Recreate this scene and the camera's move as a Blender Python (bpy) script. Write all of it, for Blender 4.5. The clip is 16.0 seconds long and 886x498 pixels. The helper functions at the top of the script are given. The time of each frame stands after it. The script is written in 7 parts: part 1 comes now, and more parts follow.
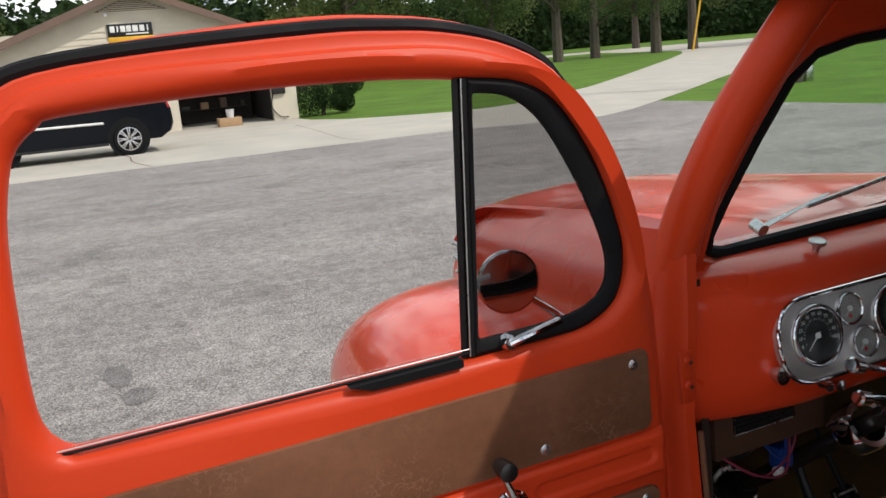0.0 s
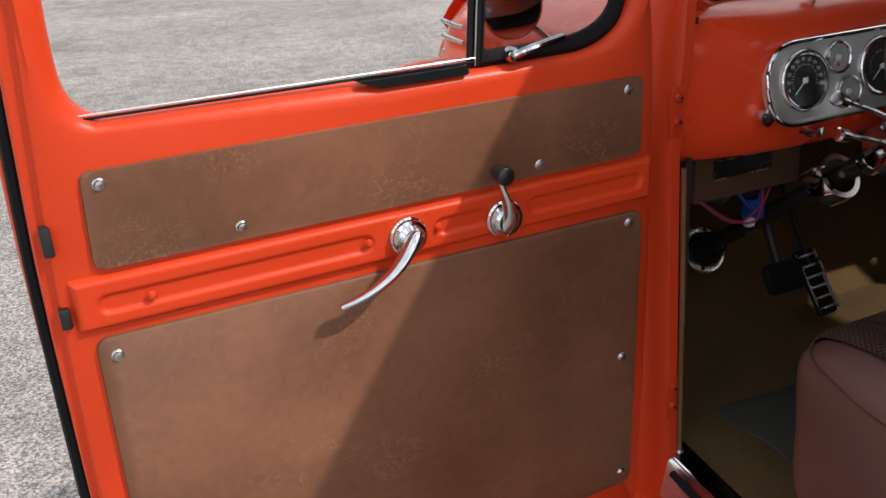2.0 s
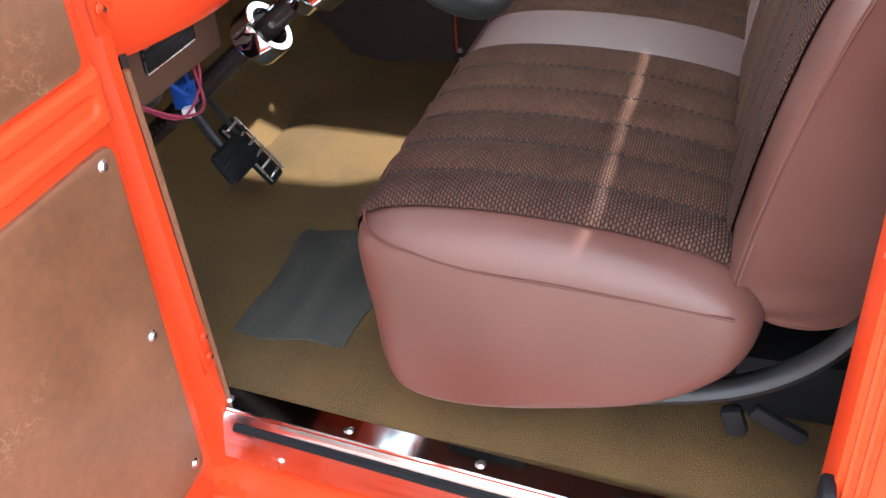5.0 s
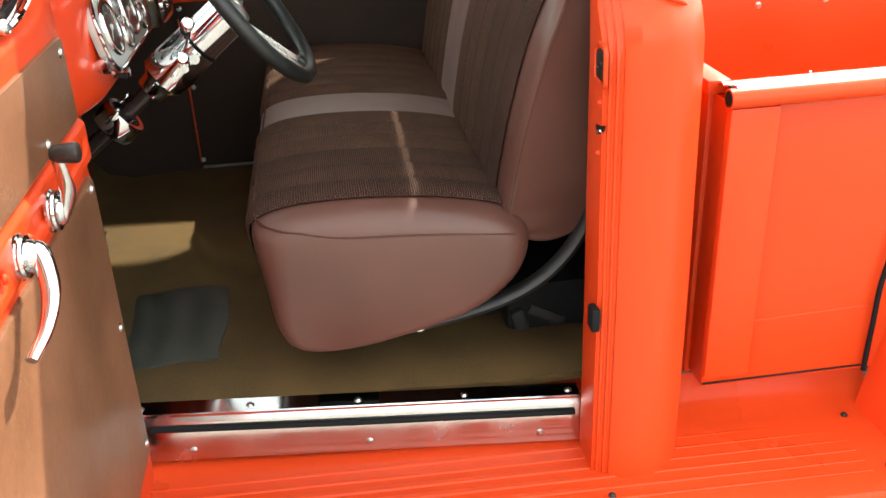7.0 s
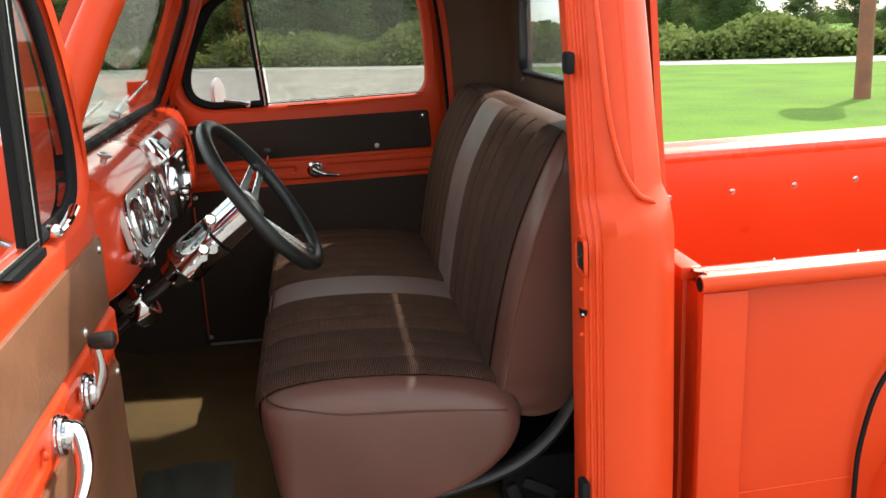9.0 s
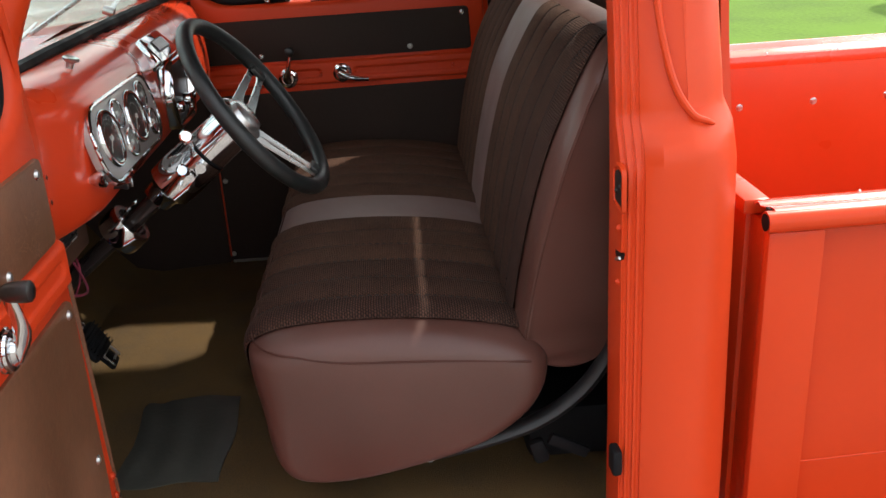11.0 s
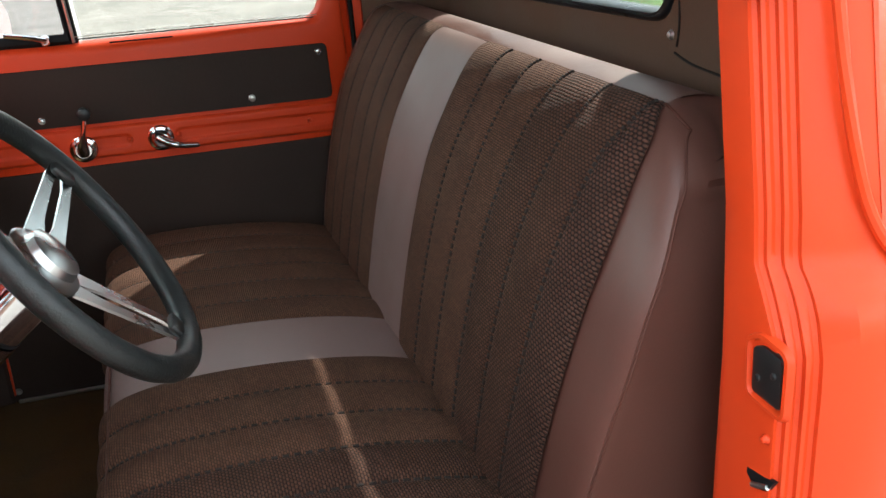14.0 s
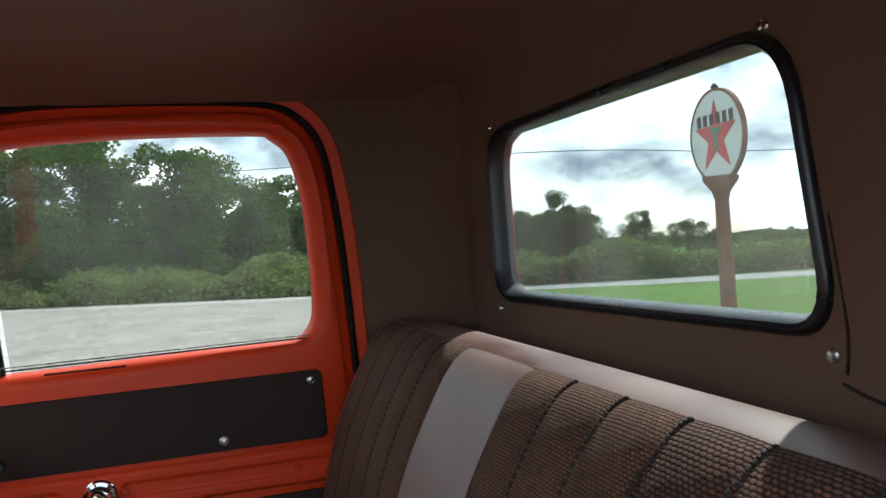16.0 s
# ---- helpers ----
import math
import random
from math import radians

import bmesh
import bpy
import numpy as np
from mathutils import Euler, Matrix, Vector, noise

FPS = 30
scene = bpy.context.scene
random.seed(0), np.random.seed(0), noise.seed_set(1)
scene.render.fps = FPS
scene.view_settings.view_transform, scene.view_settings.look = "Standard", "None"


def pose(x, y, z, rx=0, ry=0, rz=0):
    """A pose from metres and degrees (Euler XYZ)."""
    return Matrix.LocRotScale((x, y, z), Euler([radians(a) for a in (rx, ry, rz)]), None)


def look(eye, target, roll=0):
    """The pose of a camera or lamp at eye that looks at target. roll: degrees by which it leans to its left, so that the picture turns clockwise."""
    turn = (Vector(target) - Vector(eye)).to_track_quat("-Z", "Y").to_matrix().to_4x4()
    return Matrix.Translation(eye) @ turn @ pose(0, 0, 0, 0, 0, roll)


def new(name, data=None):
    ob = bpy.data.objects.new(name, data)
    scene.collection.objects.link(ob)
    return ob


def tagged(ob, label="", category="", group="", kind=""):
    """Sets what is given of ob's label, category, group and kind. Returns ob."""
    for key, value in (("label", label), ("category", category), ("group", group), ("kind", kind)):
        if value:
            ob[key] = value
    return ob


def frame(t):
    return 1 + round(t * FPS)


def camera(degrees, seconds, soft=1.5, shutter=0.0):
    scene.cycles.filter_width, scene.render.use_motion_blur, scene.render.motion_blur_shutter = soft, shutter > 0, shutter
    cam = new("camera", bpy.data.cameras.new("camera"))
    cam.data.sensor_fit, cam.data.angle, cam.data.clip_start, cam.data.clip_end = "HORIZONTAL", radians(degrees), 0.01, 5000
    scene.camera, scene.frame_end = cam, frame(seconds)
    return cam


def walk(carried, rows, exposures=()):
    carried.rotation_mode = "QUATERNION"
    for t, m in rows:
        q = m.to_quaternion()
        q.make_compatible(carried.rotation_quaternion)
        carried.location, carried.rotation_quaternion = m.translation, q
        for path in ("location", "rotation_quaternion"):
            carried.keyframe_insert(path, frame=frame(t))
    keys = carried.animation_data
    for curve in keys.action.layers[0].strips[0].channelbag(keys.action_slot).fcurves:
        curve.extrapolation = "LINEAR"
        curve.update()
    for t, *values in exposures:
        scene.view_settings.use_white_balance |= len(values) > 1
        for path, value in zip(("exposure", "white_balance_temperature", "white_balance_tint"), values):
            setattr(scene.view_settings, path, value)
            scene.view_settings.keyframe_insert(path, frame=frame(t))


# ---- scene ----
from mathutils.geometry import tessellate_polygon

# Truck frame: x to its right side, y ahead, z up. It leans a little on the lot.
UP = Vector((0.0293, 0.0015, 0.9996))
PIVOT = Vector((0.0, -0.4, 0.6))
TR = Matrix.Translation(PIVOT) @ UP.rotation_difference(Vector((0, 0, 1))).to_matrix().to_4x4() @ Matrix.Translation(-PIVOT)

cam = camera(52.0, 16.0)
PATH = [
    (0, (-1.581, -1.171, 1.967), (-0.844, 0.633, 1.515), -6.4),
    (0.5, (-1.609, -1.241, 1.95), (-0.868, 0.552, 1.467), -6.4),
    (1, (-1.63, -1.258, 1.91), (-0.891, 0.513, 1.347), -5.3),
    (1.5, (-1.652, -1.248, 1.86), (-0.929, 0.484, 1.17), -4.6),
    (2, (-1.68, -1.236, 1.818), (-0.956, 0.442, 1.005), -3.3),
    (2.5, (-1.69, -1.241, 1.795), (-0.98, 0.402, 0.903), -2.6),
    (3, (-1.694, -1.235, 1.786), (-0.982, 0.376, 0.839), -2.5),
    (3.5, (-1.669, -1.169, 1.781), (-0.844, 0.371, 0.807), -3.2),
    (4, (-1.573, -1.008, 1.772), (-0.47, 0.332, 0.778), -5.4),
    (4.5, (-1.529, -0.859, 1.753), (-0.153, 0.129, 0.691), -4.5),
    (5, (-1.607, -0.749, 1.734), (-0.058, -0.21, 0.59), -4.0),
    (5.2, (-1.666, -0.688, 1.737), (-0.074, -0.357, 0.573), -3.7),
    (7.3, (-2.358, -0.444, 1.771), (-0.562, -0.706, 0.931), -1.5),
    (7.5, (-2.382, -0.442, 1.779), (-0.566, -0.708, 0.985), -1.4),
    (8, (-2.415, -0.438, 1.806), (-0.553, -0.707, 1.127), -1.4),
    (8.5, (-2.433, -0.434, 1.827), (-0.532, -0.698, 1.262), -1.9),
    (8.7, (-2.437, -0.431, 1.836), (-0.525, -0.695, 1.312), -2.0),
    (10.8, (-2.184, -0.562, 1.808), (-0.302, -0.648, 1.138), -3.4),
    (11, (-2.15, -0.571, 1.8), (-0.289, -0.667, 1.073), -2.7),
    (11.5, (-2.05, -0.537, 1.776), (-0.238, -0.765, 0.961), -1.9),
    (12, (-1.915, -0.324, 1.787), (-0.177, -0.885, 0.971), -1.2),
    (12.5, (-1.812, -0.216, 1.796), (-0.12, -0.948, 1.021), -0.6),
    (13, (-1.69, -0.257, 1.791), (0.044, -0.933, 1.061), -0.8),
    (13.5, (-1.544, -0.359, 1.779), (0.231, -0.934, 1.059), -1.2),
    (14, (-1.409, -0.412, 1.778), (0.372, -0.978, 1.065), -2.0),
    (14.5, (-1.214, -0.442, 1.755), (0.576, -1.118, 1.173), -1.2),
    (15, (-1.073, -0.45, 1.747), (0.734, -1.219, 1.371), -0.9),
    (15.5, (-0.984, -0.509, 1.741), (0.876, -1.214, 1.539), -2.2),
    (16, (-0.938, -0.553, 1.726), (0.971, -1.149, 1.682), -3.2),
]
walk(cam, [(t, TR @ look(eye, target, roll)) for t, eye, target, roll in PATH],
     [(0, 0.4, 6550, 11), (1.5, 0.75, 6600, 12), (2, 0.8, 6600, 12), (3, 1.42, 6750, 13), (3.5, 1.7, 6800, 13), (4, 2.1, 6800, 12), (5, 3.35, 6100, 8), (6.2, 2.9, 6700, 5), (7.3, 2.3, 7200, 1), (8.5, 1.86, 6950, 1), (9.8, 1.75, 6800, 6), (11, 1.52, 6800, 10), (11.5, 1.85, 6600, 7), (12.5, 2.42, 6800, 2), (13.5, 2.42, 6500, 3), (14.5, 2.32, 6150, 3), (15, 2.45, 5800, 2), (15.5, 2.15, 5800, 2), (16, 1.78, 5950, 2)])
# ---------------------------------------------------------------- light
SUN_TO = Vector((0.63, -0.66, 1.0)).normalized()
world = bpy.data.worlds.new("sky_world")
scene.world = world
world.use_nodes = True
wn, wl = world.node_tree.nodes, world.node_tree.links
wn.clear()
sky = wn.new("ShaderNodeTexSky")
sky.sky_type = "NISHITA"
sky.sun_disc = False
sky.sun_elevation = math.asin(SUN_TO.z)
sky.sun_rotation = math.atan2(SUN_TO.x, SUN_TO.y)
sky.dust_density = 2.0
wco = wn.new("ShaderNodeTexCoord")
wmap = wn.new("ShaderNodeMapping")
wmap.inputs["Scale"].default_value = (2.2, 2.2, 4.2)
wl.new(wco.outputs["Generated"], wmap.inputs["Vector"])
cloud = wn.new("ShaderNodeTexNoise")
cloud.inputs["Scale"].default_value = 2.1
cloud.inputs["Detail"].default_value = 7.0
cloud.inputs["Roughness"].default_value = 0.6
wl.new(wmap.outputs["Vector"], cloud.inputs["Vector"])
cramp = wn.new("ShaderNodeValToRGB")
cramp.color_ramp.elements[0].position = 0.34
cramp.color_ramp.elements[0].color = (0, 0, 0, 1)
cramp.color_ramp.elements[1].position = 0.50
cramp.color_ramp.elements[1].color = (1, 1, 1, 1)
wl.new(cloud.outputs["Fac"], cramp.inputs["Fac"])
cloud2 = wn.new("ShaderNodeTexNoise")
cloud2.inputs["Scale"].default_value = 3.1
cloud2.inputs["Detail"].default_value = 5.0
wl.new(wmap.outputs["Vector"], cloud2.inputs["Vector"])
cshade = wn.new("ShaderNodeValToRGB")
cshade.color_ramp.elements[0].position = 0.40
cshade.color_ramp.elements[0].color = (2.0, 2.35, 2.85, 1)
cshade.color_ramp.elements[1].position = 0.56
cshade.color_ramp.elements[1].color = (7.4, 7.6, 7.8, 1)
wl.new(cloud2.outputs["Fac"], cshade.inputs["Fac"])
cmix = wn.new("ShaderNodeMixRGB")
wl.new(cramp.outputs["Color"], cmix.inputs["Fac"])
wl.new(sky.outputs["Color"], cmix.inputs["Color1"])
wl.new(cshade.outputs["Color"], cmix.inputs["Color2"])
wbg = wn.new("ShaderNodeBackground")
wbg.inputs["Strength"].default_value = 0.138
wl.new(cmix.outputs["Color"], wbg.inputs["Color"])
wout = wn.new("ShaderNodeOutputWorld")
wl.new(wbg.outputs["Background"], wout.inputs["Surface"])

sun_data = bpy.data.lights.new("sun", "SUN")
sun_data.energy = 1.8
sun_data.angle = radians(1.0)
sun_data.color = (1.0, 0.95, 0.86)
sun = new("sun", sun_data)
sun.matrix_world = Matrix.Translation((6, -8, 14)) @ SUN_TO.to_track_quat("Z", "Y").to_matrix().to_4x4()


# ---------------------------------------------------------------- materials
def material(name, color, rough=0.5, metal=0.0, vary=0.12, scale=6.0, bump=0.0, bump_scale=60.0, coat=0.0,
             fine=0.0, fine_scale=200.0, spec=0.5):
    """A surface with broad and fine variation in colour, gloss and relief."""
    m = bpy.data.materials.new(name)
    m.use_nodes = True
    n, l = m.node_tree.nodes, m.node_tree.links
    b = n["Principled BSDF"]
    b.inputs["Metallic"].default_value = metal
    b.inputs["Specular IOR Level"].default_value = spec
    b.inputs["Coat Weight"].default_value = coat
    b.inputs["Coat Roughness"].default_value = 0.06
    co = n.new("ShaderNodeTexCoord")
    n1 = n.new("ShaderNodeTexNoise")
    n1.inputs["Scale"].default_value = scale
    n1.inputs["Detail"].default_value = 5
    l.new(co.outputs["Object"], n1.inputs["Vector"])
    n2 = n.new("ShaderNodeTexNoise")
    n2.inputs["Scale"].default_value = fine_scale
    n2.inputs["Detail"].default_value = 3
    l.new(co.outputs["Object"], n2.inputs["Vector"])
    add = n.new("ShaderNodeMath")
    add.operation = "MULTIPLY_ADD"
    add.inputs[1].default_value = fine
    l.new(n2.outputs["Fac"], add.inputs[0])
    l.new(n1.outputs["Fac"], add.inputs[2])
    ramp = n.new("ShaderNodeValToRGB")
    e = ramp.color_ramp.elements
    mid = 0.5 + fine * 0.5
    e[0].position, e[1].position = max(0.0, mid - 0.22 - fine * 0.2), min(1.0, mid + 0.22 + fine * 0.2)
    e[0].color = tuple(c * (1 - vary) for c in color) + (1,)
    e[1].color = tuple(min(1, c * (1 + vary)) for c in color) + (1,)
    l.new(add.outputs[0], ramp.inputs["Fac"])
    l.new(ramp.outputs["Color"], b.inputs["Base Color"])
    rr = n.new("ShaderNodeMapRange")
    rr.inputs["To Min"].default_value = max(0.02, rough - 0.06 - 0.1 * rough)
    rr.inputs["To Max"].default_value = min(1.0, rough + 0.06 + 0.1 * rough)
    rr.inputs["From Min"].default_value, rr.inputs["From Max"].default_value = 0.3, 0.7
    l.new(n1.outputs["Fac"], rr.inputs["Value"])
    l.new(rr.outputs["Result"], b.inputs["Roughness"])
    if bump:
        n3 = n.new("ShaderNodeTexNoise")
        n3.inputs["Scale"].default_value = bump_scale
        n3.inputs["Detail"].default_value = 4
        l.new(co.outputs["Object"], n3.inputs["Vector"])
        bp = n.new("ShaderNodeBump")
        bp.inputs["Strength"].default_value = bump
        bp.inputs["Distance"].default_value = 0.004
        l.new(n3.outputs["Fac"], bp.inputs["Height"])
        l.new(bp.outputs["Normal"], b.inputs["Normal"])
    return m


def glass(name, tint=(1, 1, 1), rough=0.0, dust=0.0):
    m = bpy.data.materials.new(name)
    m.use_nodes = True
    n, l = m.node_tree.nodes, m.node_tree.links
    n.clear()
    out = n.new("ShaderNodeOutputMaterial")
    tr = n.new("ShaderNodeBsdfTransparent")
    tr.inputs["Color"].default_value = (*tint, 1)
    gl = n.new("ShaderNodeBsdfGlossy")
    gl.inputs["Roughness"].default_value = 0.02 + rough
    lw = n.new("ShaderNodeLayerWeight")
    lw.inputs["Blend"].default_value = 0.5
    pw = n.new("ShaderNodeMath")
    pw.operation = "POWER"
    pw.inputs[1].default_value = 5.0
    l.new(lw.outputs["Facing"], pw.inputs[0])
    fr = n.new("ShaderNodeMath")
    fr.operation = "MULTIPLY_ADD"
    fr.inputs[1].default_value, fr.inputs[2].default_value = 0.55, 0.022
    l.new(pw.outputs[0], fr.inputs[0])
    mx = n.new("ShaderNodeMixShader")
    l.new(fr.outputs[0], mx.inputs[0])
    l.new(tr.outputs[0], mx.inputs[1])
    l.new(gl.outputs[0], mx.inputs[2])
    l.new(mx.outputs[0], out.inputs["Surface"])
    if dust:
        # a thin film of dust, thicker in smears
        film = n.new("ShaderNodeBsdfTranslucent")
        film.inputs["Color"].default_value = (0.75, 0.75, 0.72, 1)
        co = n.new("ShaderNodeTexCoord")
        nz = n.new("ShaderNodeTexNoise")
        nz.inputs["Scale"].default_value = 4.0
        nz.inputs["Detail"].default_value = 6
        l.new(co.outputs["Object"], nz.inputs["Vector"])
        amount = n.new("ShaderNodeMapRange")
        amount.inputs["From Min"].default_value, amount.inputs["From Max"].default_value = 0.3, 0.75
        amount.inputs["To Min"].default_value, amount.inputs["To Max"].default_value = dust * 0.5, dust * 1.8
        l.new(nz.outputs["Fac"], amount.inputs["Value"])
        mix = n.new("ShaderNodeMixShader")
        l.new(amount.outputs["Result"], mix.inputs[0])
        l.new(mx.outputs[0], mix.inputs[1])
        l.new(film.outputs[0], mix.inputs[2])
        l.new(mix.outputs[0], out.inputs["Surface"])
    return m


def woven(name, base, dark, cell, lo=0.30, hi=0.58):
    """Coarse basket weave in rows of small raised knots."""
    m = bpy.data.materials.new(name)
    m.use_nodes = True
    n, l = m.node_tree.nodes, m.node_tree.links
    b = n["Principled BSDF"]
    b.inputs["Roughness"].default_value = 0.85
    b.inputs["Specular IOR Level"].default_value = 0.2
    co = n.new("ShaderNodeTexCoord")
    mp = n.new("ShaderNodeMapping")
    mp.inputs["Scale"].default_value = (1 / (cell * 1.50), 1 / (cell * 0.78), 1.0)
    wob = n.new("ShaderNodeTexNoise")
    wob.inputs["Scale"].default_value = 40
    wob.inputs["Detail"].default_value = 2
    l.new(co.outputs["UV"], wob.inputs["Vector"])
    drift = n.new("ShaderNodeVectorMath")
    drift.operation = "MULTIPLY_ADD"
    drift.inputs[1].default_value = (cell * 0.5, cell * 0.5, 0)
    l.new(wob.outputs["Color"], drift.inputs[0])
    l.new(co.outputs["UV"], drift.inputs[2])
    l.new(drift.outputs["Vector"], mp.inputs["Vector"])
    sep = n.new("ShaderNodeSeparateXYZ")
    l.new(mp.outputs["Vector"], sep.inputs[0])
    row = n.new("ShaderNodeMath")
    row.operation = "FLOOR"
    l.new(sep.outputs["Y"], row.inputs[0])
    half = n.new("ShaderNodeMath")
    half.operation = "MULTIPLY_ADD"
    half.inputs[1].default_value = 0.5
    l.new(row.outputs[0], half.inputs[0])
    l.new(sep.outputs["X"], half.inputs[2])
    com = n.new("ShaderNodeCombineXYZ")
    l.new(half.outputs[0], com.inputs["X"])
    l.new(sep.outputs["Y"], com.inputs["Y"])
    fr = n.new("ShaderNodeVectorMath")
    fr.operation = "FRACTION"
    l.new(com.outputs[0], fr.inputs[0])
    mid = n.new("ShaderNodeVectorMath")
    mid.operation = "SUBTRACT"
    mid.inputs[1].default_value = (0.5, 0.5, 0)
    l.new(fr.outputs["Vector"], mid.inputs[0])
    squash = n.new("ShaderNodeVectorMath")
    squash.operation = "MULTIPLY"
    squash.inputs[1].default_value = (0.92, 1.0, 0)
    l.new(mid.outputs["Vector"], squash.inputs[0])
    rad = n.new("ShaderNodeVectorMath")
    rad.operation = "LENGTH"
    l.new(squash.outputs["Vector"], rad.inputs[0])
    knot = n.new("ShaderNodeMapRange")
    knot.inputs["From Min"].default_value, knot.inputs["From Max"].default_value = lo, hi
    knot.interpolation_type = "SMOOTHSTEP"
    l.new(rad.outputs["Value"], knot.inputs["Value"])
    fl = n.new("ShaderNodeVectorMath")
    fl.operation = "FLOOR"
    l.new(com.outputs[0], fl.inputs[0])
    wn_ = n.new("ShaderNodeTexWhiteNoise")
    wn_.noise_dimensions = "2D"
    l.new(fl.outputs["Vector"], wn_.inputs["Vector"])
    hue = n.new("ShaderNodeMixRGB")
    hue.inputs["Color1"].default_value = (*base, 1)
    hue.inputs["Color2"].default_value = tuple(c * 0.70 for c in base) + (1,)
    l.new(wn_.outputs["Value"], hue.inputs["Fac"])
    br = n.new("ShaderNodeMixRGB")
    br.inputs["Color2"].default_value = (*dark, 1)
    l.new(knot.outputs["Result"], br.inputs["Fac"])
    l.new(hue.outputs["Color"], br.inputs["Color1"])
    nz = n.new("ShaderNodeTexNoise")
    nz.inputs["Scale"].default_value = 14
    nz.inputs["Detail"].default_value = 6
    l.new(co.outputs["Object"], nz.inputs["Vector"])
    mul = n.new("ShaderNodeMixRGB")
    mul.blend_type = "MULTIPLY"
    mul.inputs["Fac"].default_value = 0.55
    rmp = n.new("ShaderNodeValToRGB")
    rmp.color_ramp.elements[0].position, rmp.color_ramp.elements[1].position = 0.3, 0.7
    rmp.color_ramp.elements[0].color = (0.55, 0.5, 0.5, 1)
    l.new(nz.outputs["Fac"], rmp.inputs["Fac"])
    l.new(br.outputs["Color"], mul.inputs["Color1"])
    l.new(rmp.outputs["Color"], mul.inputs["Color2"])
    l.new(mul.outputs["Color"], b.inputs["Base Color"])
    inv = n.new("ShaderNodeMath")
    inv.operation = "SUBTRACT"
    inv.inputs[0].default_value = 1.0
    l.new(knot.outputs["Result"], inv.inputs[1])
    bp = n.new("ShaderNodeBump")
    bp.inputs["Strength"].default_value = 1.0
    bp.inputs["Distance"].default_value = cell * 0.30
    l.new(inv.outputs[0], bp.inputs["Height"])
    l.new(bp.outputs["Normal"], b.inputs["Normal"])
    return m


def leafy(m, share):
    """Lets part of the light through thin leaves."""
    n, l = m.node_tree.nodes, m.node_tree.links
    b = n["Principled BSDF"]
    out = n["Material Output"]
    tr = n.new("ShaderNodeBsdfTranslucent")
    l.new(b.inputs["Base Color"].links[0].from_socket, tr.inputs["Color"])
    mx = n.new("ShaderNodeMixShader")
    mx.inputs[0].default_value = share
    l.new(b.outputs[0], mx.inputs[1])
    l.new(tr.outputs[0], mx.inputs[2])
    l.new(mx.outputs[0], out.inputs["Surface"])
    return m


M_RED = material("orange_red_paint", (0.61, 0.052, 0.012), 0.34, vary=0.05, scale=3, spec=0.22, coat=0.05, bump=0.015, bump_scale=260)
M_REDGLOSS = material("polished_orange_red", (0.71, 0.054, 0.014), 0.28, vary=0.05, scale=3, coat=0.55)
M_REDHOOD = material("waxed_orange_red", (0.72, 0.056, 0.014), 0.30, vary=0.05, scale=3, spec=0.45, coat=0.50)
M_REDIN = material("inner_orange_red_paint", (0.60, 0.049, 0.012), 0.40, vary=0.05, scale=4, spec=0.24, bump=0.03, bump_scale=180)
def creased(m, scale, strength, tint):
    """Adds patches of fine pale creases to a vinyl."""
    n, l = m.node_tree.nodes, m.node_tree.links
    b = n["Principled BSDF"]
    base = b.inputs["Base Color"].links[0].from_socket
    co = n.new("ShaderNodeTexCoord")
    wob = n.new("ShaderNodeTexNoise")
    wob.inputs["Scale"].default_value = scale * 0.6
    wob.inputs["Detail"].default_value = 4
    l.new(co.outputs["Object"], wob.inputs["Vector"])
    mixv = n.new("ShaderNodeMixRGB")
    mixv.inputs["Fac"].default_value = 0.22
    l.new(co.outputs["Object"], mixv.inputs["Color1"])
    l.new(wob.outputs["Color"], mixv.inputs["Color2"])
    vo = n.new("ShaderNodeTexVoronoi")
    vo.feature = "DISTANCE_TO_EDGE"
    vo.inputs["Scale"].default_value = scale
    lng = n.new("ShaderNodeMapping")
    lng.inputs["Scale"].default_value = (0.38, 1.0, 1.7)
    lng.inputs["Rotation"].default_value = (0, 0.12, 0)
    l.new(mixv.outputs["Color"], lng.inputs["Vector"])
    l.new(lng.outputs["Vector"], vo.inputs["Vector"])
    thin = n.new("ShaderNodeMapRange")
    thin.inputs["From Min"].default_value, thin.inputs["From Max"].default_value = 0.0, 0.05
    thin.inputs["To Min"].default_value, thin.inputs["To Max"].default_value = 1.0, 0.0
    l.new(vo.outputs["Distance"], thin.inputs["Value"])
    patch = n.new("ShaderNodeTexNoise")
    patch.inputs["Scale"].default_value = 5.5
    patch.inputs["Detail"].default_value = 3
    l.new(co.outputs["Object"], patch.inputs["Vector"])
    pr = n.new("ShaderNodeMapRange")
    pr.inputs["From Min"].default_value, pr.inputs["From Max"].default_value = 0.545, 0.68
    l.new(patch.outputs["Fac"], pr.inputs["Value"])
    mul = n.new("ShaderNodeMath")
    mul.operation = "MULTIPLY"
    l.new(thin.outputs["Result"], mul.inputs[0])
    l.new(pr.outputs["Result"], mul.inputs[1])
    sc = n.new("ShaderNodeMath")
    sc.operation = "MULTIPLY"
    sc.inputs[1].default_value = strength
    l.new(mul.outputs[0], sc.inputs[0])
    mix = n.new("ShaderNodeMixRGB")
    mix.inputs["Color2"].default_value = (*tint, 1)
    l.new(sc.outputs[0], mix.inputs["Fac"])
    l.new(base, mix.inputs["Color1"])
    l.new(mix.outputs["Color"], b.inputs["Base Color"])
    return m


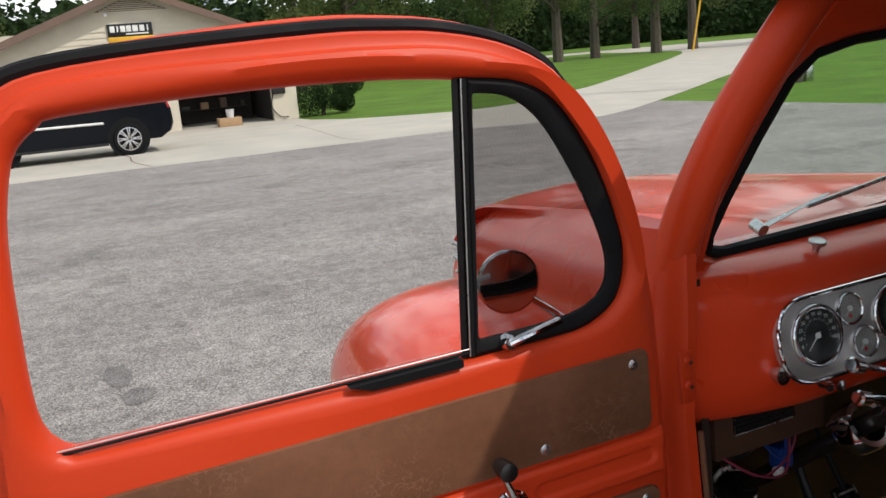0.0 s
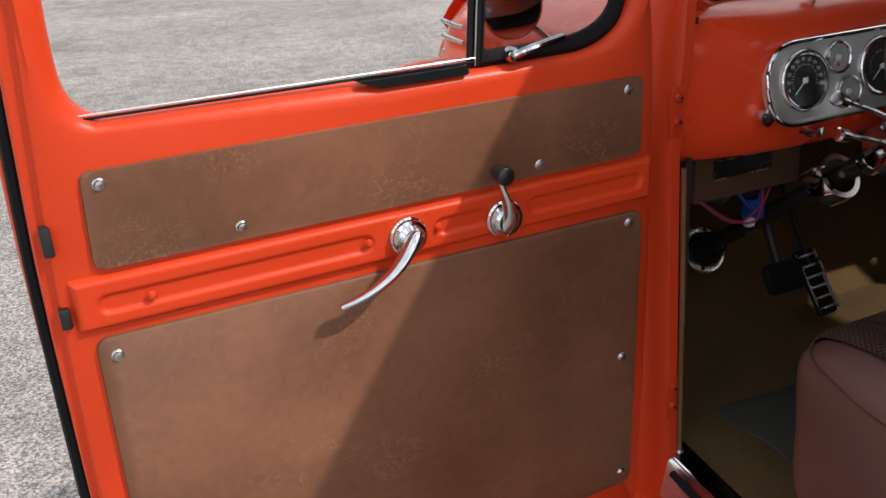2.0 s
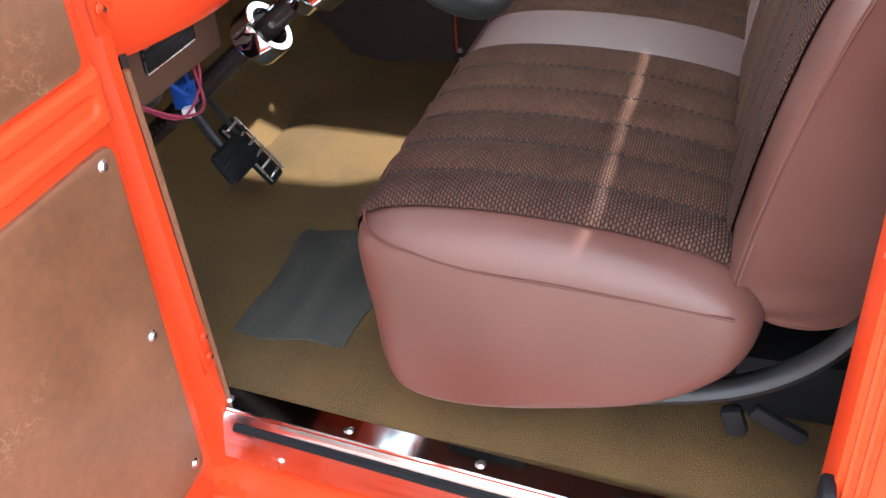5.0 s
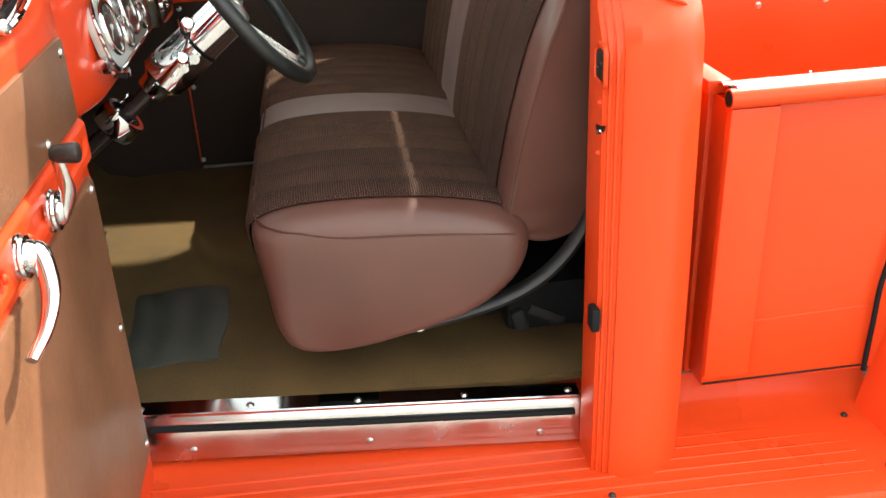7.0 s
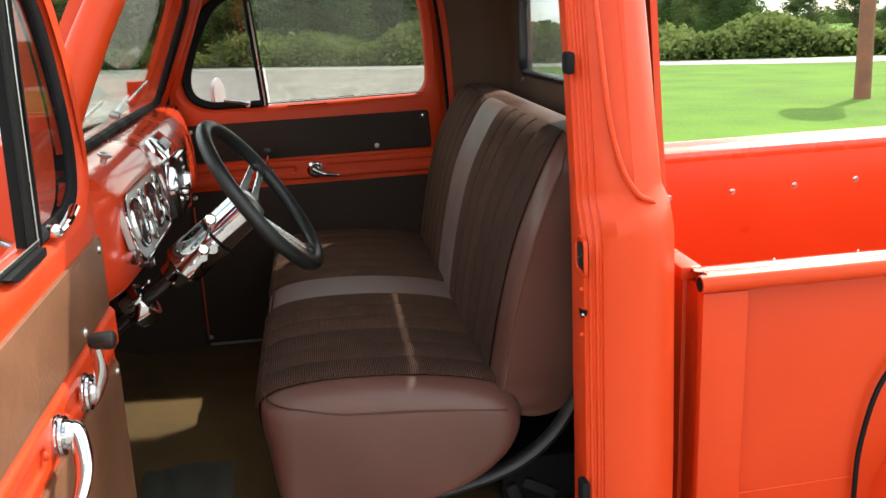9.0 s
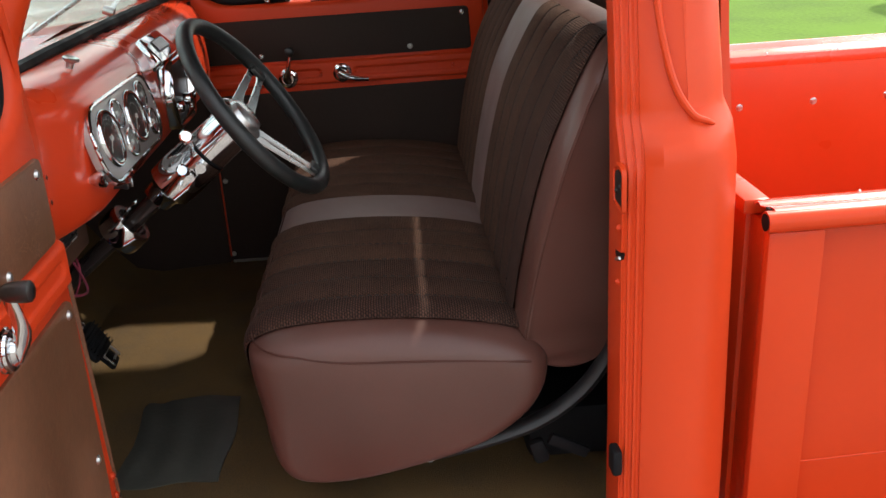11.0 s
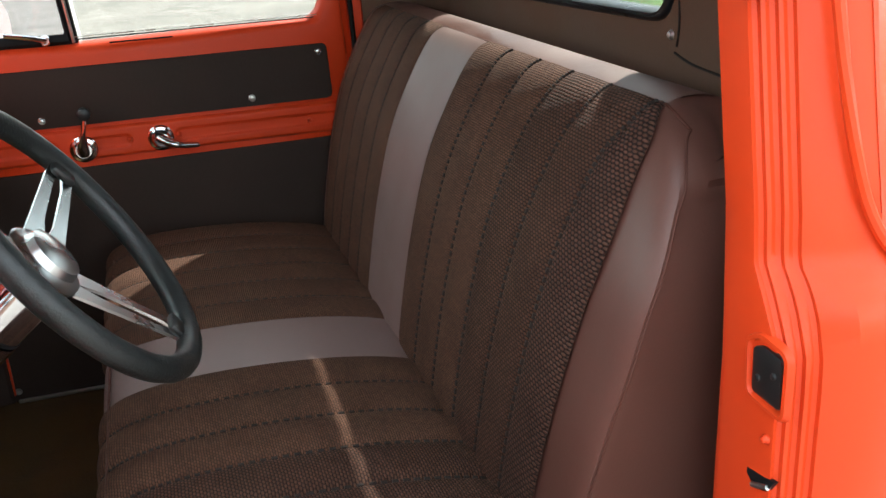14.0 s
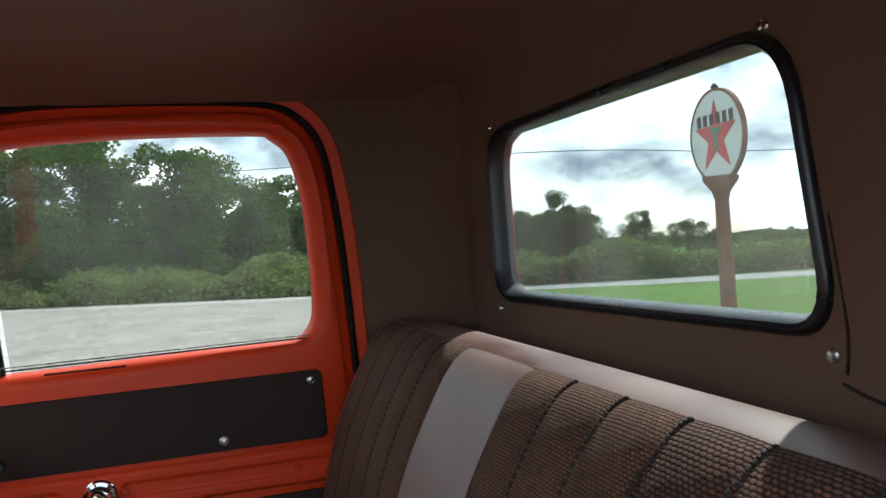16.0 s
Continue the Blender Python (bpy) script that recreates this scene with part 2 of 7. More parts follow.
M_CARD = creased(material("brown_vinyl_card", (0.172, 0.073, 0.037), 0.48, vary=0.36, scale=5, bump=0.10, bump_scale=160, fine=0.35, fine_scale=60), 30, 0.62, (0.32, 0.18, 0.11))
# darker copy of the brown card, with the cab's shade in its colour
M_SHADECARD = material("shade_brown_card", (0.038, 0.026, 0.022), 0.8, spec=0.12, vary=0.16, scale=6, bump=0.10, bump_scale=160, fine=0.3, fine_scale=120)
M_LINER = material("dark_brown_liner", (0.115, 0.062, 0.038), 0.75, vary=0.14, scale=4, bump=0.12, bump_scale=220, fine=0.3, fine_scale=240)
M_PANELV = material("brown_vinyl_panel", (0.092, 0.045, 0.028), 0.6, vary=0.14, spec=0.3, scale=5, bump=0.08, bump_scale=220)
M_VINYL = material("rose_brown_vinyl", (0.100, 0.043, 0.033), 0.44, vary=0.16, spec=0.44, scale=5, bump=0.05, bump_scale=330, fine=0.2, fine_scale=300)
M_STRIPE = material("mauve_grey_vinyl", (0.180, 0.120, 0.110), 0.46, vary=0.06, scale=6, bump=0.05, bump_scale=330)
M_WEAVE = woven("brown_basket_weave", (0.122, 0.058, 0.040), (0.012, 0.006, 0.005), 0.0064, 0.18, 0.56)
M_WEAVEM = woven("middle_basket_weave", (0.126, 0.060, 0.039), (0.020, 0.010, 0.007), 0.0056, 0.20, 0.58)
M_WEAVE2 = woven("fine_brown_weave", (0.150, 0.073, 0.045), (0.036, 0.018, 0.012), 0.0048)
M_THREAD = material("dark_thread", (0.014, 0.008, 0.006), 0.9)
M_PIPING = material("brown_piping", (0.075, 0.029, 0.021), 0.6, spec=0.2)
M_CARPET = material("tan_carpet", (0.092, 0.052, 0.015), 0.95, vary=0.46, scale=8, bump=1.0, bump_scale=420, fine=0.8, fine_scale=330)
M_MAT = material("grey_rubber_mat", (0.060, 0.060, 0.050), 0.46, vary=0.2, scale=12, bump=0.15, bump_scale=90)
M_RUBBER = material("black_rubber", (0.009, 0.009, 0.010), 0.65, spec=0.12, vary=0.2, scale=20, bump=0.06, bump_scale=120)
M_GASKET = material("shiny_black_gasket", (0.010, 0.011, 0.014), 0.34, spec=0.5, vary=0.2, scale=20)
M_BLACK = material("black_plastic", (0.012, 0.012, 0.012), 0.35, vary=0.2, scale=20)
M_DARKMETAL = material("dark_frame_steel", (0.025, 0.025, 0.026), 0.45, metal=0.4, vary=0.3, scale=14, bump=0.1)
M_CHROME = material("chrome", (0.64, 0.65, 0.66), 0.07, metal=1.0, vary=0.04, scale=9)
M_STEEL = material("brushed_steel", (0.56, 0.56, 0.55), 0.30, metal=1.0, vary=0.1, scale=16, fine=0.3, fine_scale=240)
M_PANEL = material("matt_steel_panel", (0.66, 0.64, 0.62), 0.46, metal=0.85, vary=0.08, scale=20, fine=0.3, fine_scale=300)
M_POLISH = material("polished_steel", (0.62, 0.61, 0.60), 0.20, metal=1.0, vary=0.08, scale=10, fine=0.2, fine_scale=200)
M_MIRROR = material("dim_mirror", (0.74, 0.75, 0.75), 0.05, metal=1.0, vary=0.05, scale=9)
M_ALU = material("brushed_aluminium", (0.62, 0.62, 0.62), 0.26, metal=1.0, vary=0.06, scale=12)
M_COLUMN = material("dark_column_paint", (0.030, 0.022, 0.020), 0.24, metal=0.3, spec=0.6, vary=0.2, scale=14)
M_WHEELRIM = material("black_leather_wrap", (0.012, 0.014, 0.014), 0.42, vary=0.2, scale=30, bump=0.2, bump_scale=300)
M_DIAL = material("black_dial", (0.015, 0.015, 0.017), 0.35)
M_DIALW = material("grey_dial", (0.40, 0.37, 0.36), 0.4)
M_MARK = material("white_marks", (0.8, 0.8, 0.78), 0.5)
M_REDMARK = material("red_mark", (0.6, 0.03, 0.02), 0.5)
M_POST = material("black_channel", (0.010, 0.009, 0.009), 0.4, spec=0.2, vary=0.2, scale=20)
M_GLASS = glass("clear_glass", (0.97, 0.985, 0.975))
M_GLASSV = glass("vent_glass", (0.70, 0.70, 0.70))
# tint put into both panes to dim the bright outdoor view
M_GLASSR = glass("view_dimming_rear_glass", (0.60, 0.63, 0.625), 0.0, 0.024)
M_GLASSD = glass("door_glass", (0.74, 0.745, 0.72), 0.0, 0.010)
M_GLASSW = glass("windscreen_glass", (0.90, 0.955, 0.925))
M_WIRE_R = material("red_wire", (0.24, 0.03, 0.06), 0.4)
M_WIRE_B = material("blue_plastic", (0.015, 0.06, 0.28), 0.4)
M_WHITEP = material("white_plastic", (0.7, 0.7, 0.72), 0.4)


# ---------------------------------------------------------------- mesh helpers
def make(name, bm, mat, parent=None, label="", smooth=True, kind="", category=""):
    bmesh.ops.recalc_face_normals(bm, faces=bm.faces)
    me = bpy.data.meshes.new(name)
    bm.to_mesh(me)
    bm.free()
    me.materials.append(mat)
    if smooth:
        me.shade_smooth()
        me.set_sharp_from_angle(angle=radians(38))
    ob = new(name, me)
    if parent is not None:
        ob.parent = parent
    return tagged(ob, label, category, "", kind)


def part(name, bm, mat, parent, label="", smooth=True):
    return make(name, bm, mat, parent, label, smooth)


def box(bm, c, s, bevel=0.0, rot=None, seg=2):
    r = bmesh.ops.create_cube(bm, size=1.0)
    vs = r["verts"]
    bmesh.ops.scale(bm, verts=vs, vec=s)
    if bevel:
        es = list({e for v in vs for e in v.link_edges})
        o = bmesh.ops.bevel(bm, geom=es, offset=bevel, segments=seg, profile=0.5, affect="EDGES")
        vs = list({v for f in o["faces"] for v in f.verts} | {v for v in vs if v.is_valid})
    m = Matrix.Translation(c)
    if rot is not None:
        m = m @ rot
    bmesh.ops.transform(bm, matrix=m, verts=vs)
    return bm


def cyl(bm, a, b, r0, r1=None, seg=20, cap=True):
    a, b = Vector(a), Vector(b)
    r1 = r0 if r1 is None else r1
    q = (b - a).to_track_quat("Z", "Y").to_matrix().to_4x4()
    m = Matrix.Translation((a + b) / 2) @ q
    bmesh.ops.create_cone(bm, cap_ends=cap, segments=seg, radius1=r0, radius2=r1, depth=(b - a).length, matrix=m)
    return bm


def lathe(bm, a, axis, prof, seg=28):
    """Rings of (distance along axis, radius) from a."""
    a, axis = Vector(a), Vector(axis).normalized()
    q = axis.to_track_quat("Z", "Y").to_matrix()
    rings = []
    for d, r in prof:
        rings.append([bm.verts.new(a + q @ Vector((r * math.cos(k * math.tau / seg), r * math.sin(k * math.tau / seg), d))) for k in range(seg)])
    skin(bm, rings, True)
    for ring in (rings[0], rings[-1]):
        bm.faces.new(ring)
    return bm


def hoop(bm, a, axis, prof, seg):
    """A closed ring of the given profile round an axis."""
    a, axis = Vector(a), Vector(axis).normalized()
    q = axis.to_track_quat("Z", "Y").to_matrix()
    rings = [[bm.verts.new(a + q @ Vector((r * math.cos(k * math.tau / seg), r * math.sin(k * math.tau / seg), d))) for k in range(seg)] for d, r in prof]
    skin(bm, rings + rings[:1], True)


def bead(bm, outline, place, prof):
    """A strip along a closed 2D outline; prof: (metres outward, depth)."""
    n = len(outline)
    pts = [Vector((p[0], p[1])) for p in outline]
    area = sum(pts[i - 1].x * pts[i].y - pts[i].x * pts[i - 1].y for i in range(n))
    rings = []
    for i in range(n):
        d = (pts[(i + 1) % n] - pts[i - 1]).normalized()
        nr = Vector((d.y, -d.x)) * (1 if area > 0 else -1)
        rings.append([bm.verts.new(place(pts[i].x + nr.x * o, v, pts[i].y + nr.y * o)) for o, v in prof])
    skin(bm, rings + rings[:1], True)


def words(name, text, size, m, mat, parent):
    """Built-in font lettering as a mesh, lying in the plane of matrix m."""
    cu = bpy.data.curves.new(name, "FONT")
    cu.body = text
    cu.size = size
    cu.align_x, cu.align_y = "CENTER", "CENTER"
    tmp = bpy.data.objects.new(name, cu)
    scene.collection.objects.link(tmp)
    me = bpy.data.meshes.new_from_object(tmp.evaluated_get(bpy.context.evaluated_depsgraph_get()))
    bpy.data.objects.remove(tmp)
    me.transform(m)
    me.materials.append(mat)
    ob = new(name, me)
    ob.parent = parent
    return ob


def skin(bm, rings, closed=False):
    for p, q in zip(rings, rings[1:]):
        n = len(p)
        for k in range(n if closed else n - 1):
            j = (k + 1) % n
            try:
                bm.faces.new((p[k], p[j], q[j], q[k]))
            except ValueError:
                pass


def spline(pts, n=8, closed=False):
    """A smooth line through the points."""
    pts = [Vector(p) for p in pts]
    out = []
    m = len(pts)
    for i in range(m if closed else m - 1):
        p0 = pts[(i - 1) % m] if closed or i else pts[0]
        p1, p2 = pts[i], pts[(i + 1) % m]
        p3 = pts[(i + 2) % m] if closed or i + 2 < m else p2
        for k in range(n):
            t = k / n
            out.append(0.5 * (2 * p1 + (p2 - p0) * t + (2 * p0 - 5 * p1 + 4 * p2 - p3) * t * t + (3 * p1 - p0 - 3 * p2 + p3) * t**3))
    if not closed:
        out.append(pts[-1])
    return out


def tube(bm, pts, r, seg=10, closed=False, flat=1.0, taper=None):
    pts = [Vector(p) for p in pts]
    n = len(pts)
    rings, up = [], Vector((0, 0, 1))
    for i, p in enumerate(pts):
        d = (pts[(i + 1) % n] - pts[i - 1]) if closed or 0 < i < n - 1 else (pts[min(i + 1, n - 1)] - pts[max(i - 1, 0)])
        d.normalize()
        side = d.cross(up)
        if side.length < 0.15:
            side = d.cross(Vector((0, 1, 0)))
        side.normalize()
        top = side.cross(d)
        rr = r if taper is None else taper(i / max(1, n - 1)) * r
        rings.append([bm.verts.new(p + rr * (math.cos(a) * side + flat * math.sin(a) * top)) for a in (math.tau * k / seg for k in range(seg))])
    skin(bm, rings + (rings[:1] if closed else []), True)
    if not closed:
        bm.faces.new(rings[0])
        bm.faces.new(rings[-1])
    return bm


def sheet(bm, rows, thick=0.0, direction=None):
    """A surface through rows of points, with thickness along a direction when given."""
    g = [[bm.verts.new(p) for p in row] for row in rows]
    skin(bm, g)
    if thick:
        h = [[bm.verts.new(Vector(p) + Vector(direction) * thick) for p in row] for row in rows]
        skin(bm, h)
        for a, b in ((g[0], h[0]), (g[-1], h[-1])):
            skin(bm, [a, b])
        skin(bm, [[r[0] for r in g], [r[0] for r in h]])
        skin(bm, [[r[-1] for r in g], [r[-1] for r in h]])
    return bm


def rounded(pts, radius, n=5):
    """A closed 2D outline with its corners rounded."""
    out = []
    m = len(pts)
    for i in range(m):
        a, b, c = Vector(pts[i - 1]), Vector(pts[i]), Vector(pts[(i + 1) % m])
        rad = radius[i] if isinstance(radius, (list, tuple)) else radius
        u, v = (a - b), (c - b)
        t = min(rad, u.length * 0.49, v.length * 0.49)
        p, q = b + u.normalized() * t, b + v.normalized() * t
        for k in range(n + 1):
            s = k / n
            out.append((1 - s) ** 2 * p + 2 * s * (1 - s) * b + s * s * q)
    return out


def plate(bm, outline, place, v0, v1, edge=0.0):
    """A flat piece of the given 2D outline from depth v0 to v1; place(u, v, z) gives its points; edge rounds the v1 side."""
    c = sum((Vector(p) for p in outline), Vector((0, 0))) / len(outline)

    def ring(v, inset):
        out = []
        for p in outline:
            d = (c - Vector(p))
            q = Vector(p) + d.normalized() * inset
            out.append(bm.verts.new(place(q.x, v, q.y)))
        return out
    rings = [ring(v0, 0)]
    if edge:
        s = 1 if v1 > v0 else -1
        rings += [ring(v1 - s * edge, 0), ring(v1 - s * edge * 0.3, edge * 0.3), ring(v1, edge)]
    else:
        rings.append(ring(v1, 0))
    skin(bm, rings, True)
    bm.faces.new(rings[0])
    bm.faces.new(rings[-1])
    return bm


def polar(outline, c, angles):
    """Distances from c to a closed outline at the angles."""
    pts = [Vector(p) - Vector(c) for p in outline]
    out = []
    for a in angles:
        d = Vector((math.cos(a), math.sin(a)))
        best = None
        for p, q in zip(pts, pts[1:] + pts[:1]):
            e = q - p
            den = d.x * e.y - d.y * e.x
            if abs(den) < 1e-12:
                continue
            t = (p.x * e.y - p.y * e.x) / den
            s = (p.x * d.y - p.y * d.x) / den
            if t > 0 and -1e-6 <= s <= 1 + 1e-6:
                best = t if best is None else max(best, t)
        out.append(best)
    return out


def frame_ring(bm, outer, inner, c, place, loops, n=120):
    """A panel with an opening. loops: (share, offset, v): share 0 the outer outline, 1 the inner one; offset metres outward from it."""
    angles = sorted({math.tau * k / n for k in range(n)} | {math.atan2(p[1] - c[1], p[0] - c[0]) % math.tau for p in outer})
    clean = [angles[0]]
    for a in angles[1:]:
        if a - clean[-1] > 0.004:
            clean.append(a)
    ro, ri = polar(outer, c, clean), polar(inner, c, clean)
    rings = []
    for share, off, v in loops:
        ring = []
        for a, o, i in zip(clean, ro, ri):
            r = (o if share == 0 else i) + off
            ring.append(bm.verts.new(place(c[0] + r * math.cos(a), v, c[1] + r * math.sin(a))))
        rings.append(ring)
    skin(bm, rings, True)
    return bm


def empty(name, label, category, group=""):
    ob = new(name)
    ob.empty_display_size = 0.2
    return tagged(ob, label, category, group)


# ---------------------------------------------------------------- the pickup
XC = 0.10                     # the cab's middle
TG = TR @ Matrix.Translation((0, -0.93, 1.35)) @ Matrix.Rotation(-0.0065, 4, "X") @ Matrix.Translation((0, 0.93, -1.35))
truck = empty("pickup_truck", "orange-red vintage pickup truck with open driver door, parked on asphalt", "pickup truck")
truck.matrix_world = TG


def lerp_table(table, z):
    for (a, p), (b, q) in zip(table, table[1:]):
        if z <= b:
            t = max(0.0, (z - a) / (b - a))
            return p + (q - p) * t
    return table[-1][1]


def screw(name, parent, at, axis, r=0.0066, mat=None, cross=True):
    bm = bmesh.new()
    a = Vector(axis).normalized()
    lathe(bm, Vector(at) - a * 0.002, a, [(0, r * 1.35), (0.002, r * 1.35), (0.0035, r * 1.1), (0.003, r), (0.006, r * 0.8), (0.0068, r * 0.35)], 16)
    return part(name, bm, mat or M_STEEL, parent)


# --- doors: u from the hinge edge, v towards the inside, z up
WINDOW = [(0.905, 1.80), (0.892, 1.865), (0.876, 1.905), (0.848, 1.928), (0.818, 1.937), (0.60, 1.938), (0.42, 1.929), (0.30, 1.914), (0.225, 1.90),
          (0.167, 1.863), (0.117, 1.783), (0.084, 1.694), (0.071, 1.622), (0.075, 1.585), (0.091, 1.555), (0.12, 1.533), (0.15, 1.524), (0.21, 1.521),
          (0.42, 1.524), (0.64, 1.531), (0.84, 1.535), (0.876, 1.537), (0.903, 1.558), (0.914, 1.60), (0.912, 1.70)]
DOOR_EDGE = [(0.985, 0.545), (1.0, 0.62), (0.995, 1.25), (0.985, 1.50), (0.972, 1.70), (0.955, 1.84), (0.935, 1.92), (0.895, 1.968), (0.84, 1.99), (0.70, 1.998), (0.50, 1.998),
             (0.41, 1.992), (0.331, 1.982), (0.248, 1.960), (0.179, 1.925), (0.137, 1.880), (0.077, 1.784), (0.043, 1.686), (0.024, 1.594), (0.012, 1.473), (0.005, 1.2), (0.012, 0.62), (0.03, 0.545)]
WC = (0.50, 1.72)
WINDOW = [(p.x, p.y) for p in spline([(a, b, 0) for a, b in WINDOW], 4, True)]
DOOR_EDGE = [(p.x, p.y) for p in spline([(a, b, 0) for a, b in DOOR_EDGE], 3)]


def crank(door, at, tip, place):
    u, z = at
    uk, zk = tip
    bm = bmesh.new()
    o = place(u, 0.012, z)
    ax = (place(u, 1, z) - place(u, 0, z)).normalized()
    lathe(bm, o, ax, [(0, 0.031), (0.004, 0.031), (0.007, 0.027), (0.008, 0.029), (0.012, 0.028), (0.014, 0.021), (0.016, 0.022), (0.021, 0.018)], 32)
    part("escutcheon", bm, M_CHROME, door, "ringed chrome escutcheon")
    bm = bmesh.new()
    line = spline([place(u, 0.026, z - 0.012), place(u, 0.036, z + 0.006), place(u + (uk - u) * 0.4, 0.044, z + (zk - z) * 0.42), place(uk, 0.042, zk)], 6)
    tube(bm, line, 0.0125, 12, flat=0.6, taper=lambda t: 1.25 - 0.6 * t)
    part("window_crank", bm, M_CHROME, door, "chrome window crank arm")
    bm = bmesh.new()
    k = place(uk, 0.036, zk)
    lathe(bm, k, ax, [(0, 0.008), (0.004, 0.011), (0.010, 0.013), (0.030, 0.0145), (0.036, 0.014), (0.039, 0.010)], 24)
    part("crank_knob", bm, M_BLACK, door, "black plastic crank knob")


def pull(door, at, tip, place):
    u, z = at
    ut, zt = tip
    ax = (place(u, 1, z) - place(u, 0, z)).normalized()
    bm = bmesh.new()
    lathe(bm, place(u, 0.012, z), ax, [(0, 0.030), (0.004, 0.030), (0.007, 0.026), (0.008, 0.028), (0.012, 0.027), (0.014, 0.021), (0.017, 0.022), (0.025, 0.017)], 32)
    part("escutcheon", bm, M_CHROME, door, "ringed chrome escutcheon")
    bm = bmesh.new()
    line = spline([place(u - 0.004, 0.022, z + 0.008), place(u, 0.038, z + 0.004), place(u + (ut - u) * 0.30, 0.052, z + (zt - z) * 0.42),
                   place(u + (ut - u) * 0.65, 0.050, z + (zt - z) * 0.78), place(ut, 0.040, zt)], 6)
    tube(bm, line, 0.0155, 14, flat=0.72, taper=lambda t: 1.05 - 0.55 * t)
    part("door_handle", bm, M_CHROME, door, "curved chrome inside door handle")


def make_door(place, glass_up, detail, label):
    # the passenger door's cards take the shade-darkened copy
    card = M_CARD if detail else M_SHADECARD
    inward = (place(0.5, 1, 1.2) - place(0.5, 0, 1.2)).normalized()
    bm = bmesh.new()
    frame_ring(bm, DOOR_EDGE, WINDOW, WC, place,
               [(0, 0.0, -0.058), (0, 0.0, -0.021), (0, -0.004, -0.015), (0, -0.018, -0.013), (0, -0.022, -0.010), (0, -0.025, -0.003), (0, -0.032, 0.0), (1, 0.032, 0.002), (1, 0.021, 0.0), (1, 0.010, -0.006), (1, 0.003, -0.018), (1, 0.0, -0.040)], 150)
    door = part("door", bm, M_REDIN, truck, label)
    bm = bmesh.new()
    frame_ring(bm, DOOR_EDGE, WINDOW, WC, place,
               [(1, 0.001, -0.040), (1, 0.010, -0.060), (1, 0.03, -0.085), (0, 0.0, -0.088), (0, 0.020, -0.082), (0, 0.024, -0.074), (0, 0.020, -0.066), (0, -0.004, -0.062)], 150)
    part("outer_skin", bm, M_RED, door)
    # weatherstrip round the frame
    bm = bmesh.new()
    strip = [p for p in DOOR_EDGE]
    tube(bm, spline([place(WC[0] + (p[0] - WC[0]) * 1.008, -0.047, WC[1] + (p[1] - WC[1]) * 1.008 + (0.004 if p[1] > 1.9 else 0)) for p in strip], 4), 0.0115, 8)
    part("weatherstrip", bm, M_RUBBER, door, "black rubber weatherstrip")
    # trim cards
    up = rounded([(0.048, 1.334), (0.925, 1.343), (0.918, 1.478), (0.048, 1.468)], [0.016] * 4)
    bm = bmesh.new()
    plate(bm, up, place, 0.0, 0.009, 0.006)
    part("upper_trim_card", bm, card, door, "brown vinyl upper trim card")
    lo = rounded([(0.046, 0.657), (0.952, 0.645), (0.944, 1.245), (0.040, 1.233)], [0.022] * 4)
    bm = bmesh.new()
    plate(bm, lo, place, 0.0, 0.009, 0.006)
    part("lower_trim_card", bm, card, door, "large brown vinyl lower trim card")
    # pressed rail between the cards
    bm = bmesh.new()
    rows = []
    for i in range(261):
        u = 0.024 + 0.938 * i / 260
        lo_, hi_ = 1.250 + 0.0064 * (u - 0.024), 1.328 + 0.0085 * (u - 0.024)
        row = []
        for j in range(35):
            z = lo_ + (hi_ - lo_) * j / 34
            rim_ = min(1.0, min(z - lo_, hi_ - z, u - 0.024, 0.962 - u) / 0.011)
            h = 0.014 * rim_ * (2 - rim_) - 0.002
            # long rounded channels pressed into the rail
            for a, b in ((0.062, 0.255), (0.350, 0.420), (0.550, 0.915)):
                d = math.hypot(u - min(max(u, a), b), z - 1.2885 - 0.0065 * u)
                q = min(1.0, max(0.0, (0.0165 - d) / 0.007))
                h -= 0.0052 * q * q * (3 - 2 * q)
            row.append(bm.verts.new(place(u, h, z)))
        rows.append(row)
    skin(bm, rows)
    part("pressed_rail", bm, M_REDIN, door)
    # glass slot along the sill
    bm = bmesh.new()
    tube(bm, [place(0.345 + 0.56 * k / 16, -0.012, 1.5300 + 0.010 * k / 16) for k in range(17)], 0.0030 if detail else 0.0022, 8, flat=0.7)
    part("glass_seal", bm, M_RUBBER, door, "black glass run seal")
    bm = bmesh.new()
    tube(bm, [place(0.345 + 0.56 * k / 16, -0.010, 1.5360 + 0.009 * k / 16) for k in range(17)], 0.0011, 6)
    part("seal_bead", bm, M_STEEL, door, "bright seal bead")
    bm = bmesh.new()
    if not detail:
        tube(bm, [place(0.42, 0.002, 1.519), place(0.56, 0.002, 1.521)], 0.002, 6)
    else:
        plate(bm, rounded([(0.362, 1.516), (0.50, 1.518), (0.535, 1.531), (0.362, 1.529)], 0.004), place, -0.014, 0.0028)
    part("seal_notch", bm, M_RUBBER, door)
    # vent window: post, rubber, pane
    bm = bmesh.new()
    for du, r in ((-0.0070, 0.0085), (0.0050, 0.0060)):
        tube(bm, [place(0.314 + du, -0.020, 1.918), place(0.344 + du, -0.020, 1.522)], r, 8)
    part("vent_post", bm, M_POST, door, "black window channel post")
    bm = bmesh.new()
    tube(bm, [place(0.314, -0.012, 1.918), place(0.344, -0.012, 1.524)], 0.0013 if detail else 0.006, 8, flat=1.0 if detail else 0.6)
    part("post_trim", bm, M_STEEL, door, "thin bright post trim")
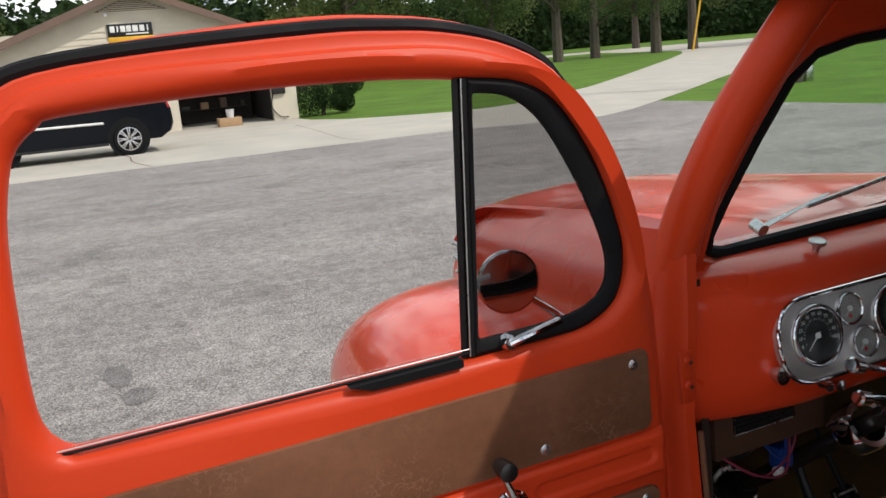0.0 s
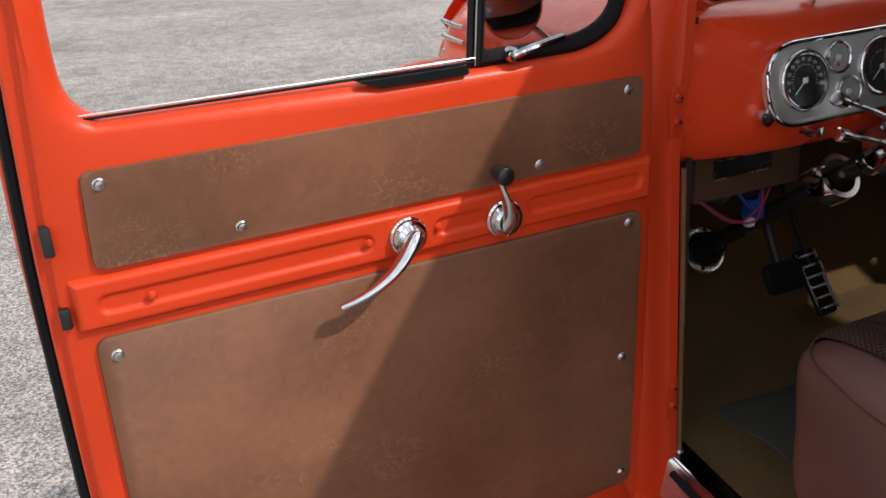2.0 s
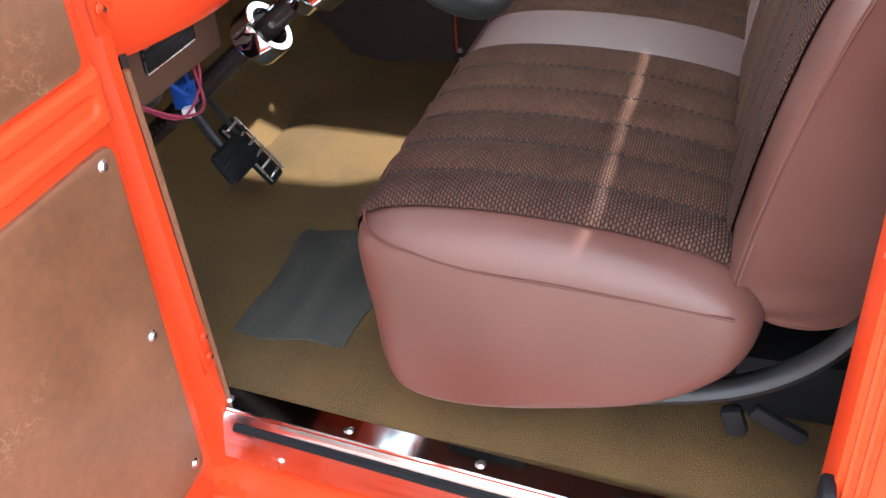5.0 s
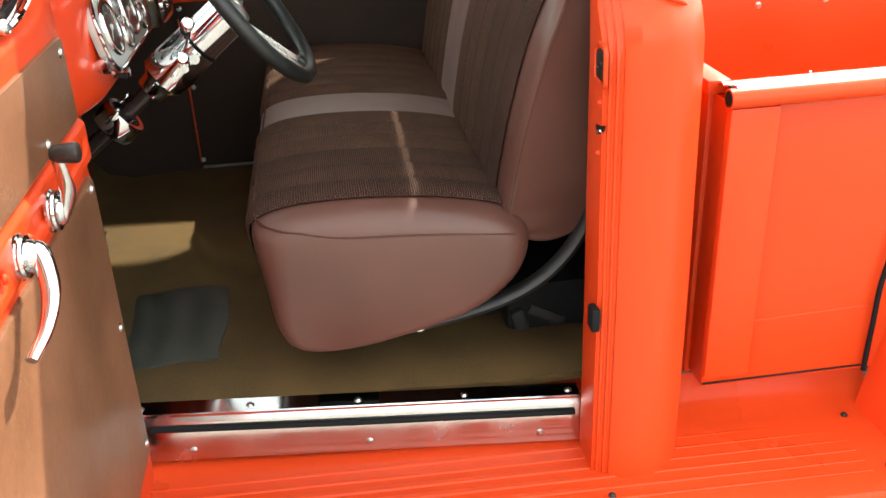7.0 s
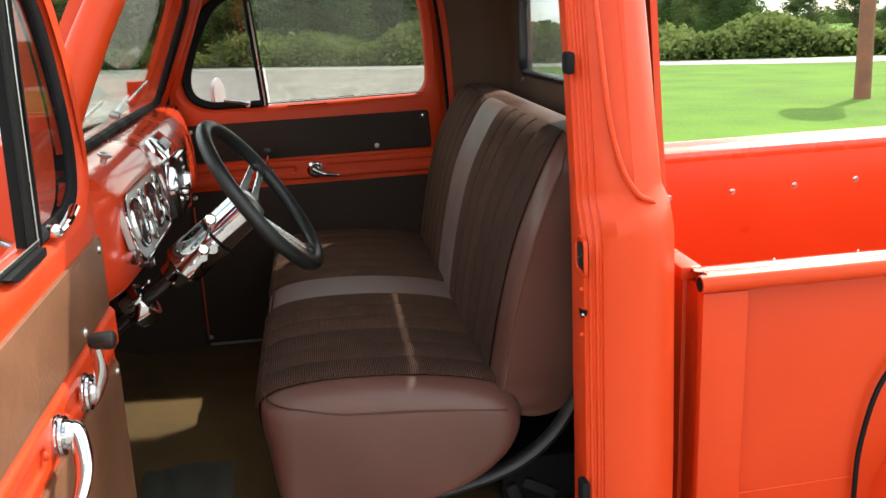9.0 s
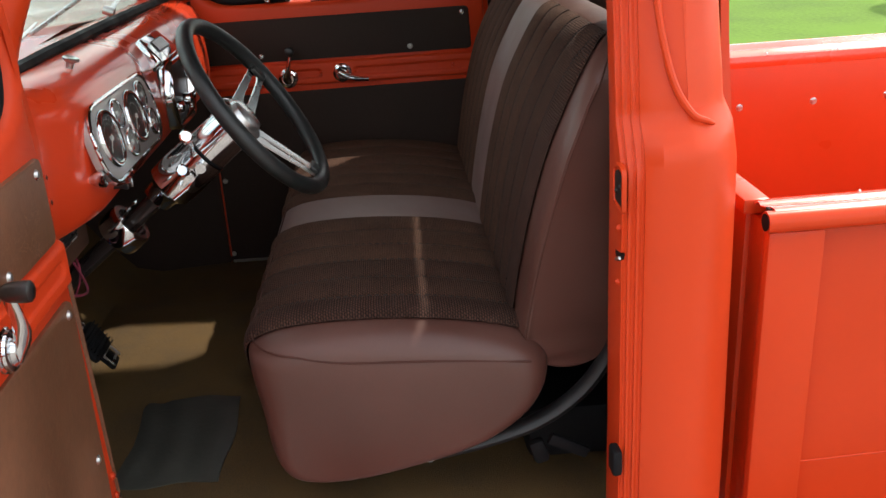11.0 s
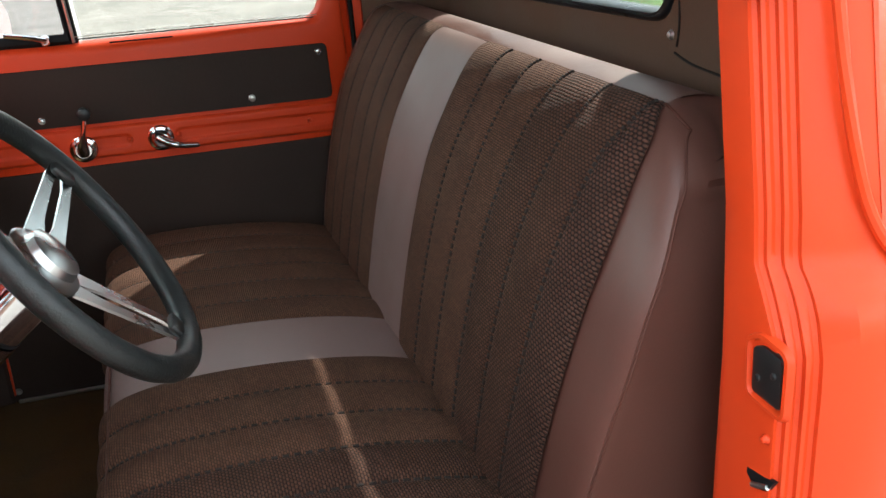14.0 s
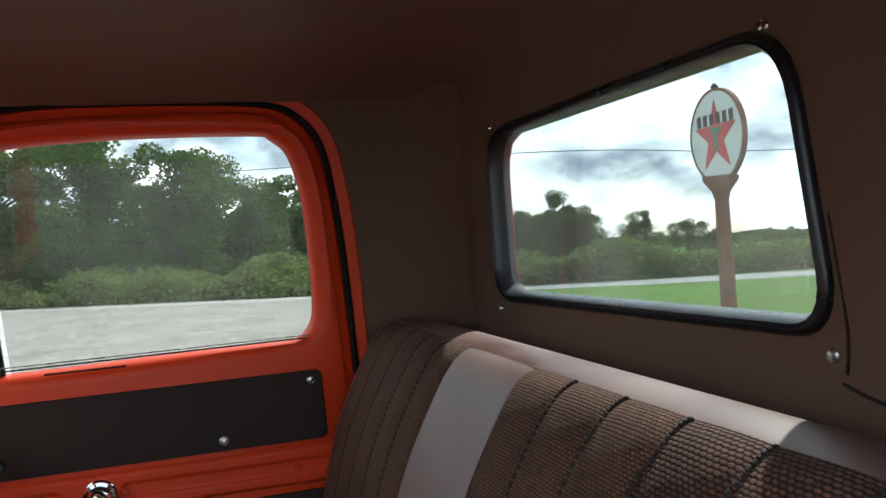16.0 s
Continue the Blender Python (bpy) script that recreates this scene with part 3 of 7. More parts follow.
    vent = [(0.299, 1.896), (0.242, 1.884), (0.196, 1.846), (0.154, 1.775), (0.116, 1.686), (0.099, 1.622), (0.107, 1.577), (0.146, 1.551), (0.21, 1.543), (0.328, 1.543)]
    rim = [(0.305, 1.916), (0.225, 1.90), (0.167, 1.863), (0.117, 1.783), (0.084, 1.694), (0.071, 1.622), (0.091, 1.555), (0.15, 1.524), (0.21, 1.521), (0.338, 1.523)]
    vent = [(p.x, p.y) for p in spline([(a, b, 0) for a, b in vent], 5)]
    rim = [(p.x, p.y) for p in spline([(a, b, 0) for a, b in rim], 5)]
    bm = bmesh.new()
    frame_ring(bm, rim, vent, (0.22, 1.70), place, [(0, 0, -0.045), (0, 0.004, -0.016), (0, -0.006, -0.008), (1, 0.008, -0.009), (1, 0.0, -0.013), (1, 0.0, -0.022)], 80)
    part("vent_rubber", bm, M_RUBBER, door, "thick black vent window rubber")
    bm = bmesh.new()
    plate(bm, vent, place, -0.021, -0.018)
    vp = part("vent_pane", bm, M_GLASSV, door, "grey tinted vent glass")
    vp.visible_shadow = False
    if glass_up:
        bm = bmesh.new()
        run = [(WC[0] + (a - WC[0]) * 1.012, WC[1] + (b - WC[1]) * 1.015) for a, b in WINDOW if a > 0.345]
        cut = next(k for k in range(len(run)) if run[k][1] < 1.6 and run[k][0] < 0.45)
        plate(bm, run[:cut] + [(0.332, 1.922), (0.362, 1.520)] + run[cut:], place, -0.034, -0.029)
        gp = part("window_pane", bm, M_GLASSD, door, "raised door glass")
        gp.visible_shadow = False
    else:
        bm = bmesh.new()
        plate(bm, [(0.36, 1.505), (0.90, 1.512), (0.90, 1.541), (0.36, 1.533)], place, -0.034, -0.029)
        gp = part("window_pane", bm, M_GLASS, door, "lowered door glass edge")
        gp.visible_shadow = False
    crank(door, (0.316, 1.282) if detail else (0.325, 1.282), (0.341, 1.373), place)
    pull(door, (0.481, 1.291) if detail else (0.500, 1.290), (0.604, 1.215) if detail else (0.583, 1.269), place)
    # vent latch
    bm = bmesh.new()
    lathe(bm, place(0.285, -0.012, 1.533), inward, [(0, 0.012), (0.012, 0.012), (0.018, 0.009)], 16)
    tube(bm, spline([place(0.285, 0.004, 1.533), place(0.262, 0.012, 1.542), place(0.205, 0.010, 1.551)], 5), 0.0085, 10, flat=0.7)
    part("vent_latch", bm, M_CHROME, door, "chrome vent latch lever")
    for u, z in ((0.896, 1.459), (0.725, 1.361), (0.246, 1.355), (0.079, 1.448), (0.919, 1.215), (0.070, 1.215), (0.076, 0.950), (0.070, 0.688), (0.925, 0.952), (0.925, 0.688)):
        screw("screw", door, place(u, 0.009, z), inward)
    for u in (0.86, 0.544, 0.43):
        screw("small_screw", door, place(u, 0.014, 1.293), inward, 0.005, M_REDIN)
    if detail:
        for z, h in ((1.395, 0.04), (1.285, 0.03)):
            bm = bmesh.new()
            box(bm, (0, 0, 0), (0.014, 0.020, h), 0.003)
            o = part("latch_block", bm, M_DARKMETAL if h > 0.035 else M_BLACK, door, "dark metal door latch block")
            o.location = place(0.972, 0.000, z)
    return door


DU, DN = Vector((-0.9998, -0.014, -0.008)), Vector((0.014, -0.9998, -0.007))
D0 = Vector((-0.746, -0.034, 0.0))


def place_driver(u, v, z):
    return D0 + DU * u + DN * v + Vector((0, 0, z)) + Vector((0, -0.007, 0)) * (z - 1.2)


def place_passenger(u, v, z):
    return Vector((0.836 - v - 0.05 * max(0.0, z - 1.45), 0.076 - u, z - 0.011))


make_door(place_driver, False, True, "orange-red truck door swung open, brown trim cards inside")
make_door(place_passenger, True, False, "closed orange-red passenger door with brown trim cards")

# --- rear pillar and cab corner on the driver side, mirrored for the other side
SHIFT = [(0.40, -0.022), (0.86, -0.020), (1.35, 0.0), (1.50, 0.018), (1.707, 0.058), (1.95, 0.115)]
INNER = [(0.40, 0.0), (1.10, -0.002), (1.35, -0.007), (1.50, -0.012), (1.70, -0.021), (1.95, -0.024)]
BULGE = [(0.40, 0.020), (1.36, 0.030), (1.405, 0.033), (1.425, 0.029), (1.442, 0.016), (1.452, 0.004), (1.465, 0.0), (1.95, 0.0)]
REAR = [(0.40, -1.140), (1.38, -1.137), (1.43, -1.130), (1.47, -1.112), (1.60, -1.106), (1.95, -1.095)]


def pillar_ring(z, mirror):
    s, b, r = lerp_table(SHIFT, z), lerp_table(BULGE, z), lerp_table(REAR, z)
    p0 = Vector((lerp_table([(0.40, -0.792), (1.375, -0.792), (1.450, -0.756), (1.95, -0.756)], z), -0.929))
    p1 = Vector((-0.803 - b, -0.985))
    along = p1 - p0
    side = Vector((along.y, -along.x)).normalized()
    pts = [(-0.690, -0.947), (-0.693, -0.936), (-0.699, -0.931), (-0.712, -0.930), (p0.x + 0.004, -0.929)]
    # three pressed ribs turn the corner
    for k in range(3):
        for t, off in ((0.10, 0.0), (0.30, -0.0034), (0.62, -0.0036), (0.84, 0.0006)):
            q = p0 + along * ((k + t) / 3 * 0.62) + side * off
            pts.append((q.x, q.y))
    pts += [(p1.x, p1.y), (-0.805 - b, -1.03), (-0.806 - b * 0.75, r + 0.080), (-0.788 - b * 0.4, r + 0.045), (-0.760 - b * 0.1, r + 0.012), (-0.735, r), (-0.70, r - 0.012),
            (-0.66, r - 0.016), (-0.66, r + 0.012), (-0.684, -1.06)]
    out = []
    for k, (x, y) in enumerate(pts):
        x = x + s + (lerp_table(INNER, z) if k < 3 or k > len(pts) - 2 else 0.0)
        if mirror:
            x = min(x, 0.05 * max(0.0, z - 1.45) - 0.646)
        out.append(Vector((2 * XC - x if mirror else x, y, z)))
    return out


for mirror in (False, True):
    bm = bmesh.new()
    zs = [0.40, 0.5, 0.7, 0.9, 1.1, 1.25, 1.34, 1.375, 1.39, 1.405, 1.418, 1.43, 1.442, 1.452, 1.465, 1.475, 1.50, 1.54, 1.6, 1.7, 1.8, 1.9, 1.97]
    rings = [[bm.verts.new(p) for p in pillar_ring(z, mirror)] for z in zs]
    skin(bm, rings, True)
    bm.faces.new(rings[0])
    bm.faces.new(rings[-1])
    pillar = part("rear_pillar", bm, M_RED, truck)
    if not mirror:
        # striker, latch slot and door dovetail
        def on_jamb(u, v, z):
            return Vector((u, -0.930 + v, z))
        pocket = rounded([(-0.808, 1.318), (-0.757, 1.322), (-0.752, 1.376), (-0.770, 1.386), (-0.806, 1.382)], 0.008, 3)
        bm = bmesh.new()
        bead(bm, pocket, on_jamb, [(0.007, -0.002), (0.004, 0.0045), (0.0, 0.005), (-0.003, -0.001)])
        part("striker_pocket", bm, M_RED, pillar)
        bm = bmesh.new()
        plate(bm, rounded([(-0.804, 1.324), (-0.762, 1.326), (-0.759, 1.372), (-0.773, 1.379), (-0.801, 1.376)], 0.005, 3), on_jamb, -0.004, 0.004, 0.002)
        st = part("striker_plate", bm, M_BLACK, pillar, "black striker plate")
        for dx, dz in ((-0.010, 0.006), (0.012, -0.006)):
            screw("screw", st, (-0.783 + dx, -0.928, 1.350 + dz), (0, 1, 0), 0.004, M_DARKMETAL)
        # flat black plate paints the shade inside the slot
        bm = bmesh.new()
        plate(bm, [(-0.806, 1.246), (-0.764, 1.238), (-0.764, 1.232), (-0.778, 1.222), (-0.796, 1.230)], on_jamb, -0.004, 0.0012)
        part("latch_slot", bm, M_RUBBER, pillar)
        bm = bmesh.new()
        tube(bm, [(-0.798, -0.928, 1.236), (-0.776, -0.927, 1.226)], 0.003, 8)
        part("latch_tongue", bm, M_STEEL, pillar)
        for z, x in ((0.860, -0.815), (1.716, -0.718)):
            bm = bmesh.new()
            box(bm, (x, -0.923, z), (0.036, 0.018, 0.050 if z < 1 else 0.042), 0.006)
            part("dovetail_block", bm, M_RUBBER, pillar, "black door dovetail block")
        bm = bmesh.new()
        tube(bm, spline([(-0.706, -0.965, 1.93), (-0.742, -0.974, 1.78), (-0.774, -0.983, 1.63), (-0.791, -1.004, 1.525), (-0.798, -1.034, 1.470), (-0.790, -1.066, 1.452), (-0.765, -1.085, 1.440)], 8), 0.006, 8, taper=lambda t: 1.0 if t < 0.6 else 1.6 - t)
        part("pressed_edge", bm, M_RED, pillar)
        for z in (1.285, 1.190):
            screw("screw", pillar, (-0.788, -0.927, z), (0, 1, 0), 0.004, M_REDIN)

# --- cab back, roof, cowl and floor
def place_back(u, v, z):
    return Vector((u, v, z))


REAR_WINDOW = rounded([(-0.255, 1.622), (0.567, 1.609), (0.579, 1.880), (-0.211, 1.889)], [0.045, 0.05, 0.075, 0.066], 6)
back_outer = [(-0.64, 0.55), (0.84, 0.55), (0.83, 1.40), (0.79, 1.55), (0.74, 1.80), (0.70, 2.035), (-0.50, 2.035), (-0.545, 1.80), (-0.59, 1.55), (-0.63, 1.40)]
bm = bmesh.new()
frame_ring(bm, back_outer, REAR_WINDOW, (0.15, 1.75), place_back, [(0, 0, -1.150), (1, 0.008, -1.150), (1, 0.008, -1.165), (0, 0, -1.165), (0, 0, -1.150)], 90)
part("cab_back", bm, M_RED, truck, smooth=False)
bm = bmesh.new()
frame_ring(bm, [(-0.55, 0.6), (0.75, 0.6), (0.77, 1.4), (0.76, 1.90), (0.75, 2.05), (-0.55, 2.05), (-0.56, 1.90), (-0.57, 1.4)], REAR_WINDOW, (0.15, 1.75), place_back,
           [(0, 0, -1.132), (1, 0.05, -1.132), (1, 0.014, -1.130), (1, 0.012, -1.145)], 90)
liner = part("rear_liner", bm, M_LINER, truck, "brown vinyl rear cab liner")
bm = bmesh.new()
bead(bm, REAR_WINDOW, place_back, [(0.017, -1.134), (0.017, -1.127), (0.014, -1.122), (0.010, -1.120), (0.008, -1.123), (0.005, -1.121), (0.001, -1.126), (0.0, -1.16)])
part("window_gasket", bm, M_GASKET, liner, "thick black rear window gasket")
bm = bmesh.new()
plate(bm, [(0.14 + (p[0] - 0.14) * 1.015, 1.755 + (p[1] - 1.755) * 1.03) for p in REAR_WINDOW], place_back, -1.149, -1.146)
rp = part("rear_pane", bm, M_GLASSR, liner, "rear window glass")
rp.visible_shadow = False
for u, z in ((0.576, 1.578), (-0.258, 1.590), (0.585, 1.900), (-0.185, 1.905)):
    screw("screw", liner, (u, -1.131, z), (0, 1, 0), 0.0055)
DOOR_BACK = [(0.5, 1.0), (1.23, 0.995), (1.48, 0.985), (1.68, 0.972), (1.82, 0.955), (1.90, 0.935), (1.948, 0.895), (1.975, 0.84), (2.03, 0.72)]
for mirror in (False, True):
    bm = bmesh.new()
    rows = []
    for z in (0.6, 0.9, 1.2, 1.4, 1.5, 1.6, 1.7, 1.8, 1.86, 1.9, 1.93, 1.95, 1.965, 1.98, 2.0, 2.02):
        s = lerp_table(SHIFT, z) * 0.8
        line = spline([(-0.50, -1.131, z), (-0.56 + s * 0.6, -1.122, z), (-0.630 + s, -1.095, z), (-0.668 + s, -1.04, z), (-0.689 + s, -0.947, z)], 5)
        if mirror:
            e = 0.634 - 0.05 * max(0.0, z - 1.45)
            ye = 0.076 - lerp_table(DOOR_BACK, z) - 0.031
            line = spline([(-0.50, -1.131, z), (-0.54, -1.124, z), (0.040 - e, -1.085, z), (0.008 - e, -1.02, z), (-e, ye, z)], 5)
        rows.append([Vector((2 * XC - p.x if mirror else p.x, p.y, p.z)) for p in line])
    sheet(bm, rows)
    part("corner_liner", bm, M_LINER, liner, "curved brown corner liner")

# seams in the rear liner
for line in ([(-0.27, -1.131, 1.566), (-0.32, -1.130, 1.556), (-0.42, -1.130, 1.548), (-0.50, -1.129, 1.530), (-0.58, -1.114, 1.522)], [(-0.275, -1.131, 1.575), (-0.278, -1.131, 1.62), (-0.262, -1.131, 1.72)]):
    bm = bmesh.new()
    tube(bm, spline(line, 6), 0.0018, 6)
    part("liner_seam", bm, M_THREAD, liner)

# roof: outer skin and headliner
def roof_rows(lift, grow, n=22):
    rows = []
    for i in range(n + 1):
        a = -1 + 2 * i / n
        row = []
        for j in range(n + 1):
            b = -1 + 2 * j / n
            x = XC + (0.70 + grow) * math.copysign(abs(a) ** 0.8, a)
            y = -0.56 + (0.585 + grow) * math.copysign(abs(b) ** 0.8, b)
            e = max(0.0, 1 - abs(a) ** 4.5) ** 0.5 * max(0.0, 1 - abs(b) ** 4.5) ** 0.5
            row.append(Vector((x, y, 1.985 + lift + 0.085 * e)))
        rows.append(row)
    return rows


bm = bmesh.new()
sheet(bm, roof_rows(0.0, 0.0))
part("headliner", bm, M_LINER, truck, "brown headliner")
bm = bmesh.new()
sheet(bm, roof_rows(0.028, 0.035))
part("roof", bm, M_RED, truck)
for sgn in (-1, 1):
    bm = bmesh.new()
    x = XC + sgn * 0.728
    tube(bm, spline([(x, -0.96, 2.01), (x, -0.9, 2.012), (x, -0.5, 2.030), (x - sgn * 0.01, -0.25, 2.022), (x - sgn * 0.05, -0.10, 1.995)], 6), 0.020, 8)
    part("roof_rail", bm, M_RED, truck)
bm = bmesh.new()
frame_ring(bm, DOOR_EDGE, WINDOW, WC, place_passenger, [(0, -0.006, -0.03), (0, 0.004, -0.012), (0, 0.010, 0.004), (0, 0.030, 0.006), (0, 0.036, 0.0), (0, 0.040, -0.02)], 150)
jamb = part("door_jamb", bm, M_REDIN, truck)
bm = bmesh.new()
tube(bm, spline([place_passenger(WC[0] + (p[0] - WC[0]) * 1.004, 0.004, WC[1] + (p[1] - WC[1]) * 1.004) for p in DOOR_EDGE], 4), 0.006, 8)
part("door_seal", bm, M_RUBBER, jamb, "black passenger door seal")


# windscreen plane leans back
def place_screen(u, v, z):
    return Vector((u, 0.095 - 0.45 * (z - 1.545) - v, z))


def mirror_x(pts):
    return [(2 * XC - p[0], p[1]) for p in reversed(pts)]


left = [(XC, 1.553), (-0.30, 1.550), (-0.53, 1.545), (-0.572, 1.556), (-0.58, 1.59), (-0.565, 1.66), (-0.535, 1.76), (-0.50, 1.85), (-0.46, 1.888), (-0.38, 1.903), (-0.1, 1.910), (XC, 1.912)]
SCREEN = left + mirror_x(left)[1:-1]
screen_outer = [(-0.615, 1.526), (0.815, 1.526), (0.815, 1.70), (0.76, 1.86), (0.69, 1.965), (0.56, 2.02), (-0.36, 2.02), (-0.49, 1.965), (-0.56, 1.86), (-0.615, 1.70)]
bm = bmesh.new()
frame_ring(bm, screen_outer, SCREEN, (XC, 1.74), place_screen, [(0, 0, -0.06), (0, 0, 0.02), (0, -0.015, 0.035), (1, 0.03, 0.032), (1, 0.008, 0.012), (1, 0.0, -0.02), (1, 0.01, -0.06), (0, 0, -0.06)], 120)
ws = part("windscreen_frame", bm, M_RED, truck)
bm = bmesh.new()
tube(bm, [place_screen(p[0], 0.004, p[1]) for p in SCREEN], 0.014, 8, closed=True)
part("windscreen_rubber", bm, M_RUBBER, ws, "black windscreen rubber")
bm = bmesh.new()
plate(bm, SCREEN, place_screen, -0.018, -0.012)
wp = part("windscreen_pane", bm, M_GLASSW, ws, "greenish windscreen glass")
wp.visible_shadow = False
# wipers
for x0, x1 in ((-0.41, -0.02), (0.30, 0.66)):
    bm = bmesh.new()
    tube(bm, spline([place_screen(x0, -0.045, 1.562), place_screen(x0 + 0.07, -0.05, 1.578), place_screen(x0 + 0.16, -0.05, 1.604)], 5), 0.008, 8, flat=0.35, taper=lambda t: 1.5 - 0.9 * t)
    tube(bm, [place_screen(x0 + 0.10, -0.036, 1.590), place_screen(x1, -0.034, 1.630)], 0.0045, 6)
    cyl(bm, place_screen(x0, -0.03, 1.56), place_screen(x0, -0.06, 1.57), 0.012)
    part("wiper", bm, M_ALU, ws, "bright metal windscreen wiper")

# front hinge post on both sides
for sgn in (0, 1):
    bm = bmesh.new()
    rows = []
    for z in (0.50, 0.62, 0.8, 1.0, 1.2, 1.30, 1.40, 1.46, 1.50, 1.54, 1.58, 1.62):
        xi = lerp_table([(0.50, -0.632), (0.64, -0.638), (1.30, -0.668), (1.56, -0.640), (1.62, -0.628)], z)
        pts = [(xi, 0.014), (xi - 0.008, 0.004), (xi - 0.026, 0.006), (xi - 0.044, 0.026), (xi - 0.055, 0.062), (xi - 0.060, 0.12), (xi - 0.055, 0.20), (xi, 0.20)]
        # above the dash it leans back into the windscreen pillar
        back = 0.022 * max(0.0, (z - 1.44) / 0.18) ** 1.5
        rows.append([bm.verts.new((2 * XC - x if sgn else x, y + back if y < 0.1 else y - 0.5 * back, z)) for x, y in pts])
    skin(bm, rows, True)
    bm.faces.new(rows[0])
    bm.faces.new(rows[-1])
    post = part("hinge_post", bm, M_REDIN, truck)
    if not sgn:
        for zc in (1.375, 0.78):
            bm = bmesh.new()
            box(bm, (-0.686 if zc > 1 else -0.664, 0.0065, zc), (0.026, 0.005, 0.092), 0.0015)
            hg = part("hinge", bm, M_REDIN, post)
            for dz in (-0.014, 0.029):
                screw("screw", hg, (-0.685 if zc > 1 else -0.663, 0.001, zc + dz), (0, -1, 0), 0.0065, M_REDIN)
                bm = bmesh.new()
                hx, hz = -0.685 if zc > 1 else -0.663, zc + dz
                box(bm, (hx, -0.0056, hz), (0.008, 0.001, 0.0018), 0.0)
                box(bm, (hx, -0.0058, hz), (0.0018, 0.001, 0.008), 0.0)
                part("screw_slot", bm, M_THREAD, hg, "", False)
# side pillar between post and roof, under the windscreen frame's edge
for sgn in (0, 1):
    bm = bmesh.new()
    line = spline([(-0.695, 0.085, 1.36), (-0.680, 0.085, 1.45), (-0.662, 0.070, 1.54), (-0.640, 0.03, 1.66), (-0.598, -0.03, 1.80), (-0.550, -0.075, 1.90), (-0.49, -0.10, 1.985)], 6)
    tube(bm, [(2 * XC - p.x if sgn else p.x, p.y, p.z) for p in line], 0.030, 14, flat=1.2, taper=lambda t: 1.0 + 0.25 * (1 - t) ** 2)
    part("front_pillar", bm, M_RED, truck)

# dash
def dash_profile(x):
    # the end sweeps back to meet the door post
    e = min(1.0, max(0.0, abs(x - XC) - 0.54) / 0.20) ** 1.6
    # soft pressed brow over the instruments
    a, b = min(1.0, max(0.0, (x + 0.64) / 0.11)), min(1.0, max(0.0, (0.0 - x) / 0.11))
    s = (a * a * (3 - 2 * a)) * (b * b * (3 - 2 * b))
    return [(x, 0.11, 1.275), (x, 0.02 + 0.045 * e, 1.268), (x, -0.008 + 0.045 * e, 1.270), (x, -0.028 + 0.045 * e, 1.292), (x, -0.033 + 0.042 * e, 1.345), (x, -0.030 + 0.039 * e - 0.002 * s, 1.40),
            (x, -0.022 + 0.032 * e - 0.009 * s, 1.445), (x, -0.008 + 0.022 * e - 0.017 * s, 1.482), (x, 0.014 + 0.010 * e - 0.017 * s, 1.512 + 0.003 * s), (x, 0.045 + 0.002 * e - 0.008 * s, 1.532 + 0.002 * s),
            (x, 0.10, 1.548), (x, 0.16, 1.548)]


bm = bmesh.new()
xs = [-0.675 + 1.55 * k / 60 for k in range(61)]
sheet(bm, [dash_profile(x) for x in xs])
dash = part("dashboard", bm, M_REDGLOSS, truck, "orange-red painted metal dashboard")

# instrument cluster
CT = Vector((-0.312, -0.040, 1.402))
cx, cz = Vector((1, 0.0, 0.0)), Vector((0, 0.20, 0.98)).normalized()
cn = cx.cross(cz) * 1.0


def on_cluster(u, v, z):
    return CT + cx * u + cz * z + cn * v


if cn.y > 0:
    cn = -cn
bm = bmesh.new()
plate(bm, rounded([(-0.215, -0.070), (0.215, -0.070), (0.215, 0.070), (-0.215, 0.070)], 0.068, 10), on_cluster, -0.014, 0.006, 0.005)
cluster = part("gauge_panel", bm, M_PANEL, dash, "brushed steel gauge panel")
bm = bmesh.new()
tube(bm, [on_cluster(p.x, 0.004, p.y) for p in rounded([(-0.218, -0.073), (0.218, -0.073), (0.218, 0.073), (-0.218, 0.073)], 0.07, 10)], 0.004, 8, closed=True)
part("panel_trim", bm, M_CHROME, cluster)


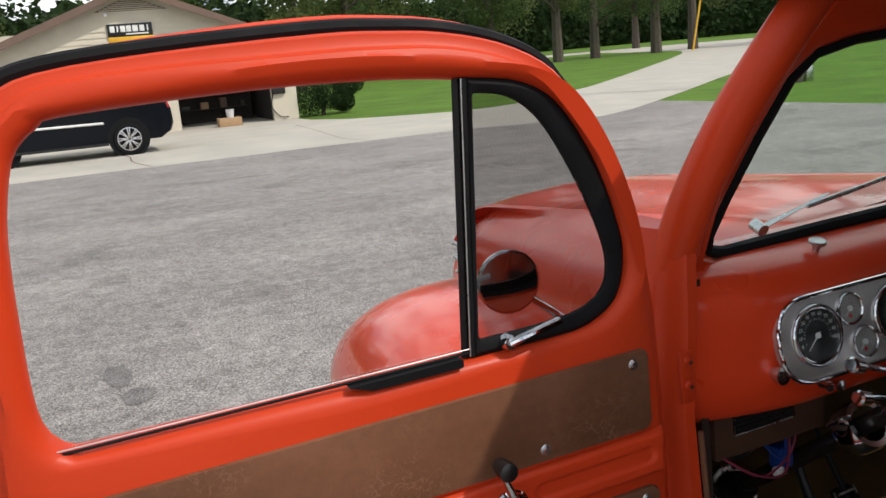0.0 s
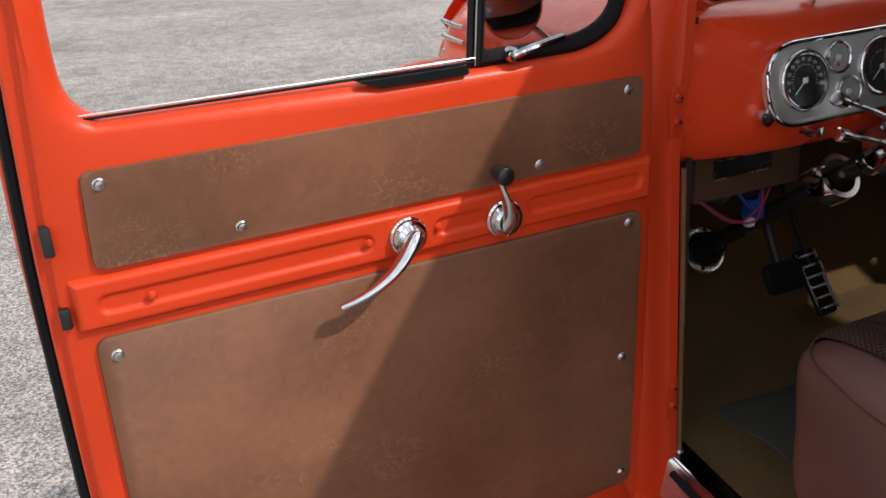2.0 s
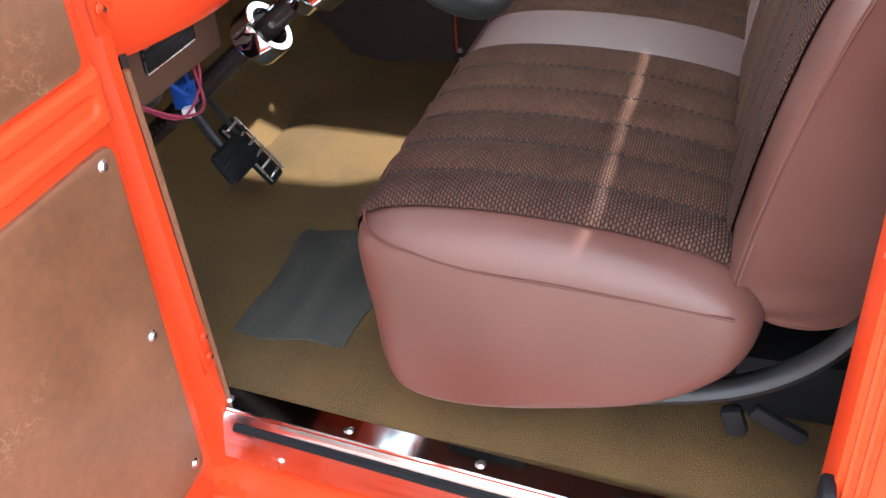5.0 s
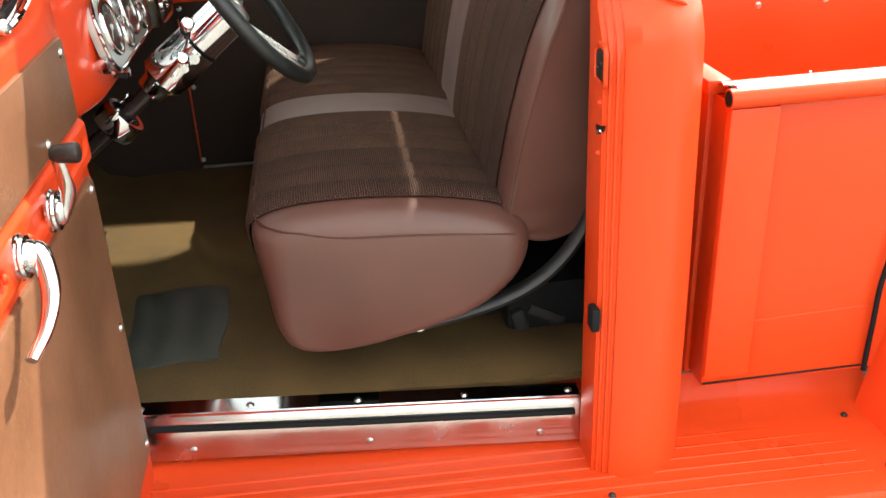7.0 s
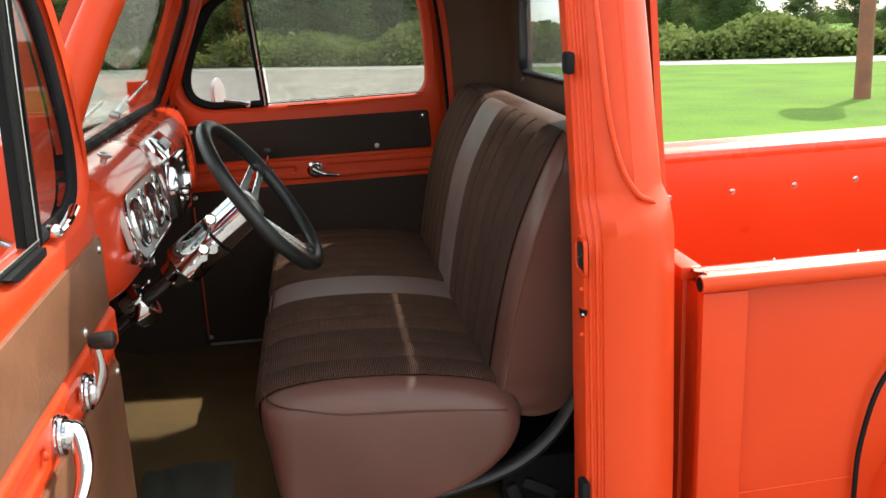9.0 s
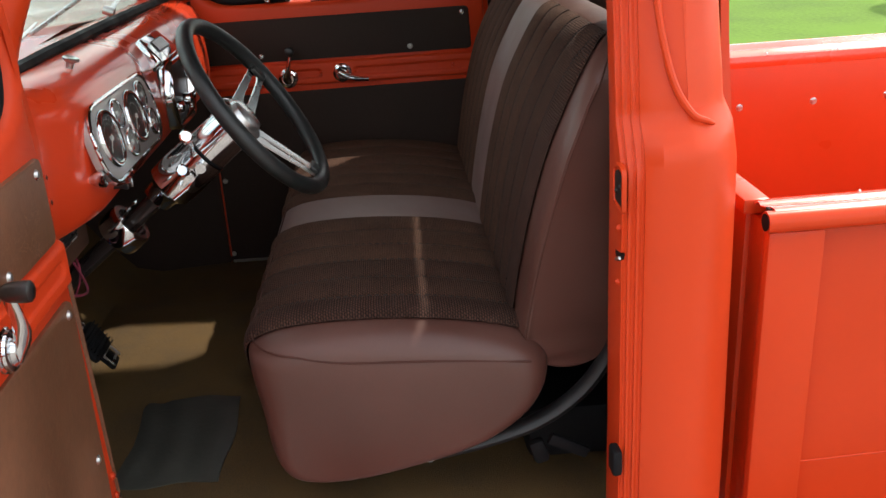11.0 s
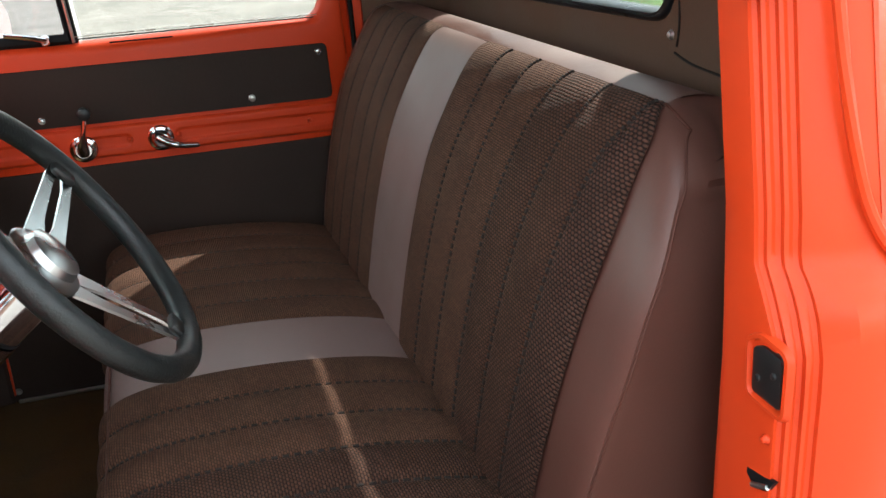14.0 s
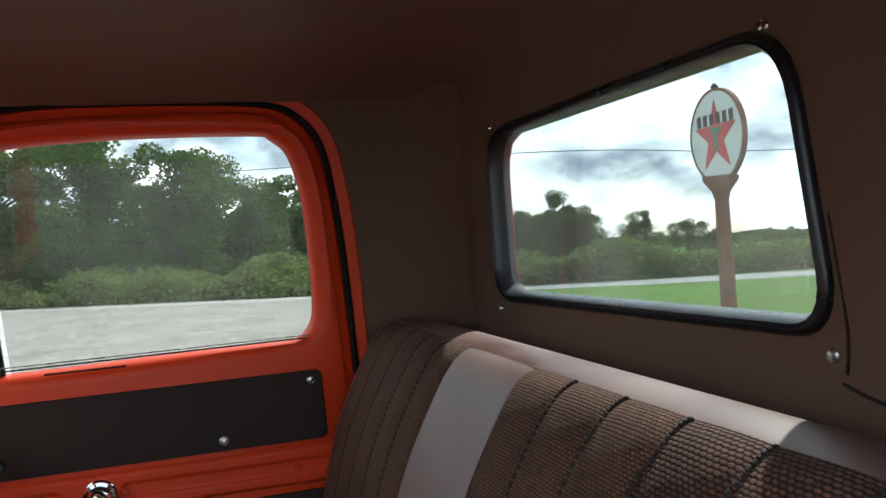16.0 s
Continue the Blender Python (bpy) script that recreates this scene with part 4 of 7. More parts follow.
def gauge(u, z, r, pale, numbers=False):
    o = on_cluster(u, 0.004, z)
    bm = bmesh.new()
    lathe(bm, o, cn, [(0, r * 1.04), (0.006, r * 1.04), (0.0095, r * 0.99), (0.010, r * 0.92), (0.008, r * 0.85), (0.003, r * 0.83)], 36)
    g = part("gauge", bm, M_CHROME, cluster, "round chrome-ringed gauge")
    bm = bmesh.new()
    lathe(bm, o + cn * 0.003, cn, [(0, r * 0.86), (0.0012, r * 0.86)], 36)
    part("gauge_face", bm, M_DIALW if pale else M_DIAL, g)
    bm = bmesh.new()
    lathe(bm, o + cn * 0.0075, cn, [(0, r * 0.85), (0.0012, r * 0.5), (0.0016, 0.0)], 36)
    part("gauge_glass", bm, M_GLASS, g).visible_shadow = False
    bm = bmesh.new()
    k = 21 if r > 0.04 else 9
    for i in range(k):
        a = radians(200 - 215 * i / (k - 1))
        d = cx * math.cos(a) + cz * math.sin(a)
        tube(bm, [o + cn * 0.0045 + d * r * 0.50, o + cn * 0.0045 + d * r * (0.54 if i % 2 else 0.57)], 0.0004, 4)
    part("gauge_marks", bm, M_MARK, g)
    if pale:
        bm = bmesh.new()
        lathe(bm, o + cn * 0.004 - cz * r * 0.45, cn, [(0, r * 0.13), (0.0008, r * 0.13)], 18)
        part("gauge_badge", bm, M_REDMARK, g)
    elif numbers:
        rot = Matrix((cx, cz, cn)).transposed().to_4x4()
        for i in range(0, 11):
            a = radians(200 - 21.5 * i)
            words("number", str(10 * i), 0.009, Matrix.Translation(o + cn * 0.0046 + (cx * math.cos(a) + cz * math.sin(a)) * r * 0.70) @ rot, M_MARK, g)
    bm = bmesh.new()
    a = radians(222)
    d = cx * math.cos(a) + cz * math.sin(a)
    tube(bm, [o + cn * 0.006 - d * r * 0.15, o + cn * 0.006 + d * r * 0.6], 0.0009, 5)
    cyl(bm, o + cn * 0.004, o + cn * 0.008, 0.005)
    part("needle", bm, M_MARK, g)


gauge(-0.138, 0.004, 0.054, False, True)
gauge(-0.058, 0.034, 0.029, True)
gauge(-0.036, -0.030, 0.029, True)
gauge(0.048, 0.004, 0.054, False)
gauge(0.128, 0.034, 0.029, True)
gauge(0.146, -0.030, 0.029, True)


def dash_knob(at, axis, r, length, mat=None):
    bm = bmesh.new()
    lathe(bm, at, axis, [(-0.01, r * 0.5), (length * 0.4, r * 0.5), (length * 0.5, r * 0.7), (length * 0.72, r), (length * 0.95, r), (length, r * 0.8)], 20)
    part("dash_knob", bm, mat or M_CHROME, dash, "small chrome dash knob")


bm = bmesh.new()
lathe(bm, (-0.374, 0.035, 1.514), (0.0, -0.35, 1.0), [(-0.004, 0.013), (0.003, 0.013), (0.006, 0.009), (0.016, 0.0065), (0.028, 0.0075), (0.033, 0.015), (0.037, 0.016), (0.039, 0.013), (0.037, 0.006)], 24)
part("dash_knob", bm, M_STEEL, dash, "spool-shaped metal dash knob")
dash_knob((-0.528, -0.004, 1.350), (0.1, -1, 0.05), 0.017, 0.044)
dash_knob((-0.41, -0.038, 1.308), (0.1, -1, 0), 0.010, 0.022)
dash_knob((-0.43, -0.036, 1.306), (0.1, -1, 0), 0.006, 0.02, M_DARKMETAL)
# chrome ashtray and centre stack
AR = Euler((radians(-42), 0, 0)).to_matrix()
AC = Vector((0.145, -0.006, 1.478))


def on_ash(u, v, z):
    return AC + AR @ Vector((u, -v, z))


bm = bmesh.new()
plate(bm, rounded([(-0.105, -0.036), (0.105, -0.036), (0.092, 0.040), (-0.092, 0.040)], 0.012, 4), on_ash, -0.02, 0.022, 0.008)
ash = part("ashtray", bm, M_CHROME, dash, "chrome ashtray front")
bm = bmesh.new()
plate(bm, rounded([(-0.060, -0.014), (0.060, -0.014), (0.052, 0.020), (-0.052, 0.020)], 0.006, 3), on_ash, 0.018, 0.0235)
grille = part("ashtray_slot", bm, M_DARKMETAL, ash, "dark slotted inset")
for k in range(6):
    bm = bmesh.new()
    tube(bm, [on_ash(-0.045 + 0.018 * k, 0.024, -0.010), on_ash(-0.045 + 0.018 * k, 0.024, 0.016)], 0.004, 6)
    part("ashtray_rib", bm, M_CHROME, grille)
# radio opening: a dark panel inside a six-sided chrome frame
bezel = rounded([(0.075, 1.300), (0.255, 1.300), (0.292, 1.385), (0.262, 1.462), (0.068, 1.462), (0.038, 1.385)], 0.014, 4)


def on_stack(u, v, z):
    return Vector((u, -0.036 - v + 0.03 * max(0.0, z - 1.40), z))


bm = bmesh.new()
plate(bm, bezel, on_stack, -0.01, 0.006, 0.004)
stack = part("centre_panel", bm, M_BLACK, dash, "dark radio panel in a chrome frame")
bm = bmesh.new()
bead(bm, bezel, on_stack, [(0.006, -0.004), (0.006, 0.018), (0.001, 0.026), (-0.008, 0.024), (-0.012, 0.010), (-0.012, -0.004)])
part("centre_trim", bm, M_CHROME, stack, "six-sided chrome frame")
for x in (0.115, 0.215):
    bm = bmesh.new()
    lathe(bm, on_stack(x, 0.004, 1.345), (0, -1, 0), [(0, 0.017), (0.012, 0.016), (0.022, 0.014), (0.024, 0.008)], 20)
    part("radio_knob", bm, M_CHROME, stack, "small chrome knob")
# dash end vent panel with louvre, under the driver's end
bm = bmesh.new()
box(bm, (-0.440, 0.105, 1.212), (0.27, 0.05, 0.120), 0.008)
vp2 = part("vent_panel", bm, M_PANELV, dash, "brown vinyl under-dash vent panel")
bm = bmesh.new()
box(bm, (-0.463, 0.077, 1.219), (0.140, 0.008, 0.036), 0.003)
lv = part("air_vent", bm, M_BLACK, dash, "black louvred air vent")
bm = bmesh.new()
tube(bm, [(-0.534, 0.073, 1.200), (-0.392, 0.073, 1.200), (-0.392, 0.073, 1.238), (-0.534, 0.073, 1.238)], 0.0016, 6, closed=True)
part("vent_rim", bm, M_STEEL, lv)
for k in range(3):
    bm = bmesh.new()
    tube(bm, [(-0.529, 0.072, 1.210 + 0.009 * k), (-0.397, 0.072, 1.210 + 0.009 * k)], 0.0013, 6)
    part("louvre", bm, M_DARKMETAL, lv)

# floor, sill, toe board, firewall, kick panels, tunnel
bm = bmesh.new()
rows = []
for k in range(25):
    x = -0.625 + 1.47 * k / 24
    lip = 0.012 * max(0.0, 1 - (x + 0.625) / 0.06)
    hump = 0.034 * math.exp(-((x - 0.22) / 0.24) ** 4)
    rows.append([(x, -1.12, 0.612), (x, -0.8, 0.616 - lip + hump * 0.5), (x, -0.4, 0.636 - lip + hump), (x, 0.0, 0.645 - lip + hump), (x, 0.24, 0.650 - lip + hump), (x, 0.32, 0.675), (x, 0.42, 0.80), (x, 0.50, 0.93), (x, 0.52, 1.0), (x, 0.53, 1.30)])
sheet(bm, rows, 0.02, (0, 0, -1))
carpet = part("carpet", bm, M_CARPET, truck, "tan looped carpet floor")
# footwell shade is put into the colour of kick panels and firewall
for sgn in (0, 1):
    bm = bmesh.new()
    x = 2 * XC + 0.630 if sgn else -0.630
    k = -0.11 if sgn else 0.11
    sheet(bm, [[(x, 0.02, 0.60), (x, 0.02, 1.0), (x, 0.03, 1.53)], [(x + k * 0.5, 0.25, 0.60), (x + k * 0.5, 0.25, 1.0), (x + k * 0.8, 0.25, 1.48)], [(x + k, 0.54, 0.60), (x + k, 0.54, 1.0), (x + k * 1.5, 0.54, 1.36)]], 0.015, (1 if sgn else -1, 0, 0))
    part("kick_panel", bm, M_SHADECARD, truck, "brown kick panel, darkened for the shade under the dash")
bm = bmesh.new()
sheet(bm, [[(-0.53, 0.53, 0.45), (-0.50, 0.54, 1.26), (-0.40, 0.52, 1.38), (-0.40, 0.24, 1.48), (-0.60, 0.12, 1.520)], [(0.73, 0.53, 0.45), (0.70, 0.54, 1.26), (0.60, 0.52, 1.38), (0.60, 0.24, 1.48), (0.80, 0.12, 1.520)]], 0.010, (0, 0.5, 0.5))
part("firewall", bm, M_SHADECARD, truck)
# heel mat
bm = bmesh.new()
rows = []
for i in range(19):
    a = i / 18
    row = []
    for j in range(25):
        b = j / 24
        x = -0.478 + 0.016 * b + (0.378 - 0.02 * b) * a + 0.006 * math.sin(9 * b + 2)
        y = 0.080 - 0.228 * b + 0.010 * a * (1 - b) + 0.006 * math.sin(7 * a + 1)
        rim = min(1.0, 8 * min(a, 1 - a, b, 1 - b) + 0.1)
        row.append((x, y, 0.647 + 0.0035 * rim + 0.0016 * math.sin(5.2 * b * math.pi + 1.3 * a) * rim + 0.0010 * math.sin(11 * a + 6 * b)))
    rows.append(row)
sheet(bm, rows, 0.004, (0, 0, -1))
mat = part("heel_mat", bm, M_MAT, carpet, "grey rubber heel mat")
# sill line, from front to back
S_A, S_B = Vector((-0.634, 0.036, 0.640)), Vector((-0.685, -0.935, 0.598))


def on_sill(t, out, up):
    d = (S_B - S_A).normalized()
    side = Vector((d.y, -d.x, 0)).normalized()
    if side.x > 0:
        side = -side
    return S_A.lerp(S_B, t) + side * out + Vector((0, 0, up))


bm = bmesh.new()
sheet(bm, [[on_sill(t, -0.030, 0.0), on_sill(t, -0.026, 0.004), on_sill(t, 0.020, 0.004), on_sill(t, 0.0225, 0.002), on_sill(t, 0.0225, -0.003)] for t in (0, 0.25, 0.5, 0.75, 1)])
sill = part("sill_plate", bm, M_CHROME, truck, "polished door sill plate")
for k in range(5):
    screw("screw", sill, S_A.lerp(S_B, 0.03 + 0.2365 * k) + Vector((0, 0, 0.004)), (0, 0, 1), 0.007)
bm = bmesh.new()
sheet(bm, [[on_sill(t, 0.022, -0.003), on_sill(t, 0.026, -0.007), on_sill(t, 0.029, -0.014), on_sill(t, 0.034, -0.075), on_sill(t, 0.036, -0.105), on_sill(t, 0.020, -0.12)] for t in (0, 0.25, 0.5, 0.75, 1)])
rocker = part("rocker_panel", bm, M_POLISH, truck, "polished steel panel below the door sill")
for k in range(3):
    screw("screw", rocker, on_sill(0.137 + 0.385 * k, 0.035, -0.082), on_sill(0, 1, 0) - on_sill(0, 0, 0), 0.006, M_STEEL)
bm = bmesh.new()
tube(bm, [on_sill(0.055, 0.032, -0.026), on_sill(0.5, 0.034, -0.029), on_sill(0.985, 0.033, -0.030)], 0.0085, 8, flat=0.9)
part("sill_seal", bm, M_RUBBER, rocker, "black rubber door bottom seal")
bm = bmesh.new()
sheet(bm, [[(-0.60, -1.12, 0.42), (-0.60, 0.55, 0.42)], [(-0.60, -1.12, 0.60), (-0.60, 0.55, 0.60)]], 0.01, (1, 0, 0))
part("floor_side", bm, M_RED, truck)
bm = bmesh.new()
sheet(bm, [[(0.86, -1.12, 0.42), (0.86, 0.55, 0.42)], [(0.86, -1.12, 0.62), (0.86, 0.55, 0.62)]], 0.01, (-1, 0, 0))
part("floor_side", bm, M_RED, truck)
# brown edging strip on the front edge of the door opening
bm = bmesh.new()
tube(bm, spline([(-0.664, 0.006, 1.27), (-0.651, 0.006, 1.0), (-0.641, 0.007, 0.75), (-0.636, 0.008, 0.645)], 6), 0.0055, 8)
part("edge_trim", bm, M_CARD, truck, "brown trim edging")

# ---------------------------------------------------------------- hood, fenders, bed
bm = bmesh.new()
rows = []
for k in range(25):
    t = k / 24
    y = 0.17 + 1.83 * t
    nose = max(0.0, (t - 0.80) / 0.20)
    top = 1.556 - 0.166 * t - 0.14 * nose ** 2.2
    w = 0.60 - 0.20 * t - 0.10 * nose ** 2 + 0.09 * max(0.0, 1 - t / 0.28) ** 1.5
    prof = [(-w - 0.05, top - 0.50), (-w - 0.05, top - 0.36), (-w - 0.035, top - 0.25), (-w, top - 0.15), (-w + 0.06, top - 0.085), (-w + 0.14, top - 0.048), (-0.335, top - 0.030), (-0.325, top - 0.022), (-0.315, top - 0.024), (-0.2, top - 0.010), (0, top)]
    full = prof + [(-a, b) for a, b in reversed(prof[:-1])]
    rows.append([(XC + a, y, b) for a, b in full])
last = rows[-1]
rows.append([(XC + (p[0] - XC) * 0.80, p[1] + 0.05, p[2] - 0.08) for p in last])
sheet(bm, rows)
hood = part("hood", bm, M_REDHOOD, truck)
bm = bmesh.new()
plate(bm, rounded([(-0.30, 0.55), (0.50, 0.55), (0.46, 1.20), (-0.26, 1.20)], 0.12, 6), lambda u, v, z: Vector((u, v, z)), 1.90, 2.02, 0.05)
part("nose_panel", bm, M_REDHOOD, truck)
for sgn in (-1, 1):
    for k in range(3):
        bm = bmesh.new()
        z = 1.28 - 0.052 * k
        tube(bm, [(XC + sgn * 0.480, 1.50, z), (XC + sgn * 0.467, 1.60, z - 0.006), (XC + sgn * 0.447, 1.74, z - 0.012)], 0.010, 8, flat=0.8)
        part("hood_vent", bm, M_STEEL, hood, "bright hood side vent")
bm = bmesh.new()
rows = []
for a, b, z in ((-0.70, 0.12, 1.548), (-0.70, 0.20, 1.52)):
    rows.append([(XC - 0.765 + 1.53 * k / 10, b + 0.02, z - 0.05 * abs(k / 5 - 1) ** 2) for k in range(11)])
sheet(bm, rows)
part("cowl", bm, M_REDHOOD, truck)


def fender(sgn, y0, y1, ztop, x_in, x_out, name, zlow):
    bm = bmesh.new()
    rows = []
    n = 20
    for k in range(n + 1):
        t = k / n
        y = y0 + (y1 - y0) * t
        arch = max(0.0, 1 - abs(2 * t - 1) ** 2.4) ** 0.5
        zt = zlow + (ztop - zlow) * arch
        wid = (x_out - x_in) * (0.45 + 0.55 * arch)
        row = []
        for j in range(11):
            a = j / 10 * math.pi / 2
            row.append((XC + sgn * (x_in + wid * math.sin(a)), y, zt - (0.30 * arch + 0.05) * (1 - math.cos(a)) ** 1.3))
        rows.append(row)
    sheet(bm, rows)
    return part(name, bm, M_REDHOOD, truck)


for sgn in (-1, 1):
    fender(sgn, 0.42, 2.36, 1.17, 0.44, 0.955, "front_fender", 0.50)
    f = fender(sgn, -1.60, -2.72, 1.06, 0.78, 1.09, "rear_fender", 0.42)
# welt between bed side and rear fender
bm = bmesh.new()
tube(bm, spline([(-0.700, -1.600, 0.575), (-0.702, -1.600, 0.69), (-0.704, -1.604, 0.83), (-0.706, -1.645, 0.985), (-0.706, -1.74, 1.07), (-0.706, -1.90, 1.11), (-0.706, -2.15, 1.12), (-0.706, -2.4, 1.10)], 6), 0.006, 8)
part("fender_welt", bm, M_RUBBER, truck, "black rubber fender welt")
# bed: each side a wall under a broad rail that ends in a rolled tube
BED_Y = (-1.215, -1.8, -2.4, -3.0, -3.62)
for sgn in (-1, 1):
    xo, xt = (-0.685, -0.722) if sgn < 0 else (0.870, 0.907)
    xi = (-0.600 if sgn < 0 else 0.780)
    bm = bmesh.new()
    box(bm, ((xo + xi) / 2, -2.42, 0.900), (abs(xo - xi), 2.40, 0.66), 0.004)
    side = part("bed_side", bm, M_RED, truck)
    bm = bmesh.new()
    tube(bm, [(xt, -1.200, 1.250), (xt, -3.62, 1.275)], 0.0195, 16)
    part("bed_rail", bm, M_RED, side)
    # rail top: rises a little outwards, with a long pressed ridge
    bm = bmesh.new()
    d = xt - xi
    prof = [(xi, -0.034), (xi - sgn * 0.002, -0.004), (xi, 0.0), (xi + d * 0.30, 0.007), (xi + d * 0.36, 0.013), (xi + d * 0.44, 0.014), (xi + d * 0.50, 0.010), (xi + d * 0.86, 0.022), (xt - sgn * 0.004, 0.023), (xt + sgn * 0.010, 0.016), (xt + sgn * 0.017, 0.005)]
    sheet(bm, [[(x, y, 1.249 + h - 0.0103 * (y + 1.2)) for x, h in prof] for y in BED_Y], 0.003, (0, 0, -1))
    flange = part("rail_flange", bm, M_REDGLOSS, side)
    for y in (-1.42, -1.62, -1.82, -2.06, -2.30):
        screw("bolt", flange, (xi + d * 0.10, y, 1.252 - 0.0103 * (y + 1.2)), (0, 0, 1), 0.003, M_STEEL)
    if sgn < 0:
        # solid black pieces stand for the shade inside the open ends
        bm = bmesh.new()
        lathe(bm, (xt, -1.1995, 1.250), (0, 1, 0), [(0, 0.0155), (0.001, 0.0155)], 16)
        part("rail_bore", bm, M_RUBBER, side, "black disc for the shade in the open rail end")
        bm = bmesh.new()
        box(bm, (xt + 0.020, -1.2135, 1.2630), (0.020, 0.006, 0.010), 0.001)
        part("rail_slot", bm, M_RUBBER, side, "black block for the shade in the rail top's open end")
        # stake pocket post at the front corner
        bm = bmesh.new()
        box(bm, (-0.700, -1.262, 0.918), (0.034, 0.105, 0.620), 0.010)
        part("stake_pocket", bm, M_RED, side)
        bm = bmesh.new()
        tube(bm, [(-0.685, -1.315, 0.728), (-0.685, -1.60, 0.738)], 0.0022, 6)
        part("panel_seam", bm, M_RED, side)
        bm = bmesh.new()
        tube(bm, [(-0.687, -1.222, 0.578), (-0.687, -1.60, 0.580)], 0.0022, 6)
        part("bottom_gap", bm, M_RUBBER, side, "dark gap under the bed side")
    else:
        for k in range(5):
            screw("bolt", side, (xi, -1.735 - 0.252 * k, 1.086 + 0.007 * k), (-sgn, 0, 0), 0.009, M_STEEL)
bm = bmesh.new()
box(bm, (0.09, -1.225, 0.900), (1.40, 0.03, 0.68), 0.005)
box(bm, (0.09, -1.222, 1.246), (1.44, 0.05, 0.030), 0.006)
part("bed_front", bm, M_RED, truck)
bm = bmesh.new()
box(bm, (0.09, -3.61, 0.905), (1.40, 0.035, 0.68), 0.006)
part("tailgate", bm, M_RED, truck)
bm = bmesh.new()
box(bm, (0.09, -2.42, 0.60), (1.38, 2.4, 0.03), 0.004)
part("bed_floor", bm, M_RED, truck)
# running boards with ribs, splash apron behind
for sgn in (-1, 1):
    bm = bmesh.new()
    rows = []
    for y in (0.78, 0.2, -0.5, -1.1, -1.66):
        rows.append([(XC + sgn * w, y, 0.505 + 0.024 * y + h) for w, h in ((0.70, 0.075), (0.73, 0.020), (0.76, 0.004), (0.80, 0.0), (1.02, -0.004), (1.06, -0.012), (1.075, -0.04), (1.07, -0.09))])
    sheet(bm, rows)
    board = part("running_board", bm, M_RED, truck)
    for k in range(6):
        bm = bmesh.new()
        x = XC + sgn * (0.835 + 0.034 * k)
        tube(bm, [(x, 0.66, 0.519), (x, -0.5, 0.491), (x, -1.52, 0.466)], 0.008, 8, flat=0.7, taper=lambda t: min(1.0, 0.3 + 30 * min(t, 1 - t)))
        part("board_rib", bm, M_RED, board)
    for y in (-0.95, -1.56):
        for x in (0.82, 1.0):
            screw("bolt", board, (XC + sgn * x, y, 0.508 + 0.024 * y), (0, 0, 1), 0.006, M_DARKMETAL)
# cab lower skin behind the pillar to the bed, chassis box and wheels
bm = bmesh.new()
box(bm, (XC, 0.2, 0.42), (0.80, 4.4, 0.14), 0.02)
part("chassis", bm, M_DARKMETAL, truck)


def wheel(x, y):
    out = -1 if x < XC else 1
    bm = bmesh.new()
    hoop(bm, (x - 0.10, y, 0.35), (1, 0, 0), [(0, 0.22), (0.0, 0.30), (0.03, 0.345), (0.06, 0.355), (0.14, 0.355), (0.17, 0.345), (0.2, 0.30), (0.2, 0.22)], 36)
    w = part("wheel", bm, M_RUBBER, truck, "black tyre")
    bm = bmesh.new()
    lathe(bm, (x + out * 0.09, y, 0.35), (out, 0, 0), [(-0.05, 0.215), (0.0, 0.22), (0.008, 0.20), (-0.02, 0.15), (0.0, 0.09), (0.02, 0.0)], 32)
    part("rim", bm, M_RED, w)


for x in (XC - 0.80, XC + 0.80):
    wheel(x, 1.32)
for x in (XC - 0.905, XC + 0.905):
    wheel(x, -2.16)
# door mirror on its arm, seen through the open door's vent window
bm = bmesh.new()
mc = Vector((-0.941, 0.125, 1.571))
mn = Vector((-0.160, -0.985, 0.03)).normalized()
lathe(bm, mc - mn * 0.02, mn, [(0, 0.018), (0.006, 0.046), (0.014, 0.054), (0.019, 0.054), (0.020, 0.050)], 36)
mir = part("door_mirror", bm, M_CHROME, truck, "round chrome door mirror")
bm = bmesh.new()
lathe(bm, mc - mn * 0.0005, mn, [(0, 0.050), (0.0015, 0.050)], 36)
part("mirror_glass", bm, M_MIRROR, mir)
bm = bmesh.new()
tube(bm, spline([mc - mn * 0.01 + Vector((0.03, 0, -0.03)), mc + Vector((0.085, 0.0, -0.075)), mc + Vector((0.10, -0.05, -0.11)), mc + Vector((0.06, -0.13, -0.12))], 6), 0.011, 10, flat=0.6)
part("mirror_arm", bm, M_CHROME, mir)
# mirror on the far side
bm = bmesh.new()
mc2 = Vector((1.15, -0.080, 1.535))
lathe(bm, mc2, (-0.25, -0.95, 0.05), [(-0.02, 0.02), (-0.012, 0.055), (0.0, 0.064), (0.006, 0.060)], 30)
tube(bm, spline([mc2 + Vector((-0.02, 0.02, -0.05)), mc2 + Vector((-0.08, 0.02, -0.10)), mc2 + Vector((-0.22, 0.0, -0.11))], 5), 0.008, 8)
part("door_mirror", bm, M_WHITEP, truck, "pale round passenger door mirror")

# ---------------------------------------------------------------- steering, pedals
wheel_set = empty("steering_wheel", "black leather-wrapped steering wheel with slotted aluminium spokes", "steering wheel")
wheel_set.matrix_world = TG
HUB = Vector((-0.285, -0.300, 1.416))
w_rt = Vector((math.cos(-0.07), math.sin(-0.07), 0))
w_up = Vector((0.070 * 0.573, 0.9975 * 0.573, 0.8196)).normalized()
w_ax = w_rt.cross(w_up).normalized()
if w_ax.y > 0:
    w_ax = -w_ax
RIM = 0.201
bm = bmesh.new()
